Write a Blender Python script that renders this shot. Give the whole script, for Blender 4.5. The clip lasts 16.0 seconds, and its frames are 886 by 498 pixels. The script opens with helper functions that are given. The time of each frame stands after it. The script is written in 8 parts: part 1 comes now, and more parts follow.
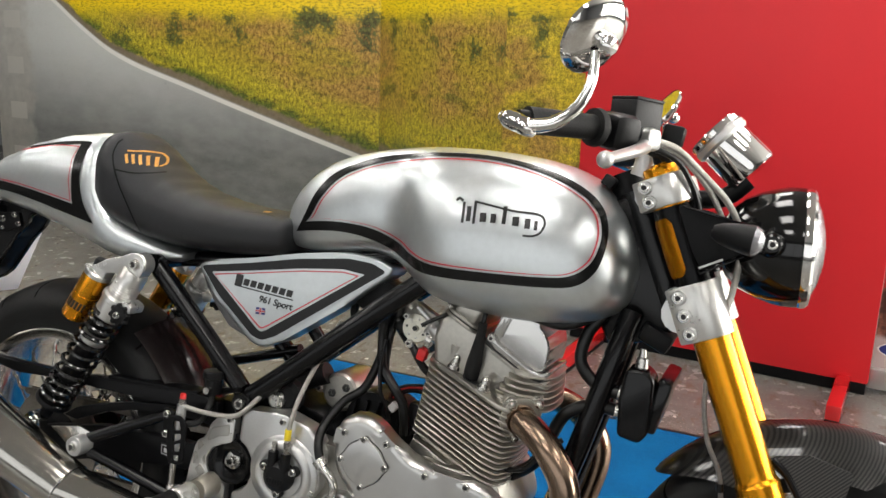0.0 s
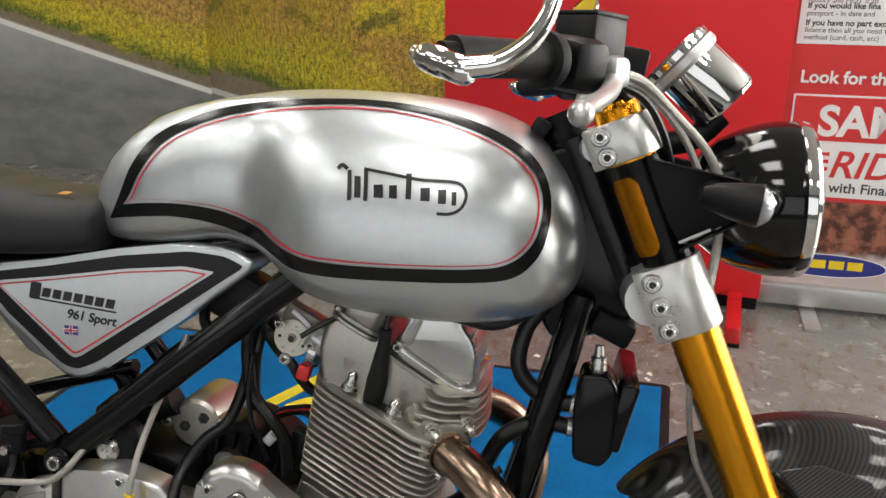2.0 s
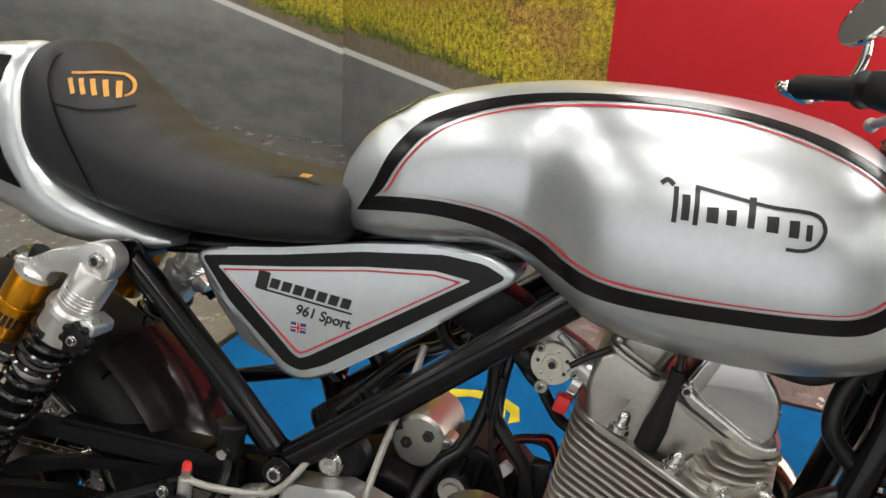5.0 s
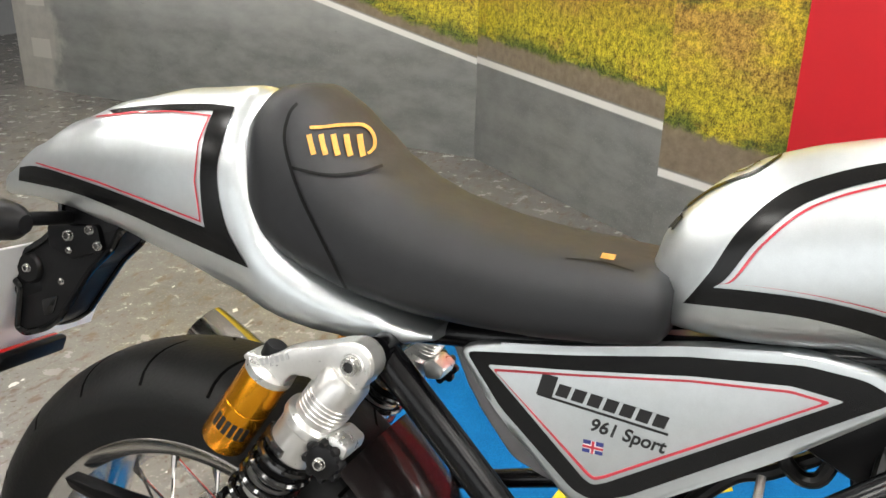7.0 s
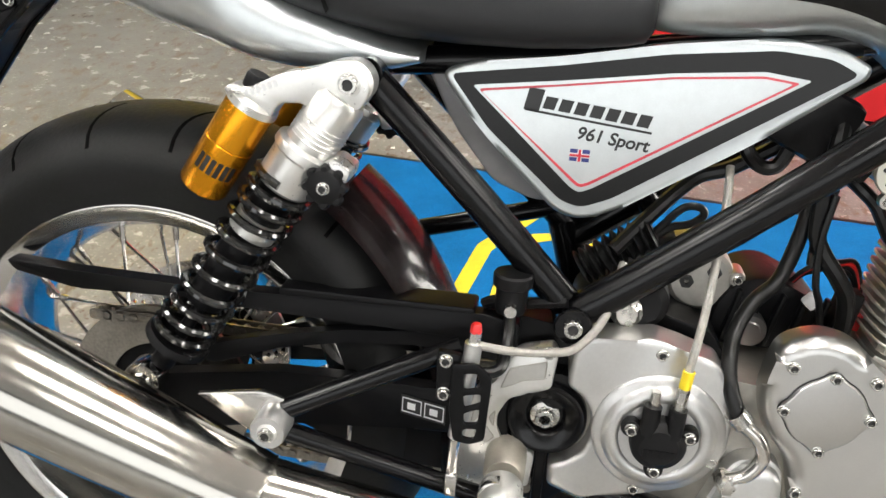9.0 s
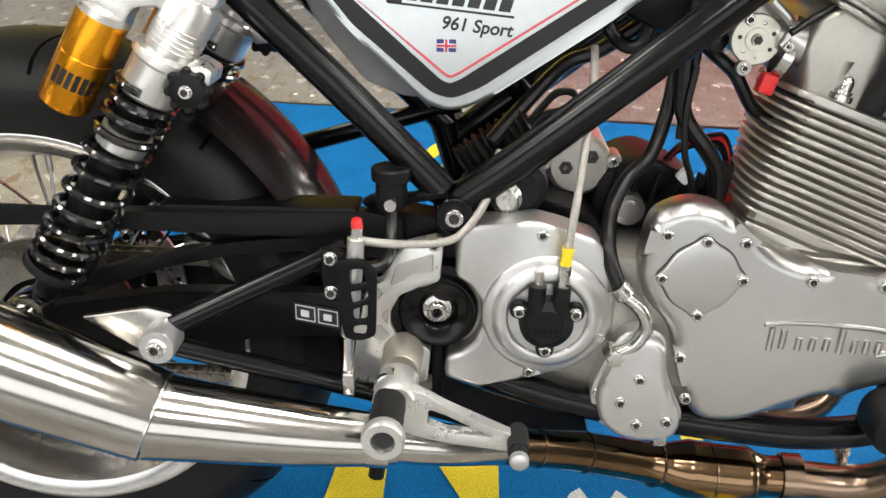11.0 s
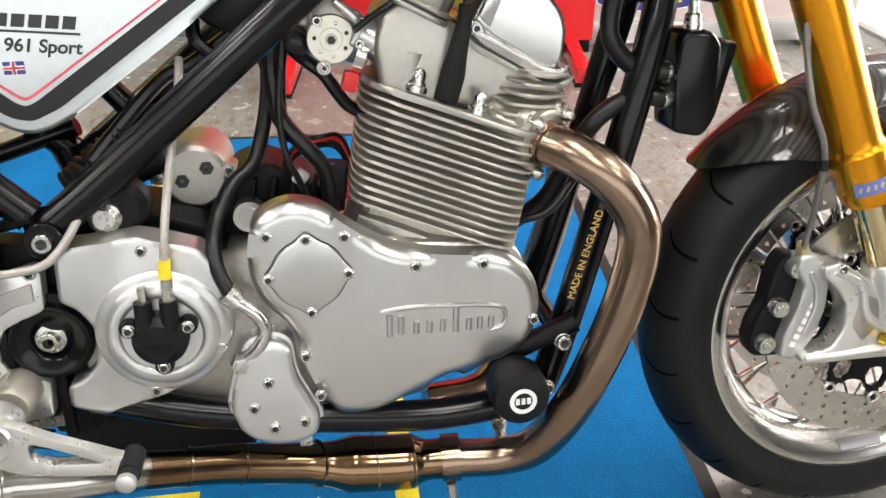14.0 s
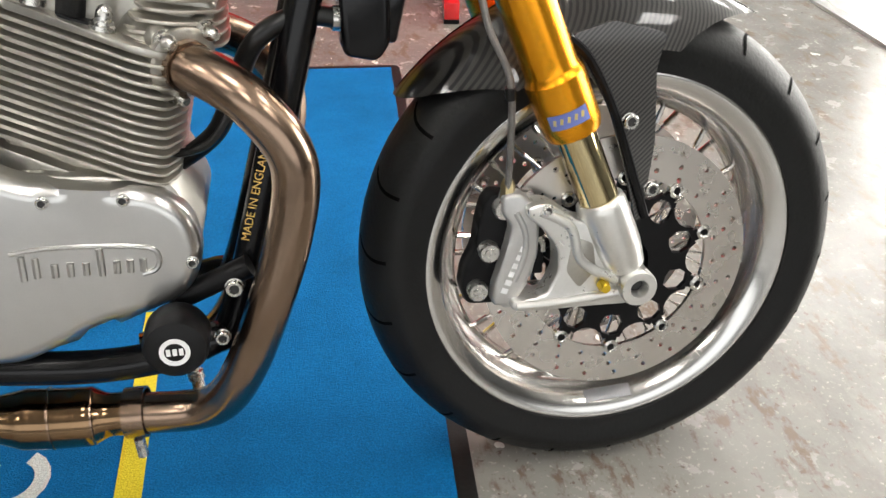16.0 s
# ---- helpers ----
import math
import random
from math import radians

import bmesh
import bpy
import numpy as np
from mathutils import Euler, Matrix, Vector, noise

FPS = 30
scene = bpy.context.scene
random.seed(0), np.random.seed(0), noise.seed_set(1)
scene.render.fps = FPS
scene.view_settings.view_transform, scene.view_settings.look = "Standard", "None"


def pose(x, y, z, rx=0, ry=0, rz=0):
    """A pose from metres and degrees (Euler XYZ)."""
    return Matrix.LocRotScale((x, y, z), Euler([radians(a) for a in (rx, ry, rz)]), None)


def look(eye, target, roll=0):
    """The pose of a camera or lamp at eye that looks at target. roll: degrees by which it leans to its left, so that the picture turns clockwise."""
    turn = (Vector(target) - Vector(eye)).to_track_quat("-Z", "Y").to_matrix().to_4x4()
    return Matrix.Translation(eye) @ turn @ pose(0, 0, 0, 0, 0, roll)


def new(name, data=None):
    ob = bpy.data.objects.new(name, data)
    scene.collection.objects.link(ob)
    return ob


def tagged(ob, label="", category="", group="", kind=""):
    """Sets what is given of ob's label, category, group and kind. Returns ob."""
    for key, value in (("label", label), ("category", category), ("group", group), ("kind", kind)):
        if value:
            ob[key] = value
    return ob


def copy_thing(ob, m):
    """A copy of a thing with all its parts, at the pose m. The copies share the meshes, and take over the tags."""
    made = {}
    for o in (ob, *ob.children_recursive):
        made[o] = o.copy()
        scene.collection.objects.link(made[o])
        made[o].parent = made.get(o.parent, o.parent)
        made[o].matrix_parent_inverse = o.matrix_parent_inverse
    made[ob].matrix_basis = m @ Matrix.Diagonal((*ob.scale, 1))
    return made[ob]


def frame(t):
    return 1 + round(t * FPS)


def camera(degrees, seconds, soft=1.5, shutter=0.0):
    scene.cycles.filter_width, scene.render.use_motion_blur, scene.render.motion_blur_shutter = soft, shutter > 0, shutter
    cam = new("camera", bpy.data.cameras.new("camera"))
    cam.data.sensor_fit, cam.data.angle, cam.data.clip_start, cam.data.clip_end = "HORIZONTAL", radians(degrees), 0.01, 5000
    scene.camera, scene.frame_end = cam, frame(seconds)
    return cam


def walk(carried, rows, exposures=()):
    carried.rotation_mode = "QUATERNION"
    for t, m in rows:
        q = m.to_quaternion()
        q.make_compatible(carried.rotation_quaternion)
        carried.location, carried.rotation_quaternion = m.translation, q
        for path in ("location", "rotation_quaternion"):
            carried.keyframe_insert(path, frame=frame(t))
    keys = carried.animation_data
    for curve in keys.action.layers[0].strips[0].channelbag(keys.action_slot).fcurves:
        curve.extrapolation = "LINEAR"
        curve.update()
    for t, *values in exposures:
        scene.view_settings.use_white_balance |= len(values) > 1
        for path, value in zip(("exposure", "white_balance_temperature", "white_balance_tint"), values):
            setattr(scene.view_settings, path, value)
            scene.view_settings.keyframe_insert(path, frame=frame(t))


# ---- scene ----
cam = camera(54.5, 16.0)
PATH = [
    (0, (1.265, -1.247, 1.113), (0.574, 0.573, 0.651), 1.9),
    (0.5, (1.205, -1.127, 1.121), (0.587, 0.72, 0.665), -0.1),
    (1, (1.163, -1.024, 1.118), (0.676, 0.855, 0.635), -0.4),
    (1.5, (1.133, -0.954, 1.11), (0.716, 0.911, 0.522), -0.1),
    (2, (1.097, -0.908, 1.105), (0.763, 0.953, 0.452), 0.2),
    (2.5, (1.045, -0.869, 1.104), (0.808, 0.991, 0.409), 0.4),
    (3, (1.001, -0.844, 1.103), (0.79, 1.008, 0.378), 0.8),
    (3.5, (0.961, -0.831, 1.103), (0.736, 1.018, 0.375), 1.4),
    (4, (0.916, -0.828, 1.103), (0.727, 1.028, 0.381), 2.7),
    (4.5, (0.873, -0.825, 1.103), (0.593, 1.02, 0.383), 3.8),
    (5, (0.836, -0.815, 1.101), (0.348, 0.983, 0.373), 3.5),
    (5.2, (0.818, -0.815, 1.102), (0.296, 0.972, 0.373), 3.7),
    (7.3, (0.513, -0.656, 1.097), (-0.179, 1.066, 0.351), 0.8),
    (7.5, (0.483, -0.656, 1.093), (-0.131, 1.083, 0.319), 1.5),
    (8, (0.406, -0.691, 1.054), (0.042, 1.094, 0.228), 3.0),
    (8.5, (0.382, -0.726, 1.007), (0.177, 1.029, 0.07), 3.6),
    (9, (0.416, -0.765, 0.977), (0.193, 0.945, -0.036), 2.9),
    (9.2, (0.422, -0.777, 0.967), (0.18, 0.91, -0.081), 2.4),
    (11.3, (0.494, -0.798, 0.925), (0.495, 0.884, -0.157), 0.8),
    (11.5, (0.512, -0.796, 0.925), (0.558, 0.89, -0.15), 1.0),
    (12, (0.566, -0.797, 0.922), (0.665, 0.902, -0.129), 1.0),
    (12.5, (0.591, -0.808, 0.919), (0.707, 0.899, -0.117), 0.9),
    (13, (0.605, -0.82, 0.904), (0.725, 0.901, -0.106), 0.2),
    (13.5, (0.647, -0.826, 0.903), (0.768, 0.91, -0.082), -1.6),
    (14, (0.712, -0.826, 0.915), (0.997, 0.861, -0.12), 0.3),
    (14.5, (0.786, -0.832, 0.898), (1.163, 0.832, -0.145), 1.2),
    (15, (0.897, -0.833, 0.883), (1.276, 0.811, -0.191), 1.5),
    (15.5, (0.973, -0.824, 0.855), (1.345, 0.788, -0.268), 1.3),
    (16, (1.029, -0.815, 0.867), (1.371, 0.795, -0.269), 1.9),
]
walk(cam, [(t, look(eye, target, roll)) for t, eye, target, roll in PATH], [(0, -0.56), (1.0, -0.67), (3.0, -0.72), (5.0, -0.61), (7.5, 0.14), (8.0, 0.05), (8.5, 0.0), (9.0, 0.24), (11.5, 0.2), (12.5, 0.13), (14.0, 0.27), (14.5, 0.23), (15.5, 0.0), (16.0, 0.02)])

# ---- world and lights ----
world = bpy.data.worlds.new("world")
scene.world = world
world.use_nodes = True
world.node_tree.nodes["Background"].inputs[0].default_value = (0.75, 0.82, 0.9, 1)
world.node_tree.nodes["Background"].inputs[1].default_value = 0.06
scene.view_settings.exposure = 0.0


def area_lamp(name, place, size_x, size_y, watts, colour):
    data = bpy.data.lights.new(name, "AREA")
    data.shape, data.size, data.size_y, data.energy, data.color = "RECTANGLE", size_x, size_y, watts, colour
    ob = new(name, data)
    ob.matrix_world = pose(*place)
    return ob


# ---- materials ----
def mat(name, colour, rough=0.5, metal=0.0, coat=0.0, noise_scale=0.0, vary=0.15, bump=0.0, rough_vary=0.0, spec=0.5, detail=6.0):
    m = bpy.data.materials.new(name)
    m.use_nodes = True
    nt = m.node_tree
    b = nt.nodes["Principled BSDF"]
    b.inputs["Base Color"].default_value = (*colour, 1)
    b.inputs["Roughness"].default_value = rough
    b.inputs["Metallic"].default_value = metal
    b.inputs["Coat Weight"].default_value = coat
    b.inputs["Coat Roughness"].default_value = 0.04
    b.inputs["Specular IOR Level"].default_value = spec
    if noise_scale:
        tc = nt.nodes.new("ShaderNodeTexCoord")
        fine = nt.nodes.new("ShaderNodeTexNoise")
        fine.inputs["Scale"].default_value, fine.inputs["Detail"].default_value = noise_scale, detail
        broad = nt.nodes.new("ShaderNodeTexNoise")
        broad.inputs["Scale"].default_value, broad.inputs["Detail"].default_value = noise_scale * 0.11, 3
        nt.links.new(tc.outputs["Object"], fine.inputs["Vector"])
        nt.links.new(tc.outputs["Object"], broad.inputs["Vector"])
        add = nt.nodes.new("ShaderNodeMath")
        add.operation = "ADD"
        nt.links.new(fine.outputs["Fac"], add.inputs[0])
        nt.links.new(broad.outputs["Fac"], add.inputs[1])
        ramp = nt.nodes.new("ShaderNodeMapRange")
        ramp.inputs["From Min"].default_value, ramp.inputs["From Max"].default_value = 0.6, 1.4
        ramp.inputs["To Min"].default_value, ramp.inputs["To Max"].default_value = 1 - vary, 1 + vary
        nt.links.new(add.outputs[0], ramp.inputs["Value"])
        mix = nt.nodes.new("ShaderNodeVectorMath")
        mix.operation = "SCALE"
        mix.inputs[0].default_value = colour
        nt.links.new(ramp.outputs[0], mix.inputs["Scale"])
        nt.links.new(mix.outputs["Vector"], b.inputs["Base Color"])
        if rough_vary:
            rr = nt.nodes.new("ShaderNodeMapRange")
            rr.inputs["From Min"].default_value, rr.inputs["From Max"].default_value = 0.6, 1.4
            rr.inputs["To Min"].default_value, rr.inputs["To Max"].default_value = max(0.02, rough - rough_vary), rough + rough_vary
            nt.links.new(add.outputs[0], rr.inputs["Value"])
            nt.links.new(rr.outputs[0], b.inputs["Roughness"])
        if bump:
            bp = nt.nodes.new("ShaderNodeBump")
            bp.inputs["Strength"].default_value, bp.inputs["Distance"].default_value = bump, 0.002
            nt.links.new(fine.outputs["Fac"], bp.inputs["Height"])
            nt.links.new(bp.outputs[0], b.inputs["Normal"])
    return m


SILVER = mat("silver_paint", (0.60, 0.635, 0.642), 0.36, 0.88, 0.45, 900, 0.05)
BLACKPAINT = mat("black_stripe_paint", (0.005, 0.005, 0.005), 0.22, 0, 0.0, 40, 0.2, spec=0.3)
REDPIN = mat("red_pinstripe_paint", (0.55, 0.03, 0.05), 0.3, 0, 0.6)
FRAMEBLACK = mat("gloss_black_frame_paint", (0.003, 0.003, 0.0035), 0.2, 0, 0, 60, 0.25, rough_vary=0.04, spec=0.28)
GLOSSBLACK = mat("deep_gloss_black", (0.004, 0.004, 0.004), 0.1, 0, 0, 30, 0.2, rough_vary=0.02, spec=0.45)
SATINBLACK = mat("satin_black_metal", (0.004, 0.004, 0.0045), 0.4, 0, 0, 120, 0.3, 0.05, 0.1, spec=0.16)
BRIGHTALU = mat("bead_blasted_aluminium", (0.66, 0.655, 0.63), 0.31, 0.82, 0, 260, 0.05, 0.06, 0.06)
PLASTIC = mat("black_plastic", (0.006, 0.006, 0.0065), 0.42, 0, 0, 300, 0.2, 0.1, 0.08, spec=0.2)
VINYL = mat("black_seat_vinyl", (0.019, 0.0198, 0.0215), 0.5, 0, 0, 900, 0.15, 0.1, 0.05, spec=0.32)
PIPING = mat("dark_piping", (0.003, 0.003, 0.003), 0.5, spec=0.15)
THREAD = mat("gold_thread", (0.62, 0.31, 0.06), 0.5, 0.1, 0, 900, 0.3, 0.6)
RUBBER = mat("tyre_rubber", (0.0085, 0.0087, 0.0087), 0.5, 0, 0, 220, 0.25, 0.2, 0.08, spec=0.2)
# blacker than the tyre, for the shade down in the grooves
GROOVE = mat("tread_groove_rubber", (0.0015, 0.0015, 0.0015), 0.8, spec=0.03)
GRIPRUB = mat("grip_rubber", (0.008, 0.008, 0.008), 0.62, 0, 0, 400, 0.2, 0.3, spec=0.3)
CHROME = mat("polished_chrome", (0.78, 0.77, 0.75), 0.07, 1.0, 0, 8, 0.04, 0, 0.03)
STEEL = mat("stainless_steel", (0.6, 0.58, 0.55), 0.2, 1.0, 0, 60, 0.1, 0, 0.06)
CASTALU = mat("cast_aluminium", (0.43, 0.415, 0.375), 0.36, 0.92, 0, 160, 0.12, 0.12, 0.08)
CASEALU = mat("polished_case_aluminium", (0.55, 0.545, 0.53), 0.29, 0.97, 0, 500, 0.03, 0, 0, detail=2.0)
POLALU = mat("mirror_polished_aluminium", (0.56, 0.555, 0.54), 0.22, 1.0, 0, 40, 0.05, 0, 0.04, detail=2.0)
MACHALU = mat("machined_aluminium", (0.58, 0.58, 0.57), 0.34, 0.85, 0, 300, 0.06, 0.05, 0.06)
FINALU = mat("fin_aluminium", (0.50, 0.475, 0.42), 0.45, 0.85, 0, 200, 0.15, 0.15, 0.08)
RIMALU = mat("polished_rim_aluminium", (0.60, 0.59, 0.57), 0.18, 1.0, 0, 20, 0.06, 0, 0.05)
GOLD = mat("gold_anodised", (0.80, 0.33, 0.012), 0.27, 0.92, 0.1)
STANCHION = mat("gold_nitride_stanchion", (0.62, 0.52, 0.3), 0.05, 1.0)
MUFSTEEL = mat("brushed_muffler_steel", (0.47, 0.455, 0.42), 0.15, 1.0, 0, 30, 0.06, 0, 0.05)
PIPE = mat("heat_tinted_steel", (0.26, 0.185, 0.135), 0.21, 1.0, 0, 9, 0.35, 0, 0.06)
PIPEDARK = mat("browned_collector_steel", (0.21, 0.135, 0.075), 0.14, 1.0, 0, 14, 0.4, 0, 0.07)
HOSE = mat("braided_hose", (0.42, 0.405, 0.37), 0.4, 0.6, 0, 1500, 0.25, 0.5)
GREYHOSE = mat("grey_braided_hose", (0.2, 0.19, 0.18), 0.35, 0.6, 0, 1500, 0.3, 0.5)
RUBHOSE = mat("rubber_hose", (0.006, 0.006, 0.006), 0.3, 0, 0, 200, 0.2, 0.1, spec=0.35)
REDCAP = mat("red_rubber", (0.6, 0.02, 0.02), 0.45)
YELLOW = mat("yellow_sleeve", (0.8, 0.6, 0.02), 0.5)
BOLT = mat("bolt_steel", (0.56, 0.55, 0.52), 0.27, 1.0, 0, 200, 0.08, 0, 0.05)
# near-black for gaskets, and for the shade put into sockets and bores
SOCKET = mat("socket_dark", (0.02, 0.02, 0.02), 0.5)
DECALBLACK = mat("decal_black", (0.01, 0.01, 0.01), 0.3)
DECALGOLD = mat("decal_gold", (0.7, 0.45, 0.12), 0.4)
DECALWHITE = mat("decal_white", (0.75, 0.75, 0.75), 0.5)
LENS = mat("clear_lens", (0.3, 0.3, 0.32), 0.12, 0.6, 0.5, 180, 0.15, 0.8)
REDPAINT = mat("gloss_red_paint", (0.5, 0.01, 0.012), 0.2, 0, 0.8)
REDBOARD = mat("red_board_laminate", (0.62, 0.012, 0.018), 0.5, 0, 0, 3, 0.05, 0, 0.04)
BANNERWHITE = mat("banner_white", (0.74, 0.73, 0.72), 0.5, 0, 0, 5, 0.04)
BANNERRED = mat("banner_red", (0.58, 0.03, 0.03), 0.5, 0, 0, 5, 0.05)
BANNERTEXT = mat("banner_dark_text", (0.05, 0.05, 0.05), 0.5)
WALLPAINT = mat("white_wall_paint", (0.72, 0.72, 0.7), 0.7, 0, 0, 20, 0.05, 0.05)
PALEFLOOR = mat("pale_grey_floor_covering", (0.30, 0.31, 0.285), 0.45, 0, 0, 40, 0.1, 0.05, 0.08)
# for walls out of view; dark so that paint and metal reflect less
GREYWALL = mat("dark_grey_wall_paint", (0.16, 0.165, 0.17), 0.7, 0, 0, 20, 0.08, 0.05)
CEILPAINT = mat("ceiling_tile", (0.42, 0.42, 0.41), 0.8, 0, 0, 60, 0.05, 0.1)
TUBE = mat("light_tube", (1, 1, 1), 0.5)
TUBE.node_tree.nodes["Principled BSDF"].inputs["Emission Color"].default_value = (1.0, 0.97, 0.93, 1)
TUBE.node_tree.nodes["Principled BSDF"].inputs["Emission Strength"].default_value = 21.5


def node_material(name):
    m = bpy.data.materials.new(name)
    m.use_nodes = True
    return m, m.node_tree, m.node_tree.nodes["Principled BSDF"]


def nd(nt, kind, **values):
    n = nt.nodes.new(kind)
    for k, v in values.items():
        n.inputs[k.replace("_", " ")].default_value = v
    return n


def op(nt, kind, a, b=None, c=None):
    """A maths node on sockets or numbers; returns its output."""
    n = nt.nodes.new("ShaderNodeMath")
    n.operation = kind
    for i, v in enumerate((a, b, c)):
        if v is None:
            continue
        if isinstance(v, (int, float)):
            n.inputs[i].default_value = v
        else:
            nt.links.new(v, n.inputs[i])
    return n.outputs[0]


def blend(nt, fac, a, b):
    """Mixes two colours (sockets or triples) by a factor."""
    n = nt.nodes.new("ShaderNodeMix")
    n.data_type = "RGBA"
    for i, v in ((6, a), (7, b)):
        if isinstance(v, tuple):
            n.inputs[i].default_value = (*v, 1)
        else:
            nt.links.new(v, n.inputs[i])
    if isinstance(fac, (int, float)):
        n.inputs[0].default_value = fac
    else:
        nt.links.new(fac, n.inputs[0])
    return n.outputs[2]


def step(nt, value, lo, hi):
    """0 below lo, 1 above hi, smooth between."""
    n = nt.nodes.new("ShaderNodeMapRange")
    n.interpolation_type = "SMOOTHSTEP"
    n.inputs["From Min"].default_value, n.inputs["From Max"].default_value = lo, hi
    nt.links.new(value, n.inputs["Value"])
    return n.outputs[0]


def object_noise(nt, scale, detail=5.0, stretch=(1, 1, 1), rough=0.6):
    tc = nt.nodes.new("ShaderNodeTexCoord")
    mp = nt.nodes.new("ShaderNodeMapping")
    mp.inputs["Scale"].default_value = stretch
    nt.links.new(tc.outputs["Object"], mp.inputs["Vector"])
    n = nd(nt, "ShaderNodeTexNoise", Scale=scale, Detail=detail, Roughness=rough)
    nt.links.new(mp.outputs[0], n.inputs["Vector"])
    return n.outputs["Fac"]


def floor_material():
    m, nt, b = node_material("speckled_vinyl_floor")
    broad, mid, fine = object_noise(nt, 1.1, 4), object_noise(nt, 14, 5), object_noise(nt, 120, 3)
    base = blend(nt, step(nt, broad, 0.35, 0.65), (0.125, 0.122, 0.113), (0.185, 0.178, 0.162))
    base = blend(nt, op(nt, "MULTIPLY", step(nt, mid, 0.40, 0.72), 0.55), base, (0.23, 0.22, 0.203))
    base = blend(nt, op(nt, "MULTIPLY", step(nt, object_noise(nt, 3.4, 6, (1, 1, 1), 0.7), 0.52, 0.70), 0.5), base, (0.125, 0.113, 0.10))
    base = blend(nt, step(nt, fine, 0.58, 0.70), base, (0.33, 0.312, 0.28))
    base = blend(nt, step(nt, object_noise(nt, 60, 5, (1, 1, 1), 0.65), 0.6, 0.66), base, (0.11, 0.085, 0.068))
    base = blend(nt, op(nt, "MULTIPLY", step(nt, object_noise(nt, 26, 6, (1, 0.45, 1), 0.7), 0.52, 0.64), 0.85), base, (0.115, 0.085, 0.06))
    scuff = step(nt, object_noise(nt, 11, 8, (1, 0.35, 1), 0.7), 0.64, 0.70)
    base = blend(nt, scuff, base, (0.44, 0.42, 0.39))
    chip = step(nt, object_noise(nt, 16, 3, (1, 0.7, 1), 0.6), 0.685, 0.69)
    base = blend(nt, chip, base, (0.62, 0.60, 0.56))
    nt.links.new(base, b.inputs["Base Color"])
    nt.links.new(op(nt, "MULTIPLY_ADD", mid, 0.12, 0.20), b.inputs["Roughness"])
    b.inputs["Specular IOR Level"].default_value = 0.6
    bp = nd(nt, "ShaderNodeBump", Strength=0.4, Distance=0.0015)
    nt.links.new(object_noise(nt, 45, 5, (1, 0.6, 1), 0.6), bp.inputs["Height"])
    nt.links.new(bp.outputs[0], b.inputs["Normal"])
    return m


def carpet_material(name, colour):
    m, nt, b = node_material(name)
    fine, broad = object_noise(nt, 420, 3), object_noise(nt, 7, 4)
    shade = op(nt, "ADD", op(nt, "MULTIPLY_ADD", fine, 1.3, 0.0), op(nt, "MULTIPLY", broad, 0.75))
    v = nt.nodes.new("ShaderNodeVectorMath")
    v.operation = "SCALE"
    v.inputs[0].default_value = colour
    nt.links.new(shade, v.inputs["Scale"])
    nt.links.new(v.outputs[0], b.inputs["Base Color"])
    b.inputs["Roughness"].default_value = 0.95
    b.inputs["Specular IOR Level"].default_value = 0.1
    bp = nd(nt, "ShaderNodeBump", Strength=0.7, Distance=0.004)
    nt.links.new(fine, bp.inputs["Height"])
    nt.links.new(bp.outputs[0], b.inputs["Normal"])
    return m


def carbon_material():
    m, nt, b = node_material("carbon_fibre_weave")
    tc = nt.nodes.new("ShaderNodeTexCoord")
    sp = nt.nodes.new("ShaderNodeSeparateXYZ")
    nt.links.new(tc.outputs["Object"], sp.inputs[0])
    diagonal = op(nt, "ADD", op(nt, "MULTIPLY", sp.outputs[0], 175.0), op(nt, "MULTIPLY", sp.outputs[2], -175.0))
    diagonal = op(nt, "ADD", diagonal, op(nt, "MULTIPLY", sp.outputs[1], 120.0))
    wave = op(nt, "ABSOLUTE", op(nt, "SUBTRACT", op(nt, "FRACT", diagonal), 0.5))
    tow = op(nt, "FRACT", op(nt, "MULTIPLY", op(nt, "ADD", sp.outputs[0], sp.outputs[2]), 300.0))
    mask = op(nt, "MULTIPLY", step(nt, wave, 0.14, 0.32), op(nt, "MULTIPLY_ADD", step(nt, tow, 0.1, 0.4), 0.35, 0.65))
    nt.links.new(blend(nt, mask, (0.006, 0.006, 0.006), (0.055, 0.052, 0.048)), b.inputs["Base Color"])
    nt.links.new(op(nt, "MULTIPLY_ADD", mask, -0.08, 0.42), b.inputs["Roughness"])
    b.inputs["Coat Weight"].default_value = 1.0
    b.inputs["Coat Roughness"].default_value = 0.06
    b.inputs["Metallic"].default_value = 0.2
    return m


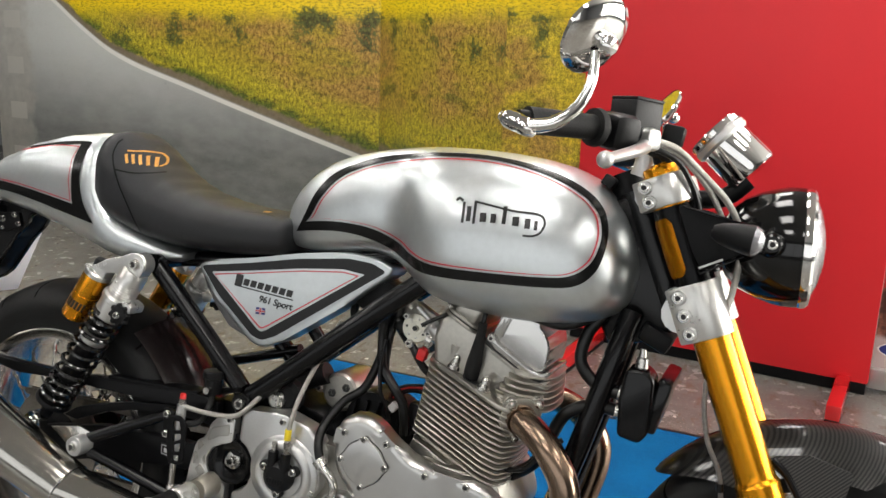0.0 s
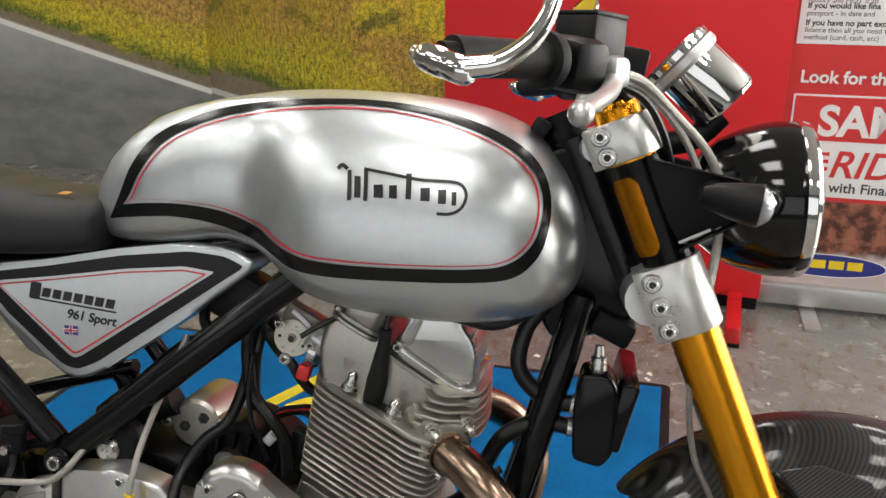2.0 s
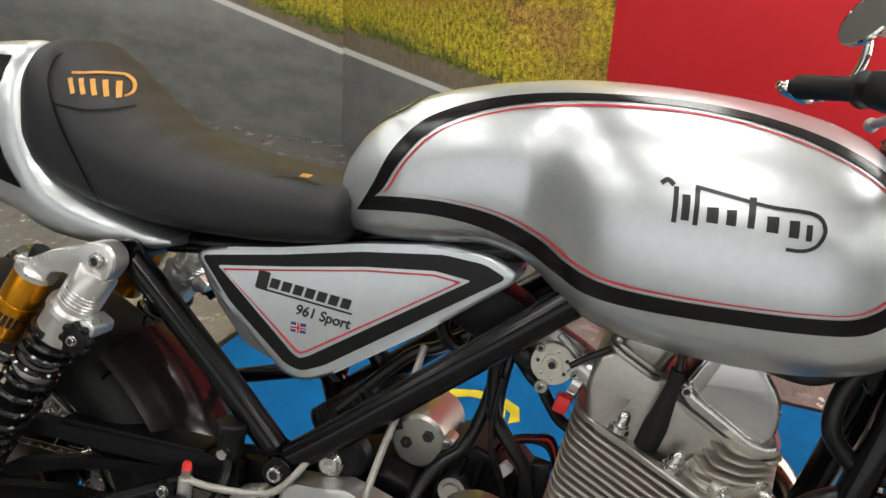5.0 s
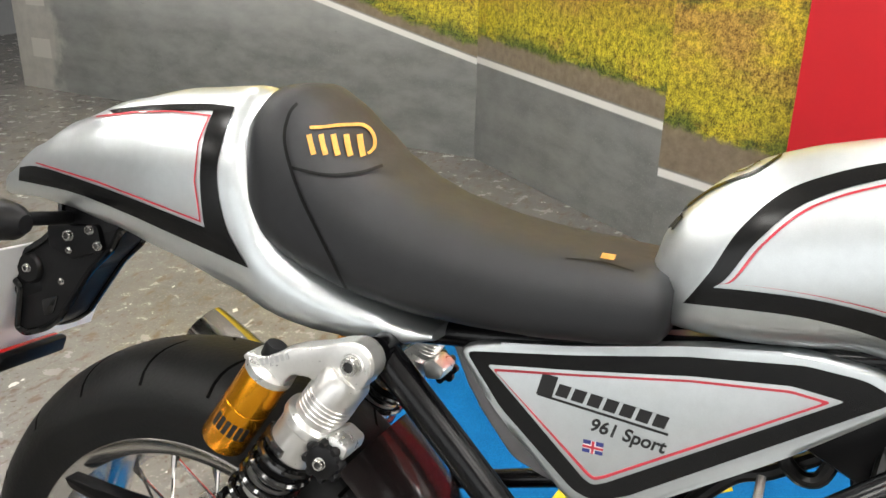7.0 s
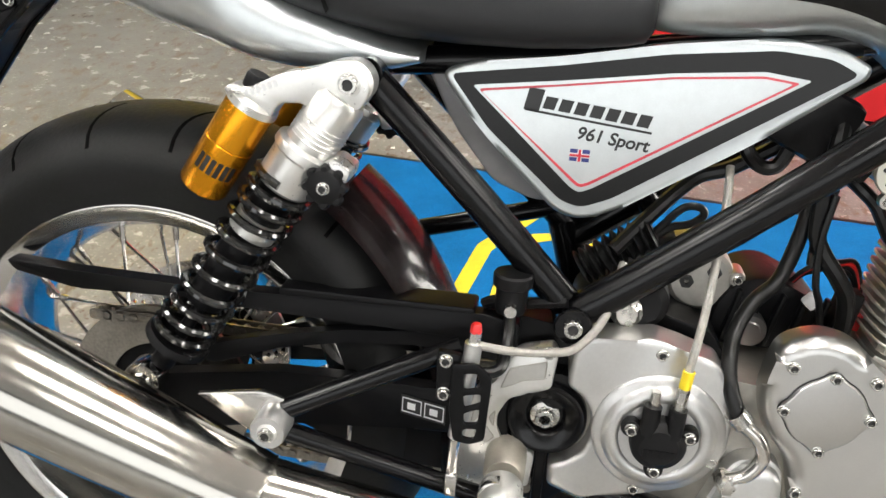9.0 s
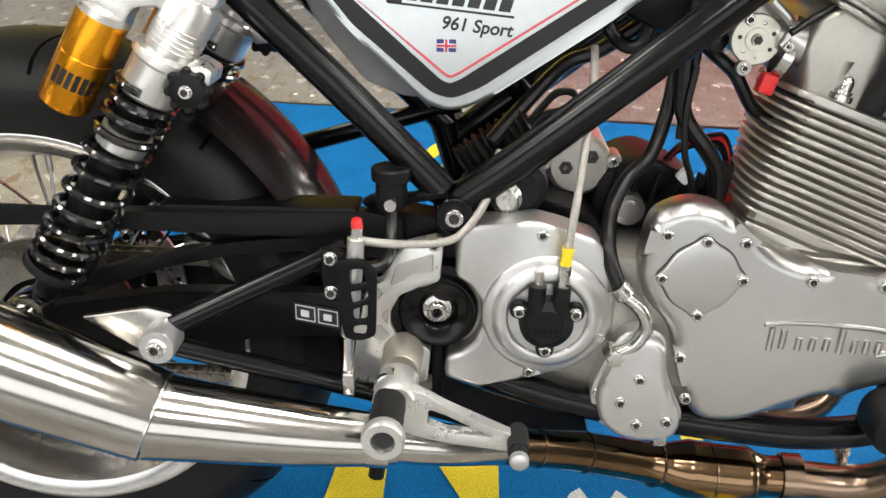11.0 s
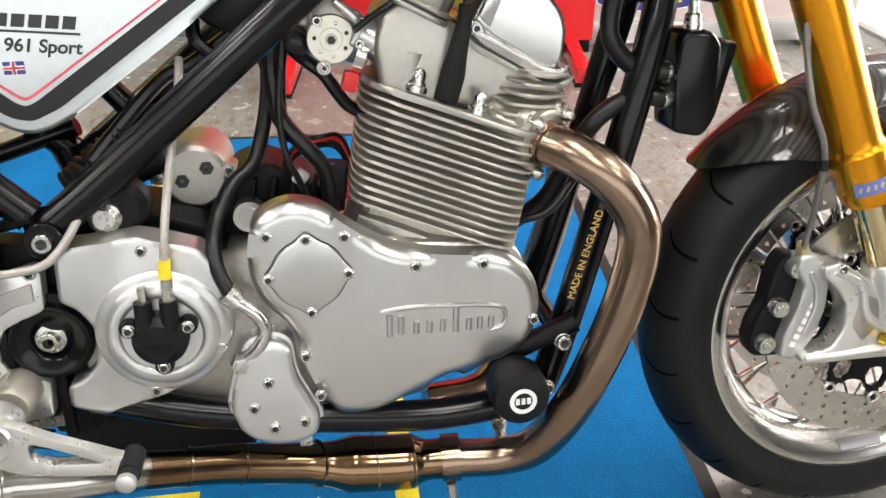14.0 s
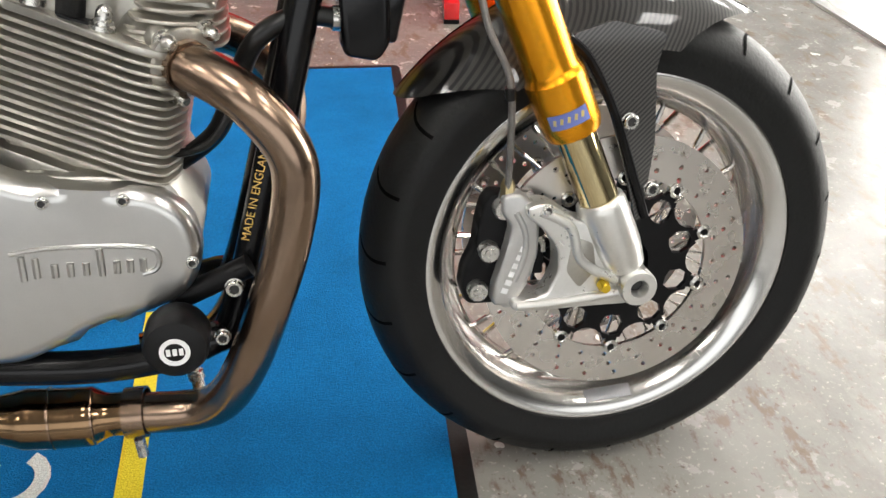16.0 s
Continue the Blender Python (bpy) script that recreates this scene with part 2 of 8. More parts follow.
def mural_material(name, line_points, run, verge, left_edge, meadow=((0.11, 0.075, 0.01), (0.70, 0.49, 0.05))):
    """A printed country road: u runs along the panel (metres), z up. line_points: the height of the white line along u."""
    m, nt, b = node_material(name)
    tc = nt.nodes.new("ShaderNodeTexCoord")
    sp = nt.nodes.new("ShaderNodeSeparateXYZ")
    nt.links.new(tc.outputs["Object"], sp.inputs[0])
    u, z = sp.outputs[0], sp.outputs[2]
    wob = op(nt, "MULTIPLY", op(nt, "SUBTRACT", object_noise(nt, 9, 4), 0.5), 0.10)
    fc = nt.nodes.new("ShaderNodeFloatCurve")
    cv = fc.mapping.curves[0]
    for i, (pu, pz) in enumerate(line_points):
        at = (pu / run, pz / 2.0)
        if i in (0, len(line_points) - 1):
            cv.points[0 if i == 0 else -1].location = at
        else:
            cv.points.new(*at)
    fc.mapping.update()
    nt.links.new(op(nt, "DIVIDE", u, run), fc.inputs["Value"])
    curve = op(nt, "MULTIPLY", fc.outputs[0], 2.0)
    h = op(nt, "SUBTRACT", z, curve)  # height over the line
    hw = op(nt, "ADD", h, wob)
    # asphalt, paler in the distance
    asphalt = blend(nt, step(nt, object_noise(nt, 4.5, 8, (1, 1, 2.2), 0.6), 0.25, 0.75), (0.155, 0.16, 0.155), (0.265, 0.27, 0.258))
    asphalt = blend(nt, op(nt, "MULTIPLY", step(nt, z, 0.35, 1.15), 0.9), asphalt, (0.70, 0.715, 0.69))
    asphalt = blend(nt, step(nt, object_noise(nt, 160, 2), 0.55, 0.75), asphalt, (0.3, 0.3, 0.285))
    crack = step(nt, object_noise(nt, 5, 9, (1, 1, 3), 0.78), 0.645, 0.66)
    asphalt = blend(nt, op(nt, "MULTIPLY", crack, 0.55), asphalt, (0.05, 0.05, 0.05))
    # verge and grass
    dirt = blend(nt, object_noise(nt, 30, 6), (0.12, 0.09, 0.06), (0.36, 0.29, 0.2))
    blades = op(nt, "ADD", op(nt, "MULTIPLY", object_noise(nt, 48, 9, (1.0, 1.0, 0.75), 0.75), 0.55), op(nt, "MULTIPLY", object_noise(nt, 170, 4, (1, 1, 0.8), 0.75), 0.45))
    tufts = object_noise(nt, 6, 8, (1, 1, 1.7), 0.72)
    patch = object_noise(nt, 1.7, 5, (1, 1, 2.6), 0.6)
    patch_b = object_noise(nt, 3.1, 5, (1, 1, 3.2), 0.65)
    lit = step(nt, blades, 0.40, 0.60)
    grass = blend(nt, lit, meadow[0], meadow[1])
    dry = blend(nt, lit, (0.13, 0.062, 0.012), (0.72, 0.43, 0.10))
    grass = blend(nt, op(nt, "MULTIPLY", step(nt, patch, 0.44, 0.56), 0.92), grass, dry)
    olive = blend(nt, lit, (0.030, 0.035, 0.006), (0.30, 0.27, 0.035))
    grass = blend(nt, op(nt, "MULTIPLY", step(nt, patch_b, 0.55, 0.64), 0.8), grass, olive)
    grass = blend(nt, op(nt, "MULTIPLY", step(nt, tufts, 0.55, 0.66), 0.75), grass, blend(nt, lit, (0.020, 0.024, 0.005), (0.17, 0.15, 0.025)))
    glow = blend(nt, lit, (0.12, 0.10, 0.008), (0.80, 0.66, 0.045))
    low = op(nt, "SUBTRACT", 1.0, step(nt, hw, verge + 0.10, verge + 0.30))
    grass = blend(nt, op(nt, "MULTIPLY", low, step(nt, tufts, 0.30, 0.48)), grass, glow)
    near = op(nt, "SUBTRACT", 1.0, step(nt, hw, verge + 0.02, verge + 0.10))
    grass = blend(nt, op(nt, "MULTIPLY", near, step(nt, patch_b, 0.40, 0.52)), grass, blend(nt, lit, (0.018, 0.032, 0.006), (0.22, 0.27, 0.035)))
    field = blend(nt, step(nt, object_noise(nt, 70, 7, (0.45, 0.45, 1.5), 0.75), 0.36, 0.54), (0.34, 0.23, 0.006), (0.92, 0.68, 0.012))
    # bushes of uneven size between meadow and field
    leaf = object_noise(nt, 42, 9, (1, 1, 1), 0.78)
    bush_band = op(nt, "MULTIPLY", step(nt, z, 0.90, 1.10), op(nt, "SUBTRACT", 1.0, step(nt, z, 1.22, 1.42)))
    bush = step(nt, op(nt, "ADD", op(nt, "MULTIPLY", bush_band, 0.40), op(nt, "ADD", object_noise(nt, 2.1, 6, (1, 1, 1.3), 0.65), op(nt, "MULTIPLY", leaf, 0.45))), 1.15, 1.21)
    grass = blend(nt, step(nt, op(nt, "ADD", z, wob), 1.18, 1.30), grass, field)
    grass = blend(nt, op(nt, "MULTIPLY", bush, 0.92), grass, blend(nt, step(nt, leaf, 0.42, 0.66), (0.010, 0.020, 0.006), (0.17, 0.20, 0.05)))
    verge_mask = step(nt, hw, verge - 0.01, verge + 0.02)
    land = blend(nt, verge_mask, dirt, grass)
    # line
    wide = 0.014
    pic = blend(nt, step(nt, h, wide, wide + 0.012), asphalt, land)
    line = op(nt, "MULTIPLY", step(nt, h, -wide - 0.004, -wide + 0.004), op(nt, "SUBTRACT", 1.0, step(nt, h, wide - 0.004, wide + 0.004)))
    pic = blend(nt, op(nt, "MULTIPLY", line, 0.92), pic, (0.85, 0.84, 0.8))
    if left_edge is not None:
        edge = op(nt, "ADD", u, op(nt, "MULTIPLY", op(nt, "SUBTRACT", object_noise(nt, 5, 6), 0.5), 0.5))
        pale = op(nt, "SUBTRACT", 1.0, step(nt, edge, left_edge - 0.15, left_edge))
        pic = blend(nt, op(nt, "MULTIPLY", pale, 0.75), pic, blend(nt, object_noise(nt, 12, 6), (0.3, 0.29, 0.27), (0.7, 0.67, 0.6)))
        dash = op(nt, "MULTIPLY", op(nt, "MULTIPLY", step(nt, u, 0.13, 0.14), op(nt, "SUBTRACT", 1.0, step(nt, u, 0.30, 0.31))), step(nt, op(nt, "FRACT", op(nt, "MULTIPLY", z, 3.2)), 0.62, 0.64))
        pic = blend(nt, op(nt, "MULTIPLY", dash, 0.8), pic, (0.62, 0.6, 0.55))
    nt.links.new(pic, b.inputs["Base Color"])
    b.inputs["Roughness"].default_value = 0.42
    return m


def photo_material():
    """A printed landscape: red-brown scrub over a pale road."""
    m, nt, b = node_material("banner_photo_print")
    tc = nt.nodes.new("ShaderNodeTexCoord")
    sp = nt.nodes.new("ShaderNodeSeparateXYZ")
    nt.links.new(tc.outputs["Object"], sp.inputs[0])
    z = op(nt, "ADD", sp.outputs[2], op(nt, "MULTIPLY", object_noise(nt, 14, 5), 0.05))
    scrub = blend(nt, step(nt, object_noise(nt, 22, 6), 0.38, 0.62), (0.06, 0.018, 0.012), (0.32, 0.12, 0.07))
    road = blend(nt, object_noise(nt, 9, 4), (0.42, 0.34, 0.33), (0.55, 0.47, 0.45))
    nt.links.new(blend(nt, step(nt, z, 0.215, 0.24), road, scrub), b.inputs["Base Color"])
    b.inputs["Roughness"].default_value = 0.45
    return m


PHOTO = photo_material()
FLOORMAT = floor_material()
BLUE = carpet_material("blue_carpet", (0.003, 0.1, 0.27))
MATYELLOW = carpet_material("yellow_carpet_print", (0.55, 0.45, 0.03))
MATWHITE = carpet_material("white_carpet_print", (0.5, 0.52, 0.5))
CARBON = carbon_material()
MURAL1 = mural_material("mural_left_print", [(0.0, 1.75), (0.69, 1.296), (0.96, 1.12), (1.22, 0.986), (1.89, 0.796), (2.40, 0.662), (3.23, 0.455)], 3.23, 0.06, 0.45)
MURAL2 = mural_material("mural_middle_print", [(0.0, 0.463), (1.263, 0.433)], 1.263, 0.10, None)
MURAL3 = mural_material("mural_right_print", [(0.0, 0.275), (0.76, 0.20)], 0.76, 0.16, None, ((0.24, 0.17, 0.008), (0.92, 0.70, 0.055)))


# ---- mesh helpers ----
def part(name, bm, material, parent=None, label="", angle=35, recalc=True):
    if recalc:
        bmesh.ops.recalc_face_normals(bm, faces=bm.faces)
    me = bpy.data.meshes.new(name)
    bm.to_mesh(me)
    bm.free()
    me.materials.append(material)
    me.polygons.foreach_set("use_smooth", [True] * len(me.polygons))
    me.set_sharp_from_angle(angle=radians(angle))
    ob = new(name, me)
    if parent is not None:
        ob.parent = parent
    if label:
        tagged(ob, label)
    return ob


def again(ob, m, parent=None):
    """Another object on the same mesh, at the pose m under parent."""
    o = new(ob.name.split(".")[0], ob.data)
    o.parent = parent if parent is not None else ob.parent
    o.matrix_basis = m
    return o


def along(a, b):
    """A pose at a whose z axis points to b."""
    return Matrix.Translation(a) @ (Vector(b) - Vector(a)).to_track_quat("Z", "Y").to_matrix().to_4x4()


def smooth_path(points, steps=6):
    p = [Vector(q) for q in points]
    if len(p) < 3:
        return p
    out = []
    for i in range(len(p) - 1):
        a, b, c, d = p[max(i - 1, 0)], p[i], p[i + 1], p[min(i + 2, len(p) - 1)]
        for k in range(steps):
            t = k / steps
            out.append(0.5 * (2 * b + (c - a) * t + (2 * a - 5 * b + 4 * c - d) * t * t + (3 * b - a - 3 * c + d) * t ** 3))
    return out + [p[-1]]


def add_tube(bm, points, radius, seg=14, steps=6, caps=True):
    path = smooth_path(points, steps)
    n = len(path)
    if callable(radius):
        radii = [radius(i / (n - 1)) for i in range(n)]
    else:
        radii = [radius] * n
    rings, up = [], None
    for i, q in enumerate(path):
        d = (path[min(i + 1, n - 1)] - path[max(i - 1, 0)]).normalized()
        if up is None:
            up = d.orthogonal().normalized()
        up = (up - d * up.dot(d)).normalized()
        side = d.cross(up)
        rings.append([bm.verts.new(q + radii[i] * (math.cos(a) * up + math.sin(a) * side)) for a in [2 * math.pi * k / seg for k in range(seg)]])
    for r, s in zip(rings, rings[1:]):
        for k in range(seg):
            bm.faces.new((r[k], r[(k + 1) % seg], s[(k + 1) % seg], s[k]))
    if caps:
        bm.faces.new(rings[0][::-1])
        bm.faces.new(rings[-1])
    return bm


def tube(points, radius, seg=14, steps=6, caps=True):
    return add_tube(bmesh.new(), points, radius, seg, steps, caps)


def add_lathe(bm, profile, m, seg=40, close=False):
    """Turns (radius, height) pairs round the z axis of the pose m."""
    rings = []
    for r, h in profile:
        if r < 1e-6:
            rings.append([bm.verts.new(m @ Vector((0, 0, h)))])
        else:
            rings.append([bm.verts.new(m @ Vector((r * math.cos(a), r * math.sin(a), h))) for a in [2 * math.pi * k / seg for k in range(seg)]])
    pairs = list(zip(rings, rings[1:])) + ([(rings[-1], rings[0])] if close else [])
    for r, s in pairs:
        for k in range(seg):
            j = (k + 1) % seg
            if len(r) == 1 and len(s) == 1:
                continue
            if len(r) == 1:
                bm.faces.new((r[0], s[j], s[k]))
            elif len(s) == 1:
                bm.faces.new((r[k], r[j], s[0]))
            else:
                bm.faces.new((r[k], r[j], s[j], s[k]))
    return bm


def lathe(profile, m, seg=40, close=False):
    return add_lathe(bmesh.new(), profile, m, seg, close)


def rounded(points, radius, steps=4):
    """A polygon's corners rounded; radius may be one number or one a corner."""
    p = [Vector(q) for q in points]
    out = []
    for i, q in enumerate(p):
        r = radius[i] if isinstance(radius, (list, tuple)) else radius
        a, b = p[i - 1] - q, p[(i + 1) % len(p)] - q
        r = min(r, a.length * 0.45, b.length * 0.45)
        if r < 1e-5:
            out.append(q)
            continue
        s, e = q + a.normalized() * r, q + b.normalized() * r
        for k in range(steps + 1):
            t = k / steps
            out.append((1 - t) ** 2 * s + 2 * t * (1 - t) * q + t * t * e)
    return out


def add_plate(bm, outline, y0, y1, bevel=0.0, holes=(), segments=2, m=None):
    """A plate in the x-z plane between y0 (outer, right-hand side) and y1, with holes and a bevelled outer edge."""
    mine = bmesh.new()
    loops = []
    for ring in (outline, *holes):
        vs = [mine.verts.new((q[0], y0, q[1])) for q in ring]
        loops.append([mine.edges.new((vs[i], vs[(i + 1) % len(vs)])) for i in range(len(vs))])
    if holes:
        bmesh.ops.triangle_fill(mine, use_beauty=True, use_dissolve=False, edges=[e for l in loops for e in l], normal=(0, -1, 0))
    else:
        bmesh.ops.contextual_create(mine, geom=loops[0])
    faces = list(mine.faces)
    res = bmesh.ops.extrude_face_region(mine, geom=faces)
    moved = [g for g in res["geom"] if isinstance(g, bmesh.types.BMVert)]
    for v in moved:
        v.co.y = y1
    if bevel:
        mine.edges.ensure_lookup_table()
        rim = [e for e in mine.edges if abs(e.verts[0].co.y - y0) < 1e-7 and abs(e.verts[1].co.y - y0) < 1e-7 and any(abs(f.normal.y) < 0.5 or max(abs(v.co.y - y0) for v in f.verts) > 1e-7 for f in e.link_faces)]
        bmesh.ops.bevel(mine, geom=rim, offset=bevel, segments=segments, affect="EDGES", profile=0.5, clamp_overlap=True)
    if m is not None:
        bmesh.ops.transform(mine, matrix=m, verts=mine.verts)
    join(bm, mine)
    return bm


def plate(outline, y0, y1, bevel=0.0, holes=(), segments=2, m=None):
    return add_plate(bmesh.new(), outline, y0, y1, bevel, holes, segments, m)


def join(bm, other):
    me = bpy.data.meshes.new("joint")
    other.to_mesh(me)
    other.free()
    bm.from_mesh(me)
    bpy.data.meshes.remove(me)
    return bm


def box(size, m=None, bevel=0.0, segments=2):
    bm = bmesh.new()
    bmesh.ops.create_cube(bm, size=1.0)
    bmesh.ops.scale(bm, vec=size, verts=bm.verts)
    if bevel:
        bmesh.ops.bevel(bm, geom=bm.edges[:], offset=bevel, segments=segments, affect="EDGES", profile=0.5)
    if m is not None:
        bmesh.ops.transform(bm, matrix=m, verts=bm.verts)
    return bm


def circle(cx, cz, r, n=24, a0=0.0):
    return [(cx + r * math.cos(a0 + 2 * math.pi * k / n), cz + r * math.sin(a0 + 2 * math.pi * k / n)) for k in range(n)]


def rounded_rect(w, h, r, steps=4):
    return rounded([(-w / 2, -h / 2), (w / 2, -h / 2), (w / 2, h / 2), (-w / 2, h / 2)], r, steps)


def lerp_table(table, x):
    """Linear look-up in rows (x, a, b, ...)."""
    if x <= table[0][0]:
        return table[0][1:]
    for r, s in zip(table, table[1:]):
        if x <= s[0]:
            t = (x - r[0]) / (s[0] - r[0])
            t = t * t * (3 - 2 * t) * 0.35 + t * 0.65
            return tuple(a + (b - a) * t for a, b in zip(r[1:], s[1:]))
    return table[-1][1:]


def loft(table, xs, ring=36, power=2.4, low_power=2.4):
    """A body along x. Rows: x, top, bottom, half width, height of the greatest width (0 to 1 from bottom to top)."""
    bm = bmesh.new()
    rings = []
    for x in xs:
        top, bottom, w, mid = lerp_table(table, x)
        zm = bottom + (top - bottom) * mid
        r = []
        for k in range(ring):
            a = 2 * math.pi * k / ring
            c, s = math.cos(a), math.sin(a)
            p = power if s > 0 else low_power
            y = w * math.copysign(abs(c) ** (2 / p), c)
            z = zm + (top - zm if s > 0 else zm - bottom) * math.copysign(abs(s) ** (2 / p), s)
            r.append(bm.verts.new((x, y, z)))
        rings.append(r)
    for r, s in zip(rings, rings[1:]):
        for k in range(ring):
            bm.faces.new((r[k], r[(k + 1) % ring], s[(k + 1) % ring], s[k]))
    bm.faces.new(rings[0])
    bm.faces.new(rings[-1][::-1])
    bmesh.ops.recalc_face_normals(bm, faces=bm.faces)
    return bm


def lettering(name, words, size, material, m, parent=None, depth=0.0006, label="", italic=0.0, align="LEFT", bold=0.0):
    """Real letters as a mesh of its own, in the x-y plane of the pose m."""
    cu = bpy.data.curves.new(name, "FONT")
    cu.body, cu.size, cu.extrude, cu.align_x, cu.shear, cu.offset = words, size, depth, align, italic, bold
    tmp = bpy.data.objects.new(name, cu)
    scene.collection.objects.link(tmp)
    me = bpy.data.meshes.new_from_object(tmp.evaluated_get(bpy.context.evaluated_depsgraph_get()))
    bpy.data.objects.remove(tmp)
    bpy.data.curves.remove(cu)
    me.materials.clear()
    me.materials.append(material)
    ob = new(name, me)
    if parent is not None:
        ob.parent = parent
    ob.matrix_basis = m
    if label:
        tagged(ob, label)
    return ob


SIDE = Matrix(((1, 0, 0, 0), (0, 0, -1, 0), (0, 1, 0, 0), (0, 0, 0, 1)))


def on_side(x, y, z, turn=0.0):
    """A pose in which x runs forward and y up, facing the right-hand side of the machine."""
    return Matrix.Translation((x, y, z)) @ SIDE @ pose(0, 0, 0, 0, 0, turn)


ROUND_Y = pose(0, 0, 0, 90, 0, 0)  # z axis to -y


def at_y(x, y, z):
    """A pose whose z axis points to the right-hand side (-y)."""
    return Matrix.Translation((x, y, z)) @ ROUND_Y

# ---- the room ----
def setting(name, bm, material, label, kind="structure", category=""):
    return tagged(part(name, bm, material), label, category or name.split("_")[0], kind=kind)


def slab(x0, x1, y0, y1, z0, z1):
    return box((x1 - x0, y1 - y0, z1 - z0), pose((x0 + x1) / 2, (y0 + y1) / 2, (z0 + z1) / 2))


setting("floor", slab(-6, 6, -5, 6, -0.1, 0), FLOORMAT, "worn speckled grey vinyl floor of a showroom", category="floor")
setting("trim", slab(2.735, 5.9, 0.2, 5.8, 0, 0.006), PALEFLOOR, "pale grey floor covering beside the showroom floor", category="floor")
setting("trim", slab(2.695, 2.735, 0.2, 5.8, 0, 0.009), MACHALU, "pale metal edging strip of the floor covering", category="trim")
setting("ceiling", slab(-6.1, 6.1, -5.1, 6.1, 2.9, 3.0), CEILPAINT, "plain pale grey suspended showroom ceiling")
# the walls are unseen; they close the room and keep reflections dark
setting("wall_north", slab(-6, 6, 5.9, 6.0, 0, 2.9), GREYWALL, "unseen showroom wall, dark grey to keep reflections low")


def pierced(along_x, c0, c1, a0, a1, o0, o1, sill, top):
    """A wall between c0 and c1 in thickness, from a0 to a1 in run, with an opening o0 to o1 from sill to top."""
    bm = bmesh.new()
    for r0, r1, z0, z1 in ((a0, o0, 0, 2.9), (o1, a1, 0, 2.9), (o0, o1, 0, sill), (o0, o1, top, 2.9)):
        join(bm, slab(r0, r1, c0, c1, z0, z1) if along_x else slab(c0, c1, r0, r1, z0, z1))
    return bm


setting("wall_south", pierced(True, -5.0, -4.9, -6, 6, -4.0, 4.0, 0.35, 2.55), GREYWALL, "unseen showroom wall with a wide shop window, dark grey to keep reflections low")
setting("wall_east", pierced(False, 5.9, 6.0, -4.9, 5.9, -1.0, 5.0, 0.35, 2.55), GREYWALL, "unseen showroom wall with a wide shop window, dark grey to keep reflections low")
setting("wall_west", slab(-6.0, -5.9, -4.9, 5.9, 0, 2.9), GREYWALL, "unseen showroom wall, dark grey to keep reflections low")


def ceiling_panel(x, y):
    root = tagged(new("ceiling_light"), "square white panel light set in the ceiling", "light", "ceiling lights")
    part("light_frame", box((0.63, 0.63, 0.03), pose(0, 0, 0.02), 0.004), WALLPAINT, root)
    part("diffuser", box((0.58, 0.58, 0.006), pose(0, 0, 0.0)), TUBE, root, "glowing white diffuser")
    root.matrix_world = pose(x, y, 2.865)
    return root


first_light = ceiling_panel(-3.2, -2.4)
for lx in (-3.2, -1.2, 0.8, 2.8, 4.8):
    for ly in (-2.4, -0.9, 0.6, 2.1, 3.6):
        if (lx, ly) != (-3.2, -2.4) and (lx < 4 or ly > 2) and (ly < 3 or lx > 2):
            copy_thing(first_light, pose(lx, ly, 2.865))


def shop_window(name, m, run, sill, top, watts, colour=(0.9, 0.95, 1.0)):
    """Glazing in a wall's opening; its x axis runs along the wall, -y is outdoors."""
    root = tagged(new(name), "wide shop window with slim white frame", "window", kind="structure")
    for x in (0.03, run / 3, 2 * run / 3, run - 0.03):
        part("mullion", box((0.05, 0.06, top - sill), pose(x, -0.05, (sill + top) / 2), 0.004), WALLPAINT, root)
    for z in (sill + 0.025, top - 0.025):
        part("rail", box((run, 0.06, 0.05), pose(run / 2, -0.05, z), 0.004), WALLPAINT, root)
    root.matrix_world = m
    lamp = area_lamp(name + "_daylight", (0, 0, 0), run - 0.1, top - sill - 0.1, watts, colour)
    lamp.matrix_world = m @ Matrix.Translation((run / 2, -0.12, (sill + top) / 2)) @ pose(0, 0, 0, 90, 0, 0)
    return root


shop_window("window_1", pose(-4.0, -4.9, 0), 8.0, 0.35, 2.55, 98, (0.95, 0.96, 0.96))
shop_window("window_2", pose(5.9, -1.0, 0, 0, 0, 90), 6.0, 0.35, 2.55, 660, (1.0, 0.97, 0.91))


def wall_panel(name, a, b, height, thick, material, label, category="mural", z0=0.0):
    """An upright panel from plan point a to plan point b; u runs from a."""
    a, b = Vector(a), Vector(b)
    run = (b - a).length
    root = tagged(new(name), label, category)
    part("print_sheet", box((run, 0.006, height), pose(run / 2, 0.003, height / 2), 0.001), material, root, "printed landscape sheet")
    part("backing_board", box((run, thick - 0.006, height), pose(run / 2, 0.006 + (thick - 0.006) / 2, height / 2), 0.002), WALLPAINT, root)
    for x in (0.012, run - 0.012):
        part("back_post", box((0.03, 0.03, height), pose(x, thick + 0.015, height / 2), 0.002), MACHALU, root)
    root.matrix_world = pose(a.x, a.y, z0, 0, 0, math.degrees(math.atan2(b.y - a.y, b.x - a.x)))
    return root


S0, S1, S2, S3 = (-3.98, 3.45), (-0.77, 3.06), (0.19, 2.24), (0.905, 1.98)
wall_panel("mural_panel", S1, S2, 2.3, 0.03, MURAL2, "printed mural panel with a grey road and yellow meadow")
wall_panel("mural_panel", S2, S3, 2.3, 0.03, MURAL3, "printed mural panel with bright yellow grass and verge")
wall_panel("mural_panel", S0, S1, 2.3, 0.03, MURAL1, "printed mural panel with a country road and bushes")

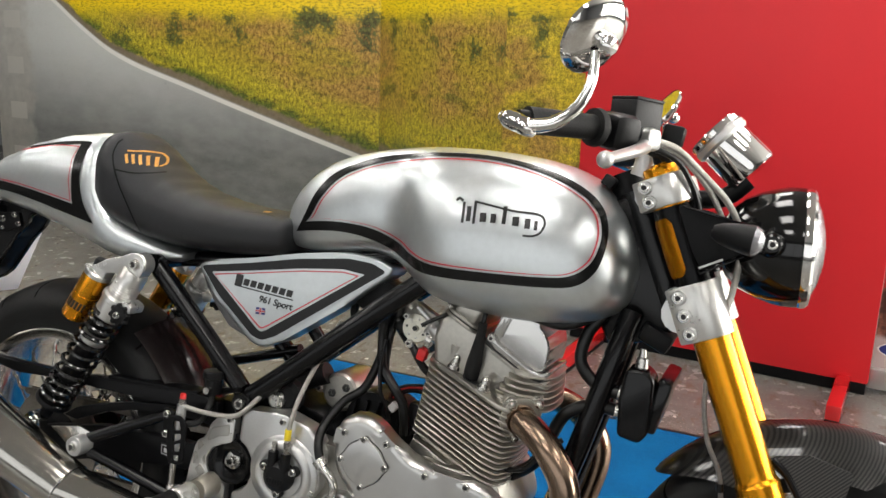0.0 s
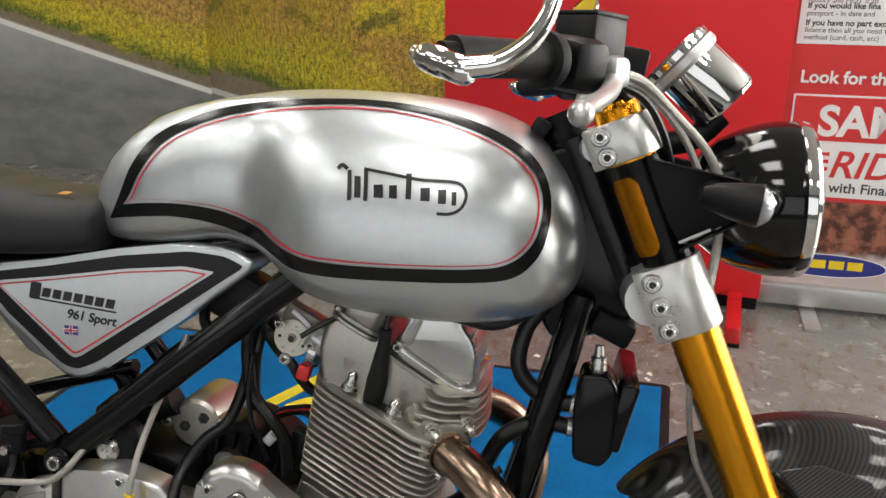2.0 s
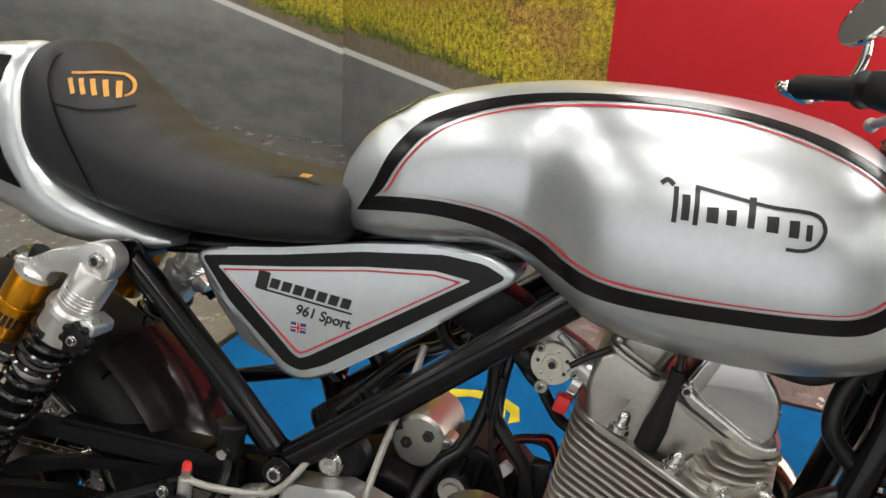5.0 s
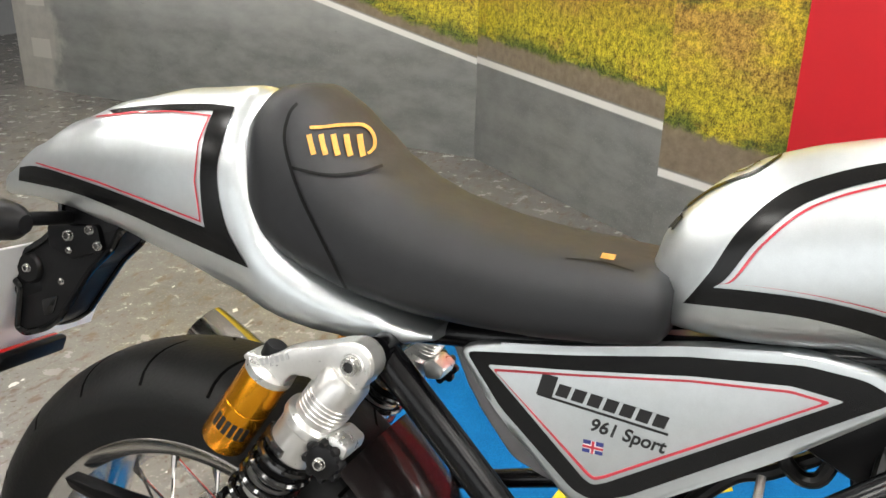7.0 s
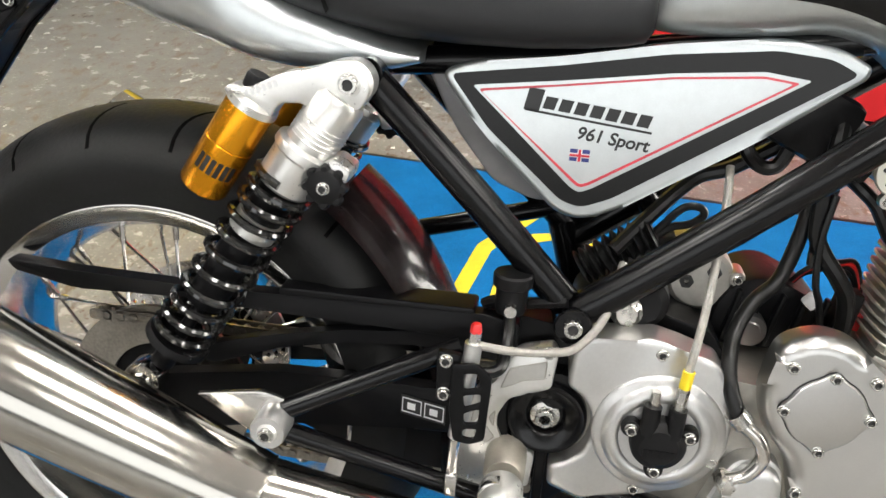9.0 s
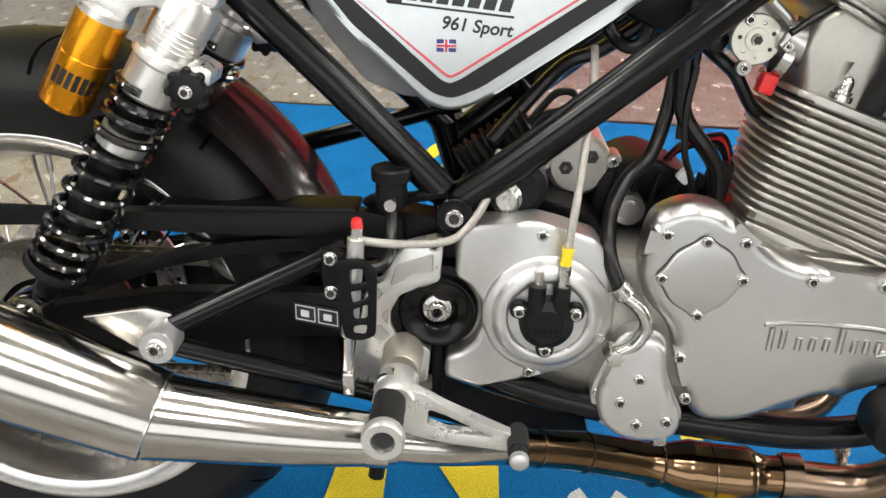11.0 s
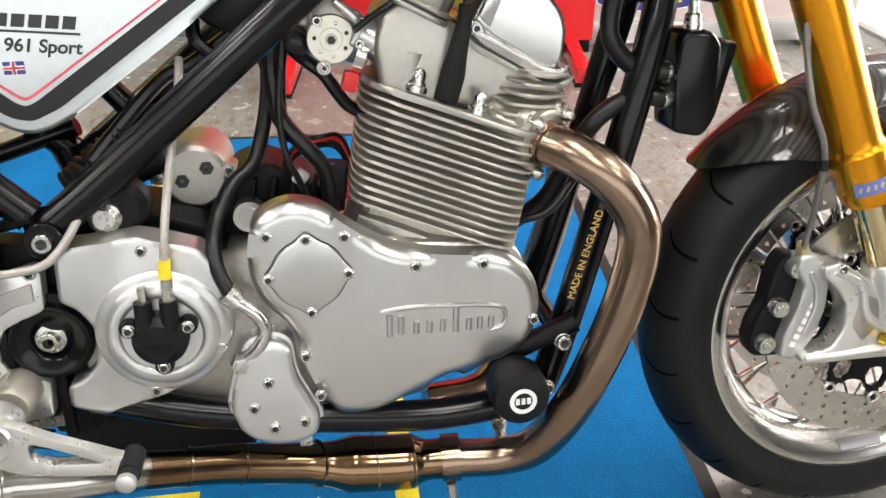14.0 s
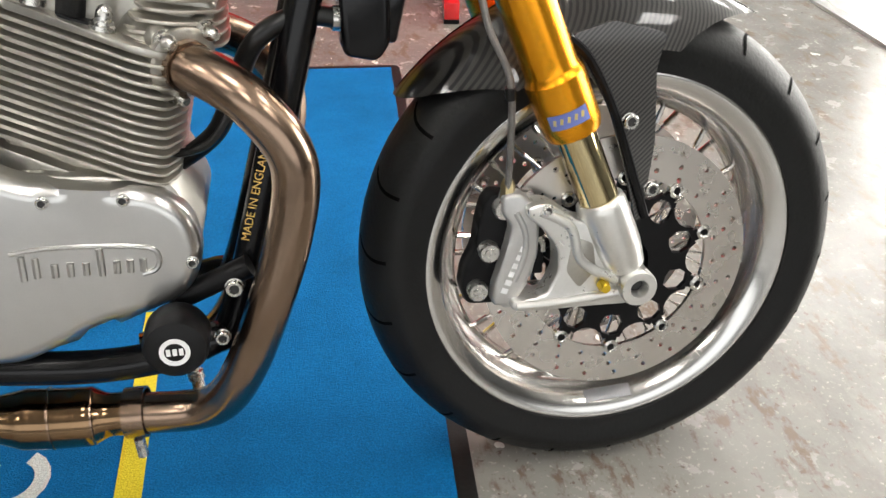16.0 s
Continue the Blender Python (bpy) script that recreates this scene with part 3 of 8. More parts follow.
# red board on feet
board = tagged(new("display_board"), "plain red display board standing on two red feet", "board")
BA, BB = Vector((0.583, 1.975, 0)), Vector((1.648, 1.815, 0))
run = (BB - BA).length
part("panel", box((run, 0.03, 2.1), pose(run / 2, 0.015, 0.045 + 1.05), 0.002), REDBOARD, board)
# dark strip fills the gap between board and floor
part("skirting", box((run - 0.01, 0.02, 0.04), pose(run / 2, 0.02, 0.022), 0.002), SATINBLACK, board, "dark strip under the board")
for fx, reach in ((0.125, 0.42), (run - 0.075, 0.33)):
    part("foot", box((0.045, reach, 0.05), pose(fx, 0.02 - reach / 2, 0.037), 0.004), REDPAINT, board, "red foot")
    part("foot_pad", box((0.045, reach, 0.012), pose(fx, 0.02 - reach / 2, 0.006), 0.001), SATINBLACK, board)
board.matrix_world = pose(BA.x, BA.y, 0, 0, 0, math.degrees(math.atan2(BB.y - BA.y, BB.x - BA.x)))

# roll-up banner
banner = tagged(new("rollup_banner"), "red and white roll-up advertising banner with printed text", "banner")
part("sheet", box((0.9, 0.004, 2.0), pose(0.45, 0, 0.08 + 1.0)), BANNERRED, banner)
part("base_cassette", box((0.92, 0.09, 0.075), pose(0.45, 0.02, 0.055), 0.012), MACHALU, banner, "silver base cassette")
for fx in (0.15, 0.75):
    part("foot", box((0.05, 0.25, 0.012), pose(fx, -0.06, 0.006), 0.003), MACHALU, banner, "silver swing-out foot")


def sheet_patch(name, x0, x1, z0, z1, material, lift=0.0035, label=""):
    return part(name, box((x1 - x0, 0.001, z1 - z0), pose((x0 + x1) / 2, -lift, (z0 + z1) / 2)), material, banner, label)


BT = Matrix(((1, 0, 0, 0), (0, 0, -1, 0), (0, 1, 0, 0), (0, 0, 0, 1)))


def banner_text(words, x, z, size, material, italic=0.0, bold=0.0):
    return lettering("lettering", words, size, material, Matrix.Translation((x, -0.0045, z)) @ BT, banner, 0.0002, italic=italic, bold=bold)


sheet_patch("white_panel", 0.012, 0.84, 0.85, 1.05, BANNERWHITE)
sheet_patch("white_panel", 0.012, 0.888, 1.19, 1.5, BANNERWHITE)
warn = part("warning_triangle", plate([(0.055, 1.075), (0.125, 1.075), (0.090, 1.150)], -0.0045, -0.0035, 0), BANNERWHITE, banner, "white warning triangle print")
part("triangle_mark", box((0.007, 0.0008, 0.028), pose(0.090, -0.0050, 1.108)), BANNERRED, warn)
part("triangle_mark", box((0.007, 0.0008, 0.007), pose(0.090, -0.0050, 1.085)), BANNERRED, warn)
sheet_patch("white_border", 0.025, 0.875, 0.555, 0.702, BANNERWHITE)
sheet_patch("red_panel", 0.031, 0.869, 0.561, 0.696, BANNERRED, 0.004)
sheet_patch("white_panel", 0.025, 0.875, 0.385, 0.555, BANNERWHITE)
sheet_patch("photo_print", 0.0, 0.9, 0.082, 0.372, PHOTO)
for words, z, size, bold in (("If you have a part ex", 1.001, 0.0235, 0.0006), ("current name and ad", 0.985, 0.021, 0), ("history and MOT if ap", 0.969, 0.021, 0), ("If you would like fina", 0.953, 0.0235, 0.0006), ("passport - in date and", 0.932, 0.021, 0), ("If you have no part exchange and don", 0.904, 0.0235, 0.0006), ("finance then all you need to bring is the", 0.884, 0.021, 0), ("method (card, cash, etc)", 0.863, 0.021, 0)):
    banner_text(words, 0.03, z, size, BANNERTEXT, 0, bold)
banner_text("WHAT YOU NEED", 0.022, 1.028, 0.026, BANNERRED, 0, 0.0006)
banner_text("Look for this lo", 0.036, 0.737, 0.0515, BANNERWHITE, 0, 0.0012)
banner_text("SAME", 0.105, 0.580, 0.128, BANNERWHITE, 0, 0.004)
banner_text("RIDE", 0.150, 0.450, 0.118, BANNERRED, 0.25, 0.0015)
banner_text("even with Finance &", 0.066, 0.402, 0.044, BANNERTEXT, 0, 0.0008)
for i, z in enumerate((0.475, 0.498, 0.521)):
    part("speed_line", plate([(0.05 + 0.012 * i, z), (0.15, z + 0.006), (0.15, z - 0.006)], -0.0048, -0.004, 0), BANNERRED, banner)
oval = [(0.19 + 0.175 * math.cos(2 * math.pi * k / 40), 0.160 + 0.036 * math.sin(2 * math.pi * k / 40)) for k in range(40)]
badge = part("oval_badge", plate([(x, z) for x, z in oval], -0.0048, -0.004, 0), mat("badge_blue", (0.02, 0.03, 0.2), 0.5), banner, "blue oval badge print")
part("badge_ring", plate([(0.19 + (x - 0.19) * 1.03, 0.16 + (z - 0.16) * 1.09) for x, z in oval], -0.0045, -0.004, 0), DECALWHITE, badge)
for i in range(4):
    part("badge_bar", box((0.045, 0.001, 0.028), pose(0.11 + i * 0.055, -0.0052, 0.164), 0), YELLOW, badge)
banner.matrix_world = pose(1.658, 1.875, 0, 0, 0, -5)

# blue carpet mat
mat_root = tagged(new("floor_mat"), "blue carpet mat with yellow print and dark rubber edge", "mat")
MATA = [(-0.2, 1.33), (1.31, 1.215), (1.19, -0.30), (-0.33, -0.17)]


def flat_shape(points, z0, z1):
    bm = bmesh.new()
    f = bm.faces.new([bm.verts.new((x, y, z1)) for x, y in points])
    r = bmesh.ops.extrude_face_region(bm, geom=[f])
    for g in r["geom"]:
        if isinstance(g, bmesh.types.BMVert):
            g.co.z = z0
    return bm


def grown(points, d):
    cx, cy = sum(p[0] for p in points) / len(points), sum(p[1] for p in points) / len(points)
    return [(x + math.copysign(d, x - cx), y + math.copysign(d, y - cy)) for x, y in points]


part("rubber_edge", flat_shape(rounded([Vector(p) for p in grown(MATA, 0.025)], 0.02), 0.0, 0.003), RUBBER, mat_root, "dark rubber edge")
part("carpet", flat_shape(MATA, 0.0005, 0.008), BLUE, mat_root)


def mat_print(points, material, name="print"):
    return part(name, flat_shape(points, 0.0078, 0.0092), material, mat_root)


mat_print([(0.795, 0.30), (0.825, 0.30), (0.818, -0.28), (0.783, -0.28)], MATYELLOW)
mat_print([(0.435, 0.065), (0.522, 0.063), (0.523, -0.06), (0.505, -0.06)], MATYELLOW)
mat_print([(0.30, 0.10), (0.365, 0.10), (0.365, -0.05), (0.28, -0.05)], MATYELLOW)
mat_print([(0.165, 0.075), (0.205, 0.075), (0.17, -0.02), (0.12, -0.02)], MATYELLOW)
mat_print([(0.485, 0.285), (0.54, 0.275), (0.552, 0.215), (0.49, 0.22)], MATYELLOW)
mat_print([(0.385, 1.110), (0.420, 1.095), (0.309, 0.887), (0.277, 0.691), (0.244, 0.711), (0.275, 0.906)], MATYELLOW)
mat_print([(0.331, 0.784), (0.354, 0.790), (0.338, 0.615), (0.320, 0.628)], MATYELLOW)
mat_print([(0.358, 0.945), (0.397, 0.985), (0.451, 1.001), (0.516, 0.999), (0.567, 0.960), (0.580, 0.902), (0.556, 0.883), (0.553, 0.929), (0.511, 0.961), (0.445, 0.968), (0.400, 0.945), (0.378, 0.900), (0.355, 0.905)], MATYELLOW)
mat_print([(0.500, 0.935), (0.522, 0.950), (0.540, 0.935), (0.543, 0.899), (0.528, 0.893), (0.530, 0.922), (0.518, 0.932), (0.505, 0.915)], MATYELLOW)
ring_c = [(0.657 + 0.05 * math.cos(a), -0.015 + 0.05 * math.sin(a)) for a in [math.radians(118 + 20 * k) for k in range(16)]]
ring_d = [(0.657 + 0.031 * math.cos(a), -0.015 + 0.031 * math.sin(a)) for a in [math.radians(118 + 20 * k) for k in range(16)]]
mat_print(ring_c + ring_d[::-1], MATWHITE)


# ---- the motorcycle ----
# In its own space x runs forward, y to its left, z up; it leans to its left on its stand.
bike = tagged(new("motorcycle"), "silver cafe racer motorcycle with black stripes and gold forks", "motorcycle")
bike.matrix_world = pose(0, 0, 0, -10, 0, 0) @ pose(0, -0.055, 0)
FW, RW = Vector((1.393, 0, 0.279)), Vector((0.012, 0, 0.316))


def bolt_mesh(r=0.0055, h=0.006):
    """A socket-head cap screw on its washer, along z."""
    bm = lathe([(0, 0), (r * 1.12, 0), (r * 1.12, 0.0006), (r, 0.0008), (r, h - 0.0007), (r - 0.0007, h), (r * 0.60, h), (r * 0.56, h - 0.0025), (0, h - 0.0025)], Matrix(), 14)
    return bm


bolt_seed = {}


def bolt(parent, m, r=0.0055, name="bolt"):
    key = round(r, 4)
    if key not in bolt_seed:
        bolt_seed[key] = part(name, bolt_mesh(r, r * 0.85), BOLT, parent)
        me = bolt_seed[key].data
        # the socket's faces are coloured dark for the shade inside it
        me.materials.append(SOCKET)
        for f in me.polygons:
            if max(me.vertices[v].co.xy.length for v in f.vertices) < r * 0.59:
                f.material_index = 1
        bolt_seed[key].matrix_basis = m
        return bolt_seed[key]
    return again(bolt_seed[key], m, parent)


# --- wheels ---
def wheel(name, centre, tyre_r, half, rim_r, rim_half, label, grooves):
    m = at_y(*centre)
    rim = part(name, lathe([(rim_r, rim_half), (rim_r + 0.003, rim_half - 0.002), (rim_r - 0.004, rim_half - 0.008), (rim_r - 0.012, rim_half - 0.012), (rim_r - 0.020, rim_half * 0.55), (rim_r - 0.028, rim_half * 0.4), (rim_r - 0.034, 0.012), (rim_r - 0.034, -0.012),
        (rim_r - 0.028, -rim_half * 0.4), (rim_r - 0.020, -rim_half * 0.55), (rim_r - 0.012, -rim_half + 0.012), (rim_r - 0.004, -rim_half + 0.008), (rim_r + 0.003, -rim_half + 0.002), (rim_r, -rim_half), (rim_r - 0.007, -rim_half),
        (rim_r - 0.022, -rim_half + 0.006), (rim_r - 0.032, -rim_half * 0.62), (rim_r - 0.037, -rim_half * 0.45), (rim_r - 0.042, -0.014), (rim_r - 0.042, 0.014), (rim_r - 0.037, rim_half * 0.45), (rim_r - 0.032, rim_half * 0.62), (rim_r - 0.022, rim_half - 0.006), (rim_r - 0.007, rim_half)], m, 96, True), RIMALU, bike, label)
    prof, steps = [], 22
    for k in range(steps + 1):
        a = math.pi * (k / steps) - math.pi / 2
        prof.append((rim_r - 0.002 + (tyre_r - rim_r + 0.002) * math.cos(a) ** 0.75 if abs(a) < 1.57 else rim_r - 0.002, half * math.sin(a) if abs(math.sin(a)) < 0.95 else math.copysign(half * 0.95 - (abs(math.sin(a)) - 0.95) * half * 2.2, a)))
    prof += [(rim_r - 0.004, -rim_half + 0.01), (rim_r - 0.004, rim_half - 0.01)]
    tyre = part("tyre", lathe(prof[::-1], m, 120, True), RUBBER, rim, "black road tyre with curved tread grooves")
    # tread grooves: thin strips on the crown, coloured black for the shade in the cuts
    for side in (-1, 1):
        g = bmesh.new()
        pts = []
        for k in range(7):
            t = k / 6
            w = side * (0.12 + 0.72 * t)
            r = rim_r + (tyre_r - rim_r) * math.sqrt(max(0.0, 1 - w * w)) ** 0.75 + 0.0004
            a = 0.16 * t - 0.1 * t * t
            pts.append((Vector((r * math.cos(a), r * math.sin(a), half * w)), a))
        for (p, a), (q, b) in zip(pts, pts[1:]):
            d = Vector((-math.sin(a), math.cos(a), 0)) * 0.0021
            g.faces.new([g.verts.new(v) for v in (p - d, p + d, q + d, q - d)])
        bmesh.ops.remove_doubles(g, verts=g.verts, dist=1e-6)
        first = part("tread_groove", g, GROOVE, tyre)
        for i in range(grooves):
            turn = m @ Matrix.Rotation(2 * math.pi * (i + (0.5 if side > 0 else 0)) / grooves, 4, "Z")
            if i == 0:
                first.matrix_basis = turn
            else:
                again(first, turn)
    return rim, m


front, FM = wheel("front_wheel", FW, 0.291, 0.060, 0.223, 0.048, "polished spoked front rim", 22)
rear, RM = wheel("rear_wheel", RW, 0.318, 0.090, 0.226, 0.075, "polished spoked rear rim", 20)
part("balance_weight", box((0.060, 0.017, 0.0035), pose(FW[0] + 0.013, FW[1] - 0.037, FW[2] - 0.1935, 40, -4, 0), 0.0012), mat("lead_grey", (0.30, 0.30, 0.31), 0.45, 0.6), front, "grey stick-on balance weight")
part("hub", lathe([(0.0, 0.062), (0.022, 0.062), (0.024, 0.058), (0.05, 0.05), (0.052, 0.04), (0.03, 0.032), (0.028, -0.032), (0.052, -0.04), (0.05, -0.05), (0.024, -0.058), (0.022, -0.062), (0, -0.062)], FM, 36), SATINBLACK, front)
part("hub", lathe([(0.0, 0.075), (0.028, 0.075), (0.03, 0.07), (0.06, 0.058), (0.062, 0.048), (0.038, 0.036), (0.036, -0.036), (0.062, -0.048), (0.06, -0.058), (0.03, -0.07), (0, -0.075)], RM, 36), SATINBLACK, rear)


def spokes(rim_ob, m, count, hub_r, hub_h, rim_r, rim_h):
    seed = None
    for i in range(count):
        side = 1 if i % 2 else -1
        lean = 1 if (i // 2) % 2 else -1
        a = 2 * math.pi * i / count
        b = a + lean * 0.42
        p = m @ Vector((hub_r * math.cos(b), hub_r * math.sin(b), side * hub_h))
        q = m @ Vector((rim_r * math.cos(a), rim_r * math.sin(a), side * rim_h))
        if seed is None:
            length = (q - p).length
            bm = tube([(0, 0, 0), (0, 0, length)], 0.0019, 6)
            add_lathe(bm, [(0, length - 0.02), (0.0034, length - 0.02), (0.0034, length), (0, length)], Matrix(), 6)
            seed = part("spoke", bm, STEEL, rim_ob)
            seed.matrix_basis = along(p, q)
        else:
            again(seed, along(p, q))


spokes(front, FM, 36, 0.046, 0.042, 0.180, 0.010)
spokes(rear, RM, 36, 0.056, 0.05, 0.185, 0.012)


def brake_disc(rim_ob, m, offset, outer, inner, carrier_hub, label):
    """A drilled floating disc on a black spider with bobbins."""
    def shape(rings, y, t):
        bm = bmesh.new()
        loops = []
        for ring in rings:
            vs = [bm.verts.new((p[0], p[1], y)) for p in ring]
            loops += [bm.edges.new((vs[i], vs[(i + 1) % len(vs)])) for i in range(len(vs))]
        bmesh.ops.triangle_fill(bm, use_beauty=True, edges=loops, normal=(0, 0, 1))
        res = bmesh.ops.extrude_face_region(bm, geom=bm.faces[:])
        for v in res["geom"]:
            if isinstance(v, bmesh.types.BMVert):
                v.co.z -= t
        bmesh.ops.transform(bm, matrix=m, verts=bm.verts)
        return bm
    band = outer - inner
    holes = []
    for i in range(24):
        a = 2 * math.pi * i / 24
        for j, f in enumerate((0.22, 0.5, 0.78)):
            b = a + (j - 1) * 0.055
            r = inner + band * f
            holes.append(circle(r * math.cos(b), r * math.sin(b), 0.0031, 8))
    disc = part("brake_disc", shape([circle(0, 0, outer, 120), circle(0, 0, inner, 96), *holes], offset, 0.005), DISCSTEEL, rim_ob, label, angle=30)
    n = 10
    outline = []
    for i in range(n):
        a = 2 * math.pi * (i + 0.5) / n
        for da, r in ((-0.075, inner - 0.012), (-0.06, inner - 0.002), (-0.03, inner + 0.005), (0.03, inner + 0.005), (0.06, inner - 0.002), (0.075, inner - 0.012), (0.11, inner * 0.90), (0.17, inner * 0.82), (0.26, inner * 0.785), (0.37, inner * 0.785), (0.46, inner * 0.82), (0.52, inner * 0.90)):
            outline.append((r * math.cos(a + da), r * math.sin(a + da)))
    gaps = []
    for i in range(n):
        a = 2 * math.pi * (i + 0.5) / n
        gaps.append([(inner * r * math.cos(a + da), inner * r * math.sin(a + da)) for da, r in ((-0.16, 0.62), (-0.02, 0.60), (0.12, 0.62), (0.165, 0.74), (0.10, 0.84), (-0.02, 0.86), (-0.14, 0.82), (-0.20, 0.72))])
    part("disc_carrier", shape([outline, circle(0, 0, carrier_hub - 0.012, 40), *gaps], offset + 0.001, 0.006), SATINBLACK, rim_ob, "black disc carrier", angle=30)
    for i in range(n):
        a = 2 * math.pi * (i + 0.5) / n
        part("disc_bobbin", lathe([(0, -0.005), (0.0042, -0.005), (0.0045, 0.0022), (0.0056, 0.003), (0.0064, 0.0026), (0.0088, 0.0015), (0.0092, 0), (0.0092, -0.007), (0, -0.007)], m @ Matrix.Translation((inner * math.cos(a), inner * math.sin(a), offset + 0.001)), 16), BOLT, rim_ob)
    return disc


DISCSTEEL = mat("brushed_disc_steel", (0.62, 0.59, 0.55), 0.28, 1.0, 0, 30, 0.06, 0, 0.05)
brake_disc(front, FM, 0.062, 0.156, 0.1075, 0.05, "drilled steel front brake disc")
brake_disc(front, FM, -0.057, 0.156, 0.1075, 0.05, "drilled steel front brake disc")
brake_disc(rear, RM, -0.06, 0.11, 0.075, 0.045, "drilled steel rear brake disc")

# --- tank ---
TANK = [(0.470, 0.806, 0.775, 0.014, 0.4), (0.478, 0.838, 0.758, 0.035, 0.4), (0.497, 0.867, 0.751, 0.047, 0.4), (0.528, 0.895, 0.749, 0.058, 0.4), (0.56, 0.914, 0.750, 0.066, 0.4), (0.6, 0.927, 0.754, 0.072, 0.42),
        (0.65, 0.938, 0.761, 0.078, 0.45), (0.69, 0.944, 0.752, 0.08, 0.45), (0.71, 0.947, 0.742, 0.085, 0.45), (0.73, 0.949, 0.726, 0.102, 0.45), (0.75, 0.95, 0.711, 0.122, 0.44), (0.78, 0.951, 0.698, 0.138, 0.43),
        (0.8207, 0.951, 0.690, 0.148, 0.42), (0.872, 0.949, 0.685, 0.154, 0.42), (0.9233, 0.944, 0.683, 0.156, 0.42), (0.9746, 0.934, 0.685, 0.154, 0.42), (1.012, 0.920, 0.690, 0.147, 0.42), (1.041, 0.898, 0.698, 0.135, 0.42),
        (1.064, 0.870, 0.710, 0.116, 0.43), (1.080, 0.841, 0.723, 0.092, 0.45), (1.0895, 0.815, 0.742, 0.064, 0.5), (1.095, 0.790, 0.768, 0.028, 0.5)]
xs = [0.470 + (1.095 - 0.470) * (0.5 - 0.5 * math.cos(math.pi * k / 64)) for k in range(65)]
tank_bm = loft(TANK, xs, 60, 2.25, 2.9)
for _ in range(2):
    bmesh.ops.smooth_vert(tank_bm, verts=tank_bm.verts, factor=0.5, use_axis_x=False, use_axis_y=True, use_axis_z=True)
from mathutils.bvhtree import BVHTree
TANK_SKIN = BVHTree.FromBMesh(tank_bm)
tank = part("fuel_tank", tank_bm, SILVER, bike, "silver painted fuel tank with a black and red outline", angle=60)
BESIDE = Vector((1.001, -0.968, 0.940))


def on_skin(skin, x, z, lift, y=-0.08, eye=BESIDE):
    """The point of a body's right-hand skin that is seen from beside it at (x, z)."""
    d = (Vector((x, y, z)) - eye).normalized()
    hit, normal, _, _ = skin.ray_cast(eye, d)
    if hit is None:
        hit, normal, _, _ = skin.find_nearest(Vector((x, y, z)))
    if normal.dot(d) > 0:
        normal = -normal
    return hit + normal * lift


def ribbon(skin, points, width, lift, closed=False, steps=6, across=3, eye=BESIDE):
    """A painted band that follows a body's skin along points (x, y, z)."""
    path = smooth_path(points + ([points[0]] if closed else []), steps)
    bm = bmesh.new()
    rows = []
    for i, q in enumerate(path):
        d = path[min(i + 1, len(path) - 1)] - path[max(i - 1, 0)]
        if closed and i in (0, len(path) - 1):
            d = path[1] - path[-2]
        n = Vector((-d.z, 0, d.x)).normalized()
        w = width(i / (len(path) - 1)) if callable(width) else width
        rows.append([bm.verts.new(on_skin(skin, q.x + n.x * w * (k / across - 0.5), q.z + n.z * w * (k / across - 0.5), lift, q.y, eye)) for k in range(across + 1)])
    for r, s in zip(rows, rows[1:]):
        for k in range(across):
            bm.faces.new((r[k], r[k + 1], s[k + 1], s[k]))
    return bm


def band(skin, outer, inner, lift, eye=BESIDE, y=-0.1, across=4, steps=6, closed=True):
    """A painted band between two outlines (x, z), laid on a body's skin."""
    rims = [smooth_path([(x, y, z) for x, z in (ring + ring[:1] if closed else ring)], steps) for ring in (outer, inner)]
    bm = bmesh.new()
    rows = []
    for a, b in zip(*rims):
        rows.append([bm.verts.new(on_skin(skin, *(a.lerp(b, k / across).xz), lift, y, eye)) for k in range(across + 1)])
    for r, q in zip(rows, rows[1:]):
        for k in range(across):
            bm.faces.new((r[k], r[k + 1], q[k + 1], q[k]))
    return bm


STRIPE_OUT = [(0.532, 0.791), (0.572, 0.795), (0.615, 0.797), (0.663, 0.792), (0.706, 0.779), (0.736, 0.760), (0.764, 0.743), (0.81, 0.736), (0.894, 0.736), (0.976, 0.740), (1.021, 0.749), (1.046, 0.774), (1.055, 0.809), (1.053, 0.843), (1.040, 0.873), (1.014, 0.897), (0.968, 0.918), (0.911, 0.932), (0.853, 0.938), (0.796, 0.938), (0.737, 0.934), (0.680, 0.925), (0.631, 0.910), (0.591, 0.889), (0.562, 0.856), (0.545, 0.819)]
STRIPE_IN = [(0.549, 0.808), (0.580, 0.811), (0.624, 0.812), (0.675, 0.806), (0.718, 0.790), (0.746, 0.769), (0.776, 0.756), (0.822, 0.751), (0.895, 0.751), (0.973, 0.755), (1.013, 0.763), (1.038, 0.785), (1.047, 0.814), (1.045, 0.843), (1.033, 0.868), (1.006, 0.891), (0.958, 0.912), (0.902, 0.926), (0.849, 0.932), (0.796, 0.932), (0.739, 0.927), (0.685, 0.917), (0.639, 0.902), (0.601, 0.881), (0.573, 0.849), (0.557, 0.818)]
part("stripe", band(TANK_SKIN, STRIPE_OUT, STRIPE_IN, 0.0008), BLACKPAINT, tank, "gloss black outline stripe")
CENTRE = Vector((0.80, 0.845))
PIN_OUT = []
for k, p in enumerate(STRIPE_IN):
    d = Vector(STRIPE_IN[(k + 1) % len(STRIPE_IN)]) - Vector(STRIPE_IN[k - 1])
    n = Vector((-d.y, d.x)).normalized()
    PIN_OUT.append(Vector(p) + n * (0.0042 if k in (0, 1) else 0.0032))
PIN_IN = [p + (CENTRE - p).normalized() * 0.0022 for p in PIN_OUT]
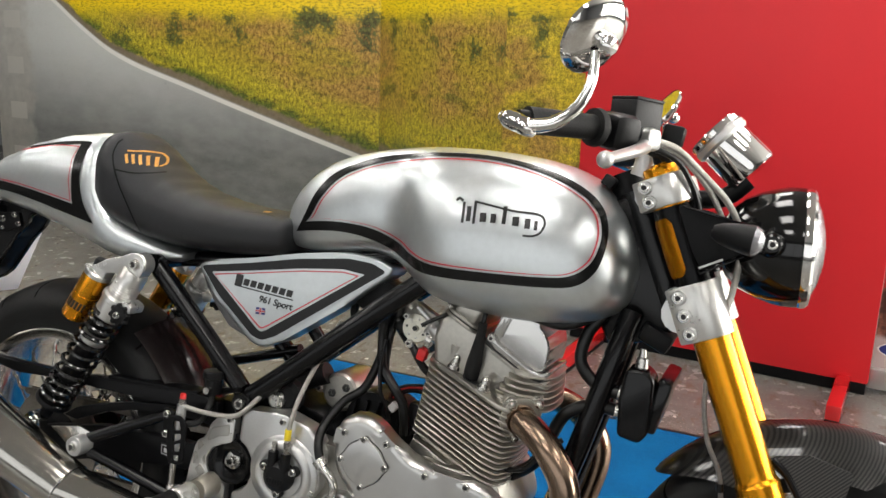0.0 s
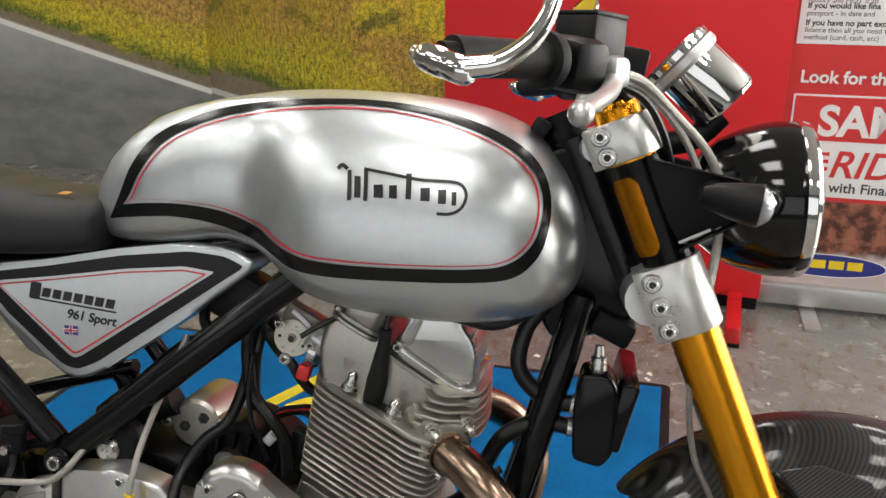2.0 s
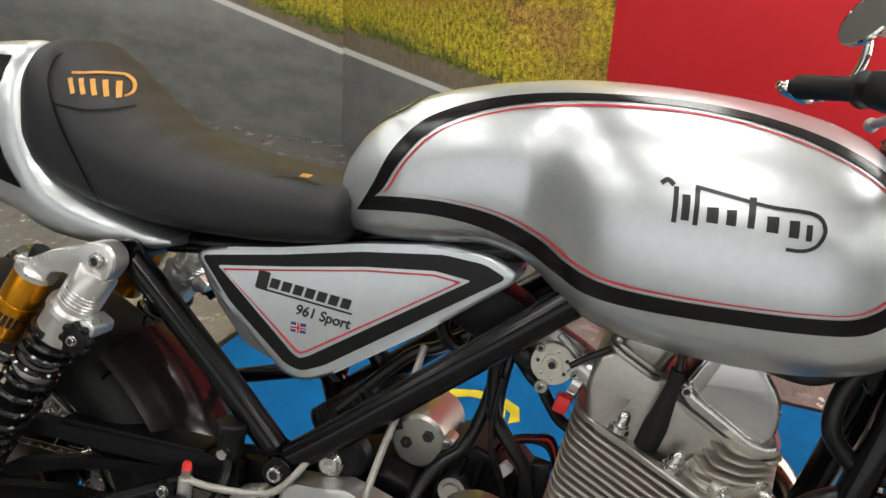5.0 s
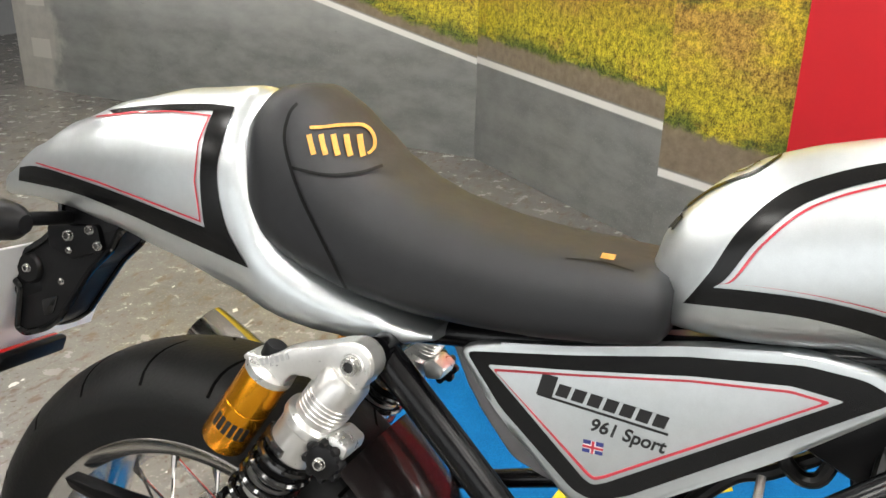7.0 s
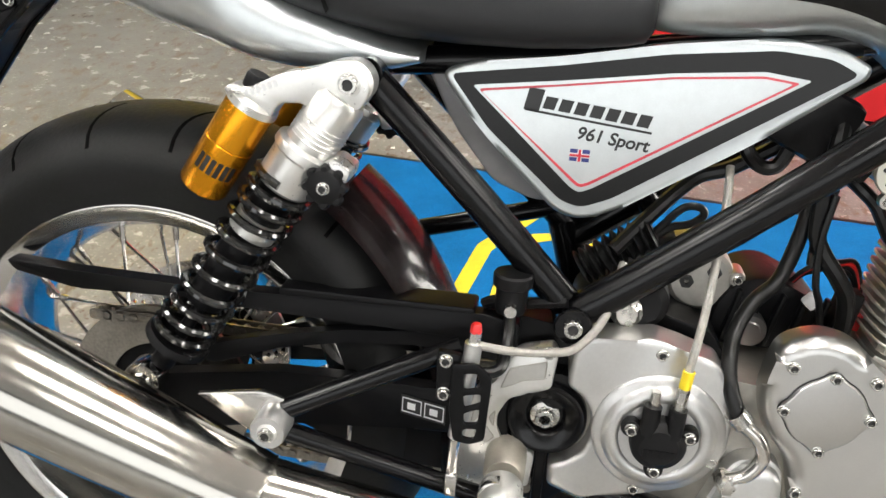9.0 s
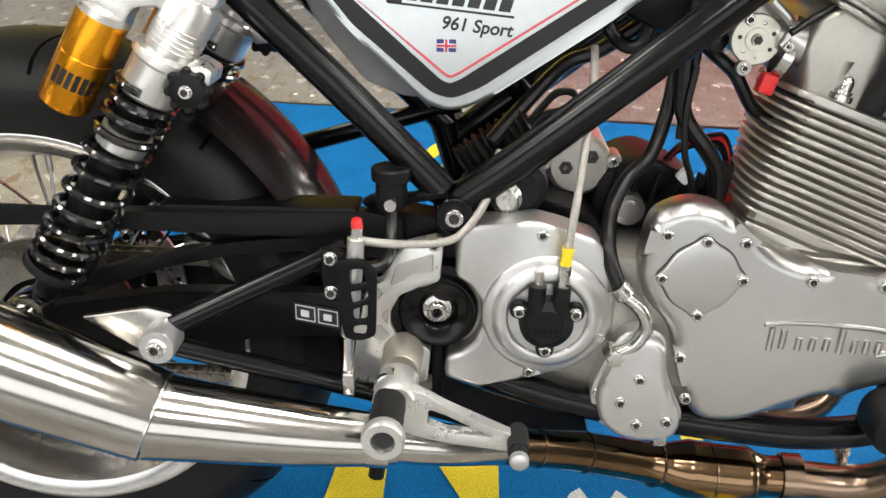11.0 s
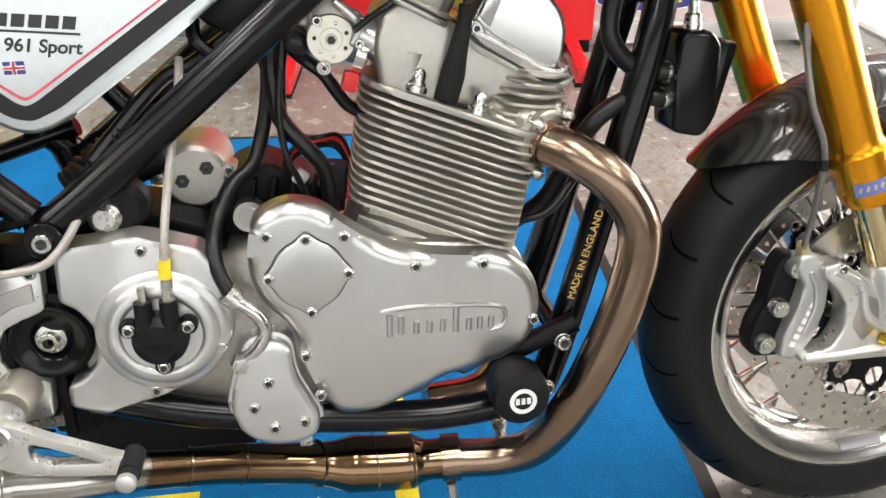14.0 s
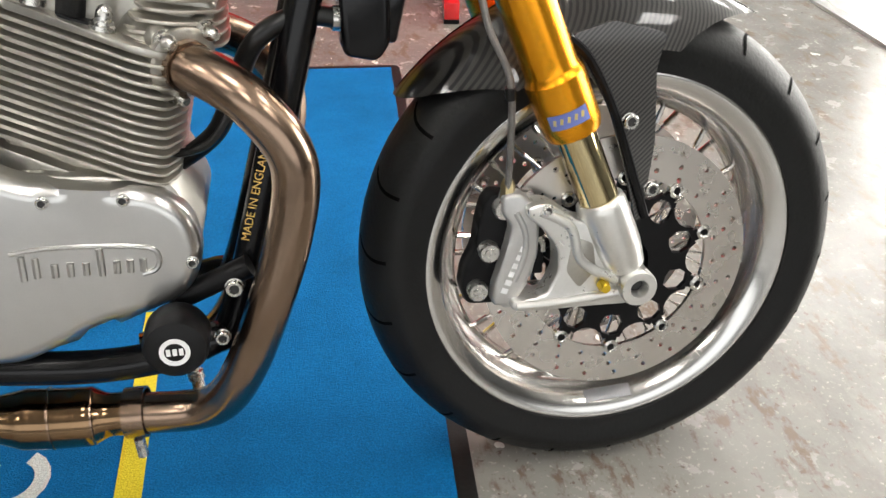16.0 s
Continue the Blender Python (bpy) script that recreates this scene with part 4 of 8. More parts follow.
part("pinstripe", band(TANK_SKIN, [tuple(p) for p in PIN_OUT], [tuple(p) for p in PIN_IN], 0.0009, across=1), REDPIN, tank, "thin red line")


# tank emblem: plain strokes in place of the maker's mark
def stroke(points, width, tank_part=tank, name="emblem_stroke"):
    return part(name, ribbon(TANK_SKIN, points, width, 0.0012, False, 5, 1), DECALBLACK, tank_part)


for pts_, w in (
    ([(0.829, 0.865), (0.834, 0.869), (0.840, 0.865)], 0.0042),
    ([(0.858, 0.866), (0.885, 0.862), (0.92, 0.857), (0.950, 0.8565), (0.963, 0.853), (0.968, 0.842), (0.963, 0.829), (0.952, 0.823), (0.938, 0.8225)], 0.0034),
    *(([(x, z0), (x, (z0 + z1) / 2), (x - 0.0005, z1)], w) for x, z0, z1, w in ((0.8425, 0.832, 0.864, 0.0044), (0.8515, 0.835, 0.858, 0.0070), (0.8605, 0.832, 0.866, 0.0044), (0.8745, 0.836, 0.850, 0.0100), (0.8905, 0.836, 0.850, 0.0085), (0.9070, 0.836, 0.863, 0.0060), (0.9250, 0.835, 0.849, 0.0100), (0.9430, 0.833, 0.848, 0.0085), (0.9555, 0.832, 0.846, 0.0050))),
):
    stroke([(x, -0.15, z) for x, z in pts_], w)

part("tank_bracket", box((0.02, 0.03, 0.018), pose(1.035, -0.03, 0.915, 0, 30, 0), 0.003), PLASTIC, tank)

# --- seat and tail ---
TAIL = [(-0.300, 0.780, 0.770, 0.012, 0.5), (-0.285, 0.801, 0.768, 0.034, 0.45), (-0.235, 0.839, 0.772, 0.052, 0.42), (-0.18, 0.871, 0.768, 0.064, 0.42), (-0.11, 0.899, 0.756, 0.074, 0.42), (-0.03, 0.918, 0.736, 0.081, 0.42), (0.05, 0.927, 0.712, 0.085, 0.42), (0.07, 0.919, 0.706, 0.086, 0.42), (0.085, 0.87, 0.702, 0.087, 0.42), (0.10, 0.82, 0.698, 0.088, 0.46), (0.125, 0.785, 0.693, 0.088, 0.5), (0.16, 0.764, 0.690, 0.087, 0.5), (0.21, 0.746, 0.691, 0.085, 0.5), (0.26, 0.728, 0.698, 0.079, 0.5), (0.285, 0.720, 0.706, 0.07, 0.5)]
txs = [-0.30 + 0.585 * k / 66 for k in range(67)]
tail_bm = loft(TAIL, txs, 44, 2.3, 3.2)
TAIL_SKIN = BVHTree.FromBMesh(tail_bm)
tail = part("tail_cowl", tail_bm, SILVER, bike, "silver tail cowl with black and red lining", angle=60)
REARSIDE = Vector((0.483, -0.781, 0.962))
def straight(points, n=8):
    """The same way with straight sides and crisp corners."""
    out = []
    for a, b in zip(points, points[1:]):
        out += [tuple(Vector(a).lerp(Vector(b), k / n)) for k in range(n)]
    return out + [points[-1]]


part("stripe", band(TAIL_SKIN, [(0.061, 0.907), (0.050, 0.873), (0.045, 0.833), (0.059, 0.785), (0.086, 0.749)], [(0.037, 0.901), (0.027, 0.871), (0.025, 0.830), (0.033, 0.780), (0.052, 0.757)], 0.0009, REARSIDE, -0.075, closed=False), BLACKPAINT, tail)
part("stripe", band(TAIL_SKIN, [(0.080, 0.746), (-0.014, 0.767), (-0.082, 0.782), (-0.152, 0.794), (-0.230, 0.797)], [(0.026, 0.780), (-0.048, 0.794), (-0.117, 0.806), (-0.196, 0.816), (-0.228, 0.812)], 0.0008, REARSIDE, -0.065, closed=False), BLACKPAINT, tail)
part("stripe", band(TAIL_SKIN, [(0.046, 0.905), (0.005, 0.904), (-0.06, 0.896), (-0.115, 0.886)], [(0.030, 0.898), (0.005, 0.897), (-0.06, 0.889), (-0.108, 0.883)], 0.0007, REARSIDE, -0.05, closed=False), BLACKPAINT, tail)
part("pinstripe", ribbon(TAIL_SKIN, straight([(0.021, -0.065, 0.7855), (-0.048, -0.065, 0.798), (-0.117, -0.065, 0.810), (-0.203, -0.065, 0.820)], 8), 0.0017, 0.001, False, 2, 1, REARSIDE), REDPIN, tail)
part("pinstripe", ribbon(TAIL_SKIN, straight([(0.0235, -0.07, 0.786), (0.015, -0.07, 0.828), (0.018, -0.07, 0.867), (0.029, -0.07, 0.894)], 8), 0.0017, 0.001, False, 2, 1, REARSIDE), REDPIN, tail)
part("pinstripe", ribbon(TAIL_SKIN, straight([(0.018, -0.05, 0.893), (-0.027, -0.05, 0.893), (-0.08, -0.05, 0.887), (-0.132, -0.05, 0.877)], 8), 0.0017, 0.001, False, 2, 1, REARSIDE), REDPIN, tail)

# outline of the flap over the filler, with its lock
FLAP = [(0.478, -0.028, 0.842), (0.489, -0.028, 0.857), (0.5085, -0.028, 0.877), (0.5295, -0.028, 0.890), (0.545, -0.026, 0.898), (0.559, -0.020, 0.910), (0.5615, -0.014, 0.914), (0.556, -0.008, 0.916), (0.546, -0.004, 0.9165)]
part("filler_flap_joint", ribbon(TANK_SKIN, FLAP, 0.0028, 0.0008, False, 6, 1, REARSIDE), BLACKPAINT, tank, "dark joint round the filler flap")
part("filler_lock", ribbon(TANK_SKIN, [(0.5355 + 0.0105 * math.cos(a), -0.012, 0.9035 + 0.006 * math.cos(a) + 0.0065 * math.sin(a)) for a in [math.pi * k / 8 for k in range(16)]], 0.0012, 0.0008, True, 2, 1, REARSIDE), BLACKPAINT, tank, "round lock in the filler flap")
SEAT = [(0.058, 0.885, 0.84, 0.04, 0.5), (0.070, 0.916, 0.80, 0.070, 0.48), (0.087, 0.933, 0.775, 0.084, 0.45), (0.106, 0.934, 0.762, 0.090, 0.42), (0.127, 0.922, 0.752, 0.092, 0.42), (0.153, 0.899, 0.744, 0.094, 0.44), (0.185, 0.871, 0.737, 0.096, 0.46), (0.22, 0.850, 0.731, 0.097, 0.48), (0.26, 0.834, 0.726, 0.097, 0.5), (0.32, 0.820, 0.725, 0.096, 0.5), (0.38, 0.813, 0.726, 0.092, 0.5), (0.43, 0.810, 0.730, 0.089, 0.5), (0.47, 0.808, 0.735, 0.085, 0.5), (0.488, 0.805, 0.739, 0.080, 0.5), (0.495, 0.796, 0.748, 0.068, 0.5)]
sxs = [0.058 + 0.437 * k / 64 for k in range(65)]
seat_bm = loft(SEAT, sxs, 48, 2.7, 3.4)
bmesh.ops.transform(seat_bm, matrix=pose(0, 0.018, 0) @ Matrix.Diagonal((1, 1.2, 1, 1)), verts=seat_bm.verts)
SEAT_SKIN = BVHTree.FromBMesh(seat_bm)
seat = part("seat", seat_bm, VINYL, bike, "black vinyl single seat with a padded hump", angle=60)
part("piping", ribbon(SEAT_SKIN, [(0.200, -0.06, 0.730), (0.161, -0.05, 0.780), (0.129, -0.05, 0.829), (0.109, -0.05, 0.874), (0.110, -0.05, 0.902), (0.117, -0.05, 0.914)], 0.0036, 0.0018, False, 6, 1, REARSIDE), PIPING, seat)
part("piping", ribbon(SEAT_SKIN, [(0.114, -0.04, 0.850), (0.152, -0.04, 0.847), (0.185, -0.04, 0.853), (0.206, -0.04, 0.863)], 0.0032, 0.0018, False, 6, 1, REARSIDE), PIPING, seat)
# embroidered mark: plain gold strokes
SEATMARK = [([(0.126 + 0.0125 * k, 0.886 + 0.0015 * k), (0.130 + 0.0125 * k, 0.876 + 0.001 * k), (0.134 + 0.0125 * k, 0.867 + 0.001 * k)], 0.0055) for k in range(5)]
SEATMARK.append(([(0.126, 0.893), (0.140, 0.895), (0.153, 0.898), (0.165, 0.900), (0.178, 0.901), (0.188, 0.894), (0.192, 0.882), (0.188, 0.874)], 0.0032))
for pts_, w in SEATMARK:
    part("embroidery", ribbon(SEAT_SKIN, [(x, -0.035, z - 0.002) for x, z in pts_], w, 0.0015, False, 5, 1, REARSIDE), THREAD, seat, "gold embroidered stroke")
part("seat_tab", ribbon(SEAT_SKIN, [(0.40, -0.06, 0.806), (0.43, -0.06, 0.808), (0.46, -0.06, 0.804)], 0.0015, 0.001, False, 5, 1, REARSIDE), PIPING, seat)
part("embroidery", ribbon(SEAT_SKIN, [(0.428, -0.050, 0.811), (0.440, -0.050, 0.811)], 0.005, 0.0015, False, 3, 1, REARSIDE), THREAD, seat)

# --- side cover ---
COVER = [(0.300, 0.699), (0.331, 0.712), (0.415, 0.724), (0.513, 0.744), (0.608, 0.757), (0.664, 0.752), (0.692, 0.738), (0.690, 0.727), (0.597, 0.656), (0.480, 0.577), (0.450, 0.566), (0.425, 0.572), (0.348, 0.644)]
CY = -0.046
cover_bm = plate(rounded(COVER, 0.02, 5), CY, 0.02, 0.010, segments=4)
cover = part("side_cover", cover_bm, SILVER, bike, "silver triangular side cover with black and red lining")
B_OUT = rounded([(0.312, 0.699), (0.415, 0.7155), (0.513, 0.7345), (0.608, 0.746), (0.655, 0.7425), (0.681, 0.731), (0.478, 0.592), (0.450, 0.580), (0.430, 0.585), (0.352, 0.650)], 0.008, 4)
B_IN = rounded([(0.334, 0.690), (0.42, 0.702), (0.52, 0.718), (0.60, 0.7265), (0.642, 0.722), (0.458, 0.600), (0.447, 0.595), (0.438, 0.599)], 0.004, 3)
R_IN = rounded([(0.340, 0.687), (0.42, 0.6985), (0.52, 0.7145), (0.60, 0.7225), (0.632, 0.719), (0.456, 0.604), (0.447, 0.600), (0.440, 0.604)], 0.004, 3)
R_IN2 = rounded([(0.3425, 0.6850), (0.42, 0.6965), (0.52, 0.7125), (0.60, 0.7203), (0.6265, 0.7175), (0.455, 0.6065), (0.447, 0.6030), (0.4415, 0.6065)], 0.004, 3)
part("stripe", plate(B_OUT, CY - 0.0008, CY + 0.002, 0, [B_IN]), BLACKPAINT, cover)
part("pinstripe", plate(R_IN, CY - 0.0009, CY + 0.002, 0, [R_IN2]), REDPIN, cover)
# model mark as plain bars, then the readable line
TT = -5.5
tm = on_side(0.384, CY - 0.0006, 0.672, TT)
for i in range(8):
    w, h, y0 = (0.0115, 0.0120, 0.004) if i else (0.0150, 0.0215, 0.0)
    part("emblem_bar", plate([(0, 0), (w, 0), (w + 0.0022, h), (0.0022, h)], -0.0003, 0.0003, 0), DECALBLACK, cover).matrix_basis = tm @ pose(0.0005 + i * 0.0150 + (0.0025 if i else 0), y0, 0, -90, 0, 0)
part("emblem_bar", box((0.122, 0.0022, 0.0006), pose(0.063, 0.0, 0)), DECALBLACK, cover).matrix_basis = tm
lettering("lettering", "961 Sport", 0.0172, DECALBLACK, on_side(0.437, CY - 0.0006, 0.6485, TT), cover, 0.0003, "black model lettering", 0.15, bold=0.0004)
flag = part("flag_decal", box((0.019, 0.012, 0.0006), pose(0.443, 0, 0.632) @ SIDE), mat("flag_blue", (0.03, 0.04, 0.2), 0.4), cover, "small red white and blue flag decal")
flag.location.y = CY - 0.0004
for w, h, m_ in ((0.019, 0.0042, DECALWHITE), (0.0046, 0.012, DECALWHITE), (0.019, 0.0022, REDPIN), (0.0024, 0.012, REDPIN)):
    o = part("flag_cross", box((w, h, 0.0006), pose(0.443, 0, 0.632) @ SIDE), m_, flag)
    o.location.y = -0.0005 if m_ is DECALWHITE else -0.0009
part("inner_panel", plate(rounded([(0.285, 0.70), (0.33, 0.70), (0.44, 0.575), (0.40, 0.575), (0.36, 0.59), (0.315, 0.645)], 0.01), -0.02, 0.02, 0.004), mat("grey_inner_panel", (0.25, 0.25, 0.26), 0.4, 0.3, 0, 90, 0.1), bike, "grey inner panel behind the side cover")

# --- frame ---
part("frame_tube", tube([(0.243, -0.085, 0.694), (0.3552, -0.085, 0.586), (0.443, -0.085, 0.497)], 0.0165, 18), FRAMEBLACK, bike)
for pts, r in (
    ([(0.243, 0.10, 0.70), (0.448, 0.098, 0.512)], 0.0165),
    ([(0.452, -0.085, 0.481), (0.5171, -0.085, 0.5305), (0.664, -0.082, 0.650), (0.80, -0.065, 0.760)], 0.0180),
    ([(0.448, 0.098, 0.498), (0.660, 0.090, 0.667), (0.80, 0.07, 0.775)], 0.0185),
    ([(0.23, -0.02, 0.700), (0.50, -0.02, 0.730), (0.75, -0.02, 0.77)], 0.014),
    ([(0.23, 0.02, 0.700), (0.50, 0.02, 0.730), (0.75, 0.02, 0.77)], 0.014),
    ([(0.75, 0, 0.82), (1.09, 0, 0.80)], 0.035),
    ([(1.092, -0.035, 0.72), (1.070, -0.055, 0.63), (1.022, -0.062, 0.456), (0.965, -0.07, 0.272), (0.935, -0.085, 0.248), (0.87, -0.092, 0.236), (0.78, -0.09, 0.236), (0.60, -0.09, 0.262), (0.47, -0.09, 0.30)], 0.0175),
    ([(1.092, 0.035, 0.72), (1.070, 0.055, 0.63), (1.022, 0.062, 0.456), (0.965, 0.07, 0.272), (0.935, 0.085, 0.248), (0.87, 0.092, 0.236), (0.78, 0.09, 0.236), (0.60, 0.09, 0.262), (0.47, 0.09, 0.30)], 0.0175),
    ([(0.450, -0.080, 0.490), (0.458, -0.050, 0.44), (0.47, -0.045, 0.30)], 0.018),
    ([(0.44, 0.098, 0.52), (0.462, 0.095, 0.44), (0.47, 0.09, 0.30)], 0.02),
    ([(0.40, 0.06, 0.57), (0.47, 0.05, 0.62), (0.53, 0.05, 0.56)], 0.013),
    ([(0.26, 0.10, 0.485), (0.455, 0.09, 0.545)], 0.011),
    ([(0.45, -0.095, 0.40), (0.45, 0.095, 0.40)], 0.02),
    ([(0.243, -0.10, 0.70), (0.243, 0.10, 0.70)], 0.014),
    ([(0.98, -0.07, 0.30), (0.98, 0.07, 0.30)], 0.012),
):
    part("frame_tube", tube(pts, r, 18), FRAMEBLACK, bike)
part("headstock", tube([(1.075, 0, 0.905), (1.16, 0, 0.71)], 0.034, 24), FRAMEBLACK, bike)
part("head_gusset", plate(rounded([(1.00, 0.87), (1.09, 0.905), (1.17, 0.72), (1.13, 0.68), (1.06, 0.66), (1.03, 0.72)], 0.02), -0.03, 0.03, 0.006), FRAMEBLACK, bike)
part("frame_lug", lathe([(0, 0.022), (0.017, 0.022), (0.0185, 0.02), (0.0185, -0.02), (0, -0.02)], at_y(0.456, -0.086, 0.478), 28), FRAMEBLACK, bike)
bolt(bike, at_y(0.456, -0.107, 0.478), 0.009)
lettering("lettering", "MADE IN ENGLAND", 0.0118, DECALGOLD, Matrix.Translation((0.986, -0.0835, 0.356)) @ SIDE @ pose(0, 0, 0, 0, 0, 73.5), bike, 0.0003, "small gold lettering on the down tube")

# --- swingarm ---
SW = [(0.405, 0.470), (0.37, 0.476), (0.20, 0.471), (0.05, 0.467), (-0.06, 0.468), (-0.137, 0.472), (-0.128, 0.460), (-0.06, 0.448), (0.03, 0.452), (0.19, 0.449), (0.30, 0.448), (0.405, 0.446)]
swing = part("swingarm", plate(rounded(SW, 0.005), -0.098, -0.08, 0.004), SATINBLACK, bike, "black swingarm")
part("swingarm_brace", plate(rounded([(0.405, 0.447), (0.30, 0.446), (0.23, 0.438), (0.16, 0.424), (0.09, 0.404), (0.06, 0.385), (0.09, 0.380), (0.16, 0.408), (0.23, 0.424), (0.30, 0.431), (0.405, 0.424)], 0.005), -0.095, -0.082, 0.004), SATINBLACK, swing)
part("swingarm_arm", plate(rounded([(0.405, 0.385), (0.30, 0.386), (0.16, 0.382), (0.04, 0.362), (-0.02, 0.345), (-0.03, 0.30), (0.02, 0.285), (0.16, 0.32), (0.30, 0.335), (0.405, 0.338)], 0.008), -0.098, -0.08, 0.004), SATINBLACK, swing)
part("pivot_block", plate(rounded([(0.385, 0.33), (0.385, 0.47), (0.41, 0.468), (0.49, 0.455), (0.49, 0.33)], 0.008), -0.072, -0.04, 0.004), SATINBLACK, swing)
part("swingarm_plate", plate(rounded([(0.16, 0.478), (0.36, 0.480), (0.36, 0.466), (0.16, 0.463)], 0.004), -0.097, -0.06, 0.002), SATINBLACK, swing)
part("swingarm_side", plate(rounded([(0.47, 0.33), (0.47, 0.395), (0.20, 0.380), (-0.03, 0.345), (-0.03, 0.30), (0.02, 0.285), (0.30, 0.32)], 0.008), 0.08, 0.098, 0.004), SATINBLACK, swing)
part("axle_nut", lathe([(0, 0.02), (0.012, 0.02), (0.018, 0.014), (0.018, -0.01), (0, -0.01)], at_y(RW.x, -0.125, RW.z), 6), BOLT, swing)
for a, b, r in (((0.188, -0.165, 0.380), (0.352, -0.125, 0.452), 0.0105), ((0.190, -0.165, 0.356), (0.43, -0.115, 0.268), 0.0105)):
    part("subframe_tube", tube([a, b], r, 14), FRAMEBLACK, bike)
part("hanger_boss", lathe([(0, 0.02), (0.008, 0.02), (0.010, 0.017), (0.0165, 0.017), (0.0175, 0.014), (0.0175, -0.012), (0, -0.012)], at_y(0.181, -0.178, 0.370), 30), MACHALU, bike, "white-metal hanger boss")
bolt(bike, at_y(0.181, -0.196, 0.370), 0.007)
part("chain_guard", plate(rounded([(0.10, 0.34), (0.30, 0.36), (0.43, 0.35), (0.43, 0.27), (0.25, 0.28)], 0.01), -0.075, -0.068, 0.002), SATINBLACK, bike)
w1 = part("warning_sticker", plate([(0.292, 0.376), (0.339, 0.368), (0.339, 0.346), (0.292, 0.354)], -0.1000, -0.0990, 0), DECALBLACK, bike, "small black and white warning sticker")
for dx, dz in ((0.0, 0.0), (0.0235, -0.004)):
    part("sticker_mark", plate([(0.2935 + dx, 0.3735 + dz), (0.314 + dx, 0.370 + dz), (0.314 + dx, 0.353 + dz), (0.2935 + dx, 0.3565 + dz)], -0.1004, -0.0998, 0, [[(0.2945 + dx, 0.3722 + dz), (0.313 + dx, 0.369 + dz), (0.313 + dx, 0.3542 + dz), (0.2945 + dx, 0.3575 + dz)]]), DECALWHITE, w1)
    part("sticker_mark", plate([(0.299 + dx, 0.3675 + dz), (0.3075 + dx, 0.366 + dz), (0.3075 + dx, 0.3585 + dz), (0.299 + dx, 0.360 + dz)], -0.1004, -0.0998, 0), DECALWHITE, w1)


def chain(y, x0, x1, z):
    root = None
    n = int((x1 - x0) / 0.0155)
    for i in range(n):
        x = x0 + i * 0.0155
        m = on_side(x, y, z + 0.002 * math.sin(i * 0.2))
        if root is None:
            bm = bmesh.new()
            for zz in (-0.008, 0.006):
                o = bmesh.new()
                vs = [o.verts.new((p[0], p[1], zz)) for p in rounded([(-0.0055, -0.0064), (0.0205, -0.0064), (0.0205, 0.0064), (-0.0055, 0.0064)], 0.006)]
                f = o.faces.new(vs)
                r = bmesh.ops.extrude_face_region(o, geom=[f])
                for g in r["geom"]:
                    if isinstance(g, bmesh.types.BMVert):
                        g.co.z += 0.002
                join(bm, o)
            add_lathe(bm, [(0.0, 0.009), (0.004, 0.009), (0.004, -0.009), (0, -0.009)], Matrix(), 10)
            root = part("chain_link", bm, CHAINSTEEL, swing)
            root.matrix_basis = m
        else:
            again(root, m)


CHAINSTEEL = mat("chain_steel", (0.26, 0.24, 0.21), 0.33, 0.9, 0, 300, 0.3)
chain(-0.060, -0.06, 0.44, 0.405)
chain(-0.060, -0.05, 0.44, 0.262)
part("rear_sprocket", lathe([(0.105, 0.003), (0.105, -0.003), (0.06, -0.003), (0.06, 0.003)], at_y(RW.x, -0.060, RW.z), 44, True), CHAINSTEEL, rear)

# hugger over the front of the rear tyre
hug = bmesh.new()
rows = []
for i in range(15):
    a = math.radians(-10 + 62 * i / 14)
    row = []
    for j in range(9):
        s = (j / 8 - 0.5) * 2
        r = 0.340 + 0.020 * (1 - i / 14) ** 2 - 0.030 * s * s
        row.append(hug.verts.new((RW.x + r * math.cos(a), 0.085 * s, RW.z + r * math.sin(a))))
    rows.append(row)
for r, s in zip(rows, rows[1:]):
    for j in range(8):
        hug.faces.new((r[j], r[j + 1], s[j + 1], s[j]))
bmesh.ops.solidify(hug, geom=hug.faces[:], thickness=0.003)
part("hugger", hug, mat("black_gloss_hugger", (0.02, 0.014, 0.014), 0.22, 0, 0.6, 20, 0.3), bike, "dark glossy rear hugger")

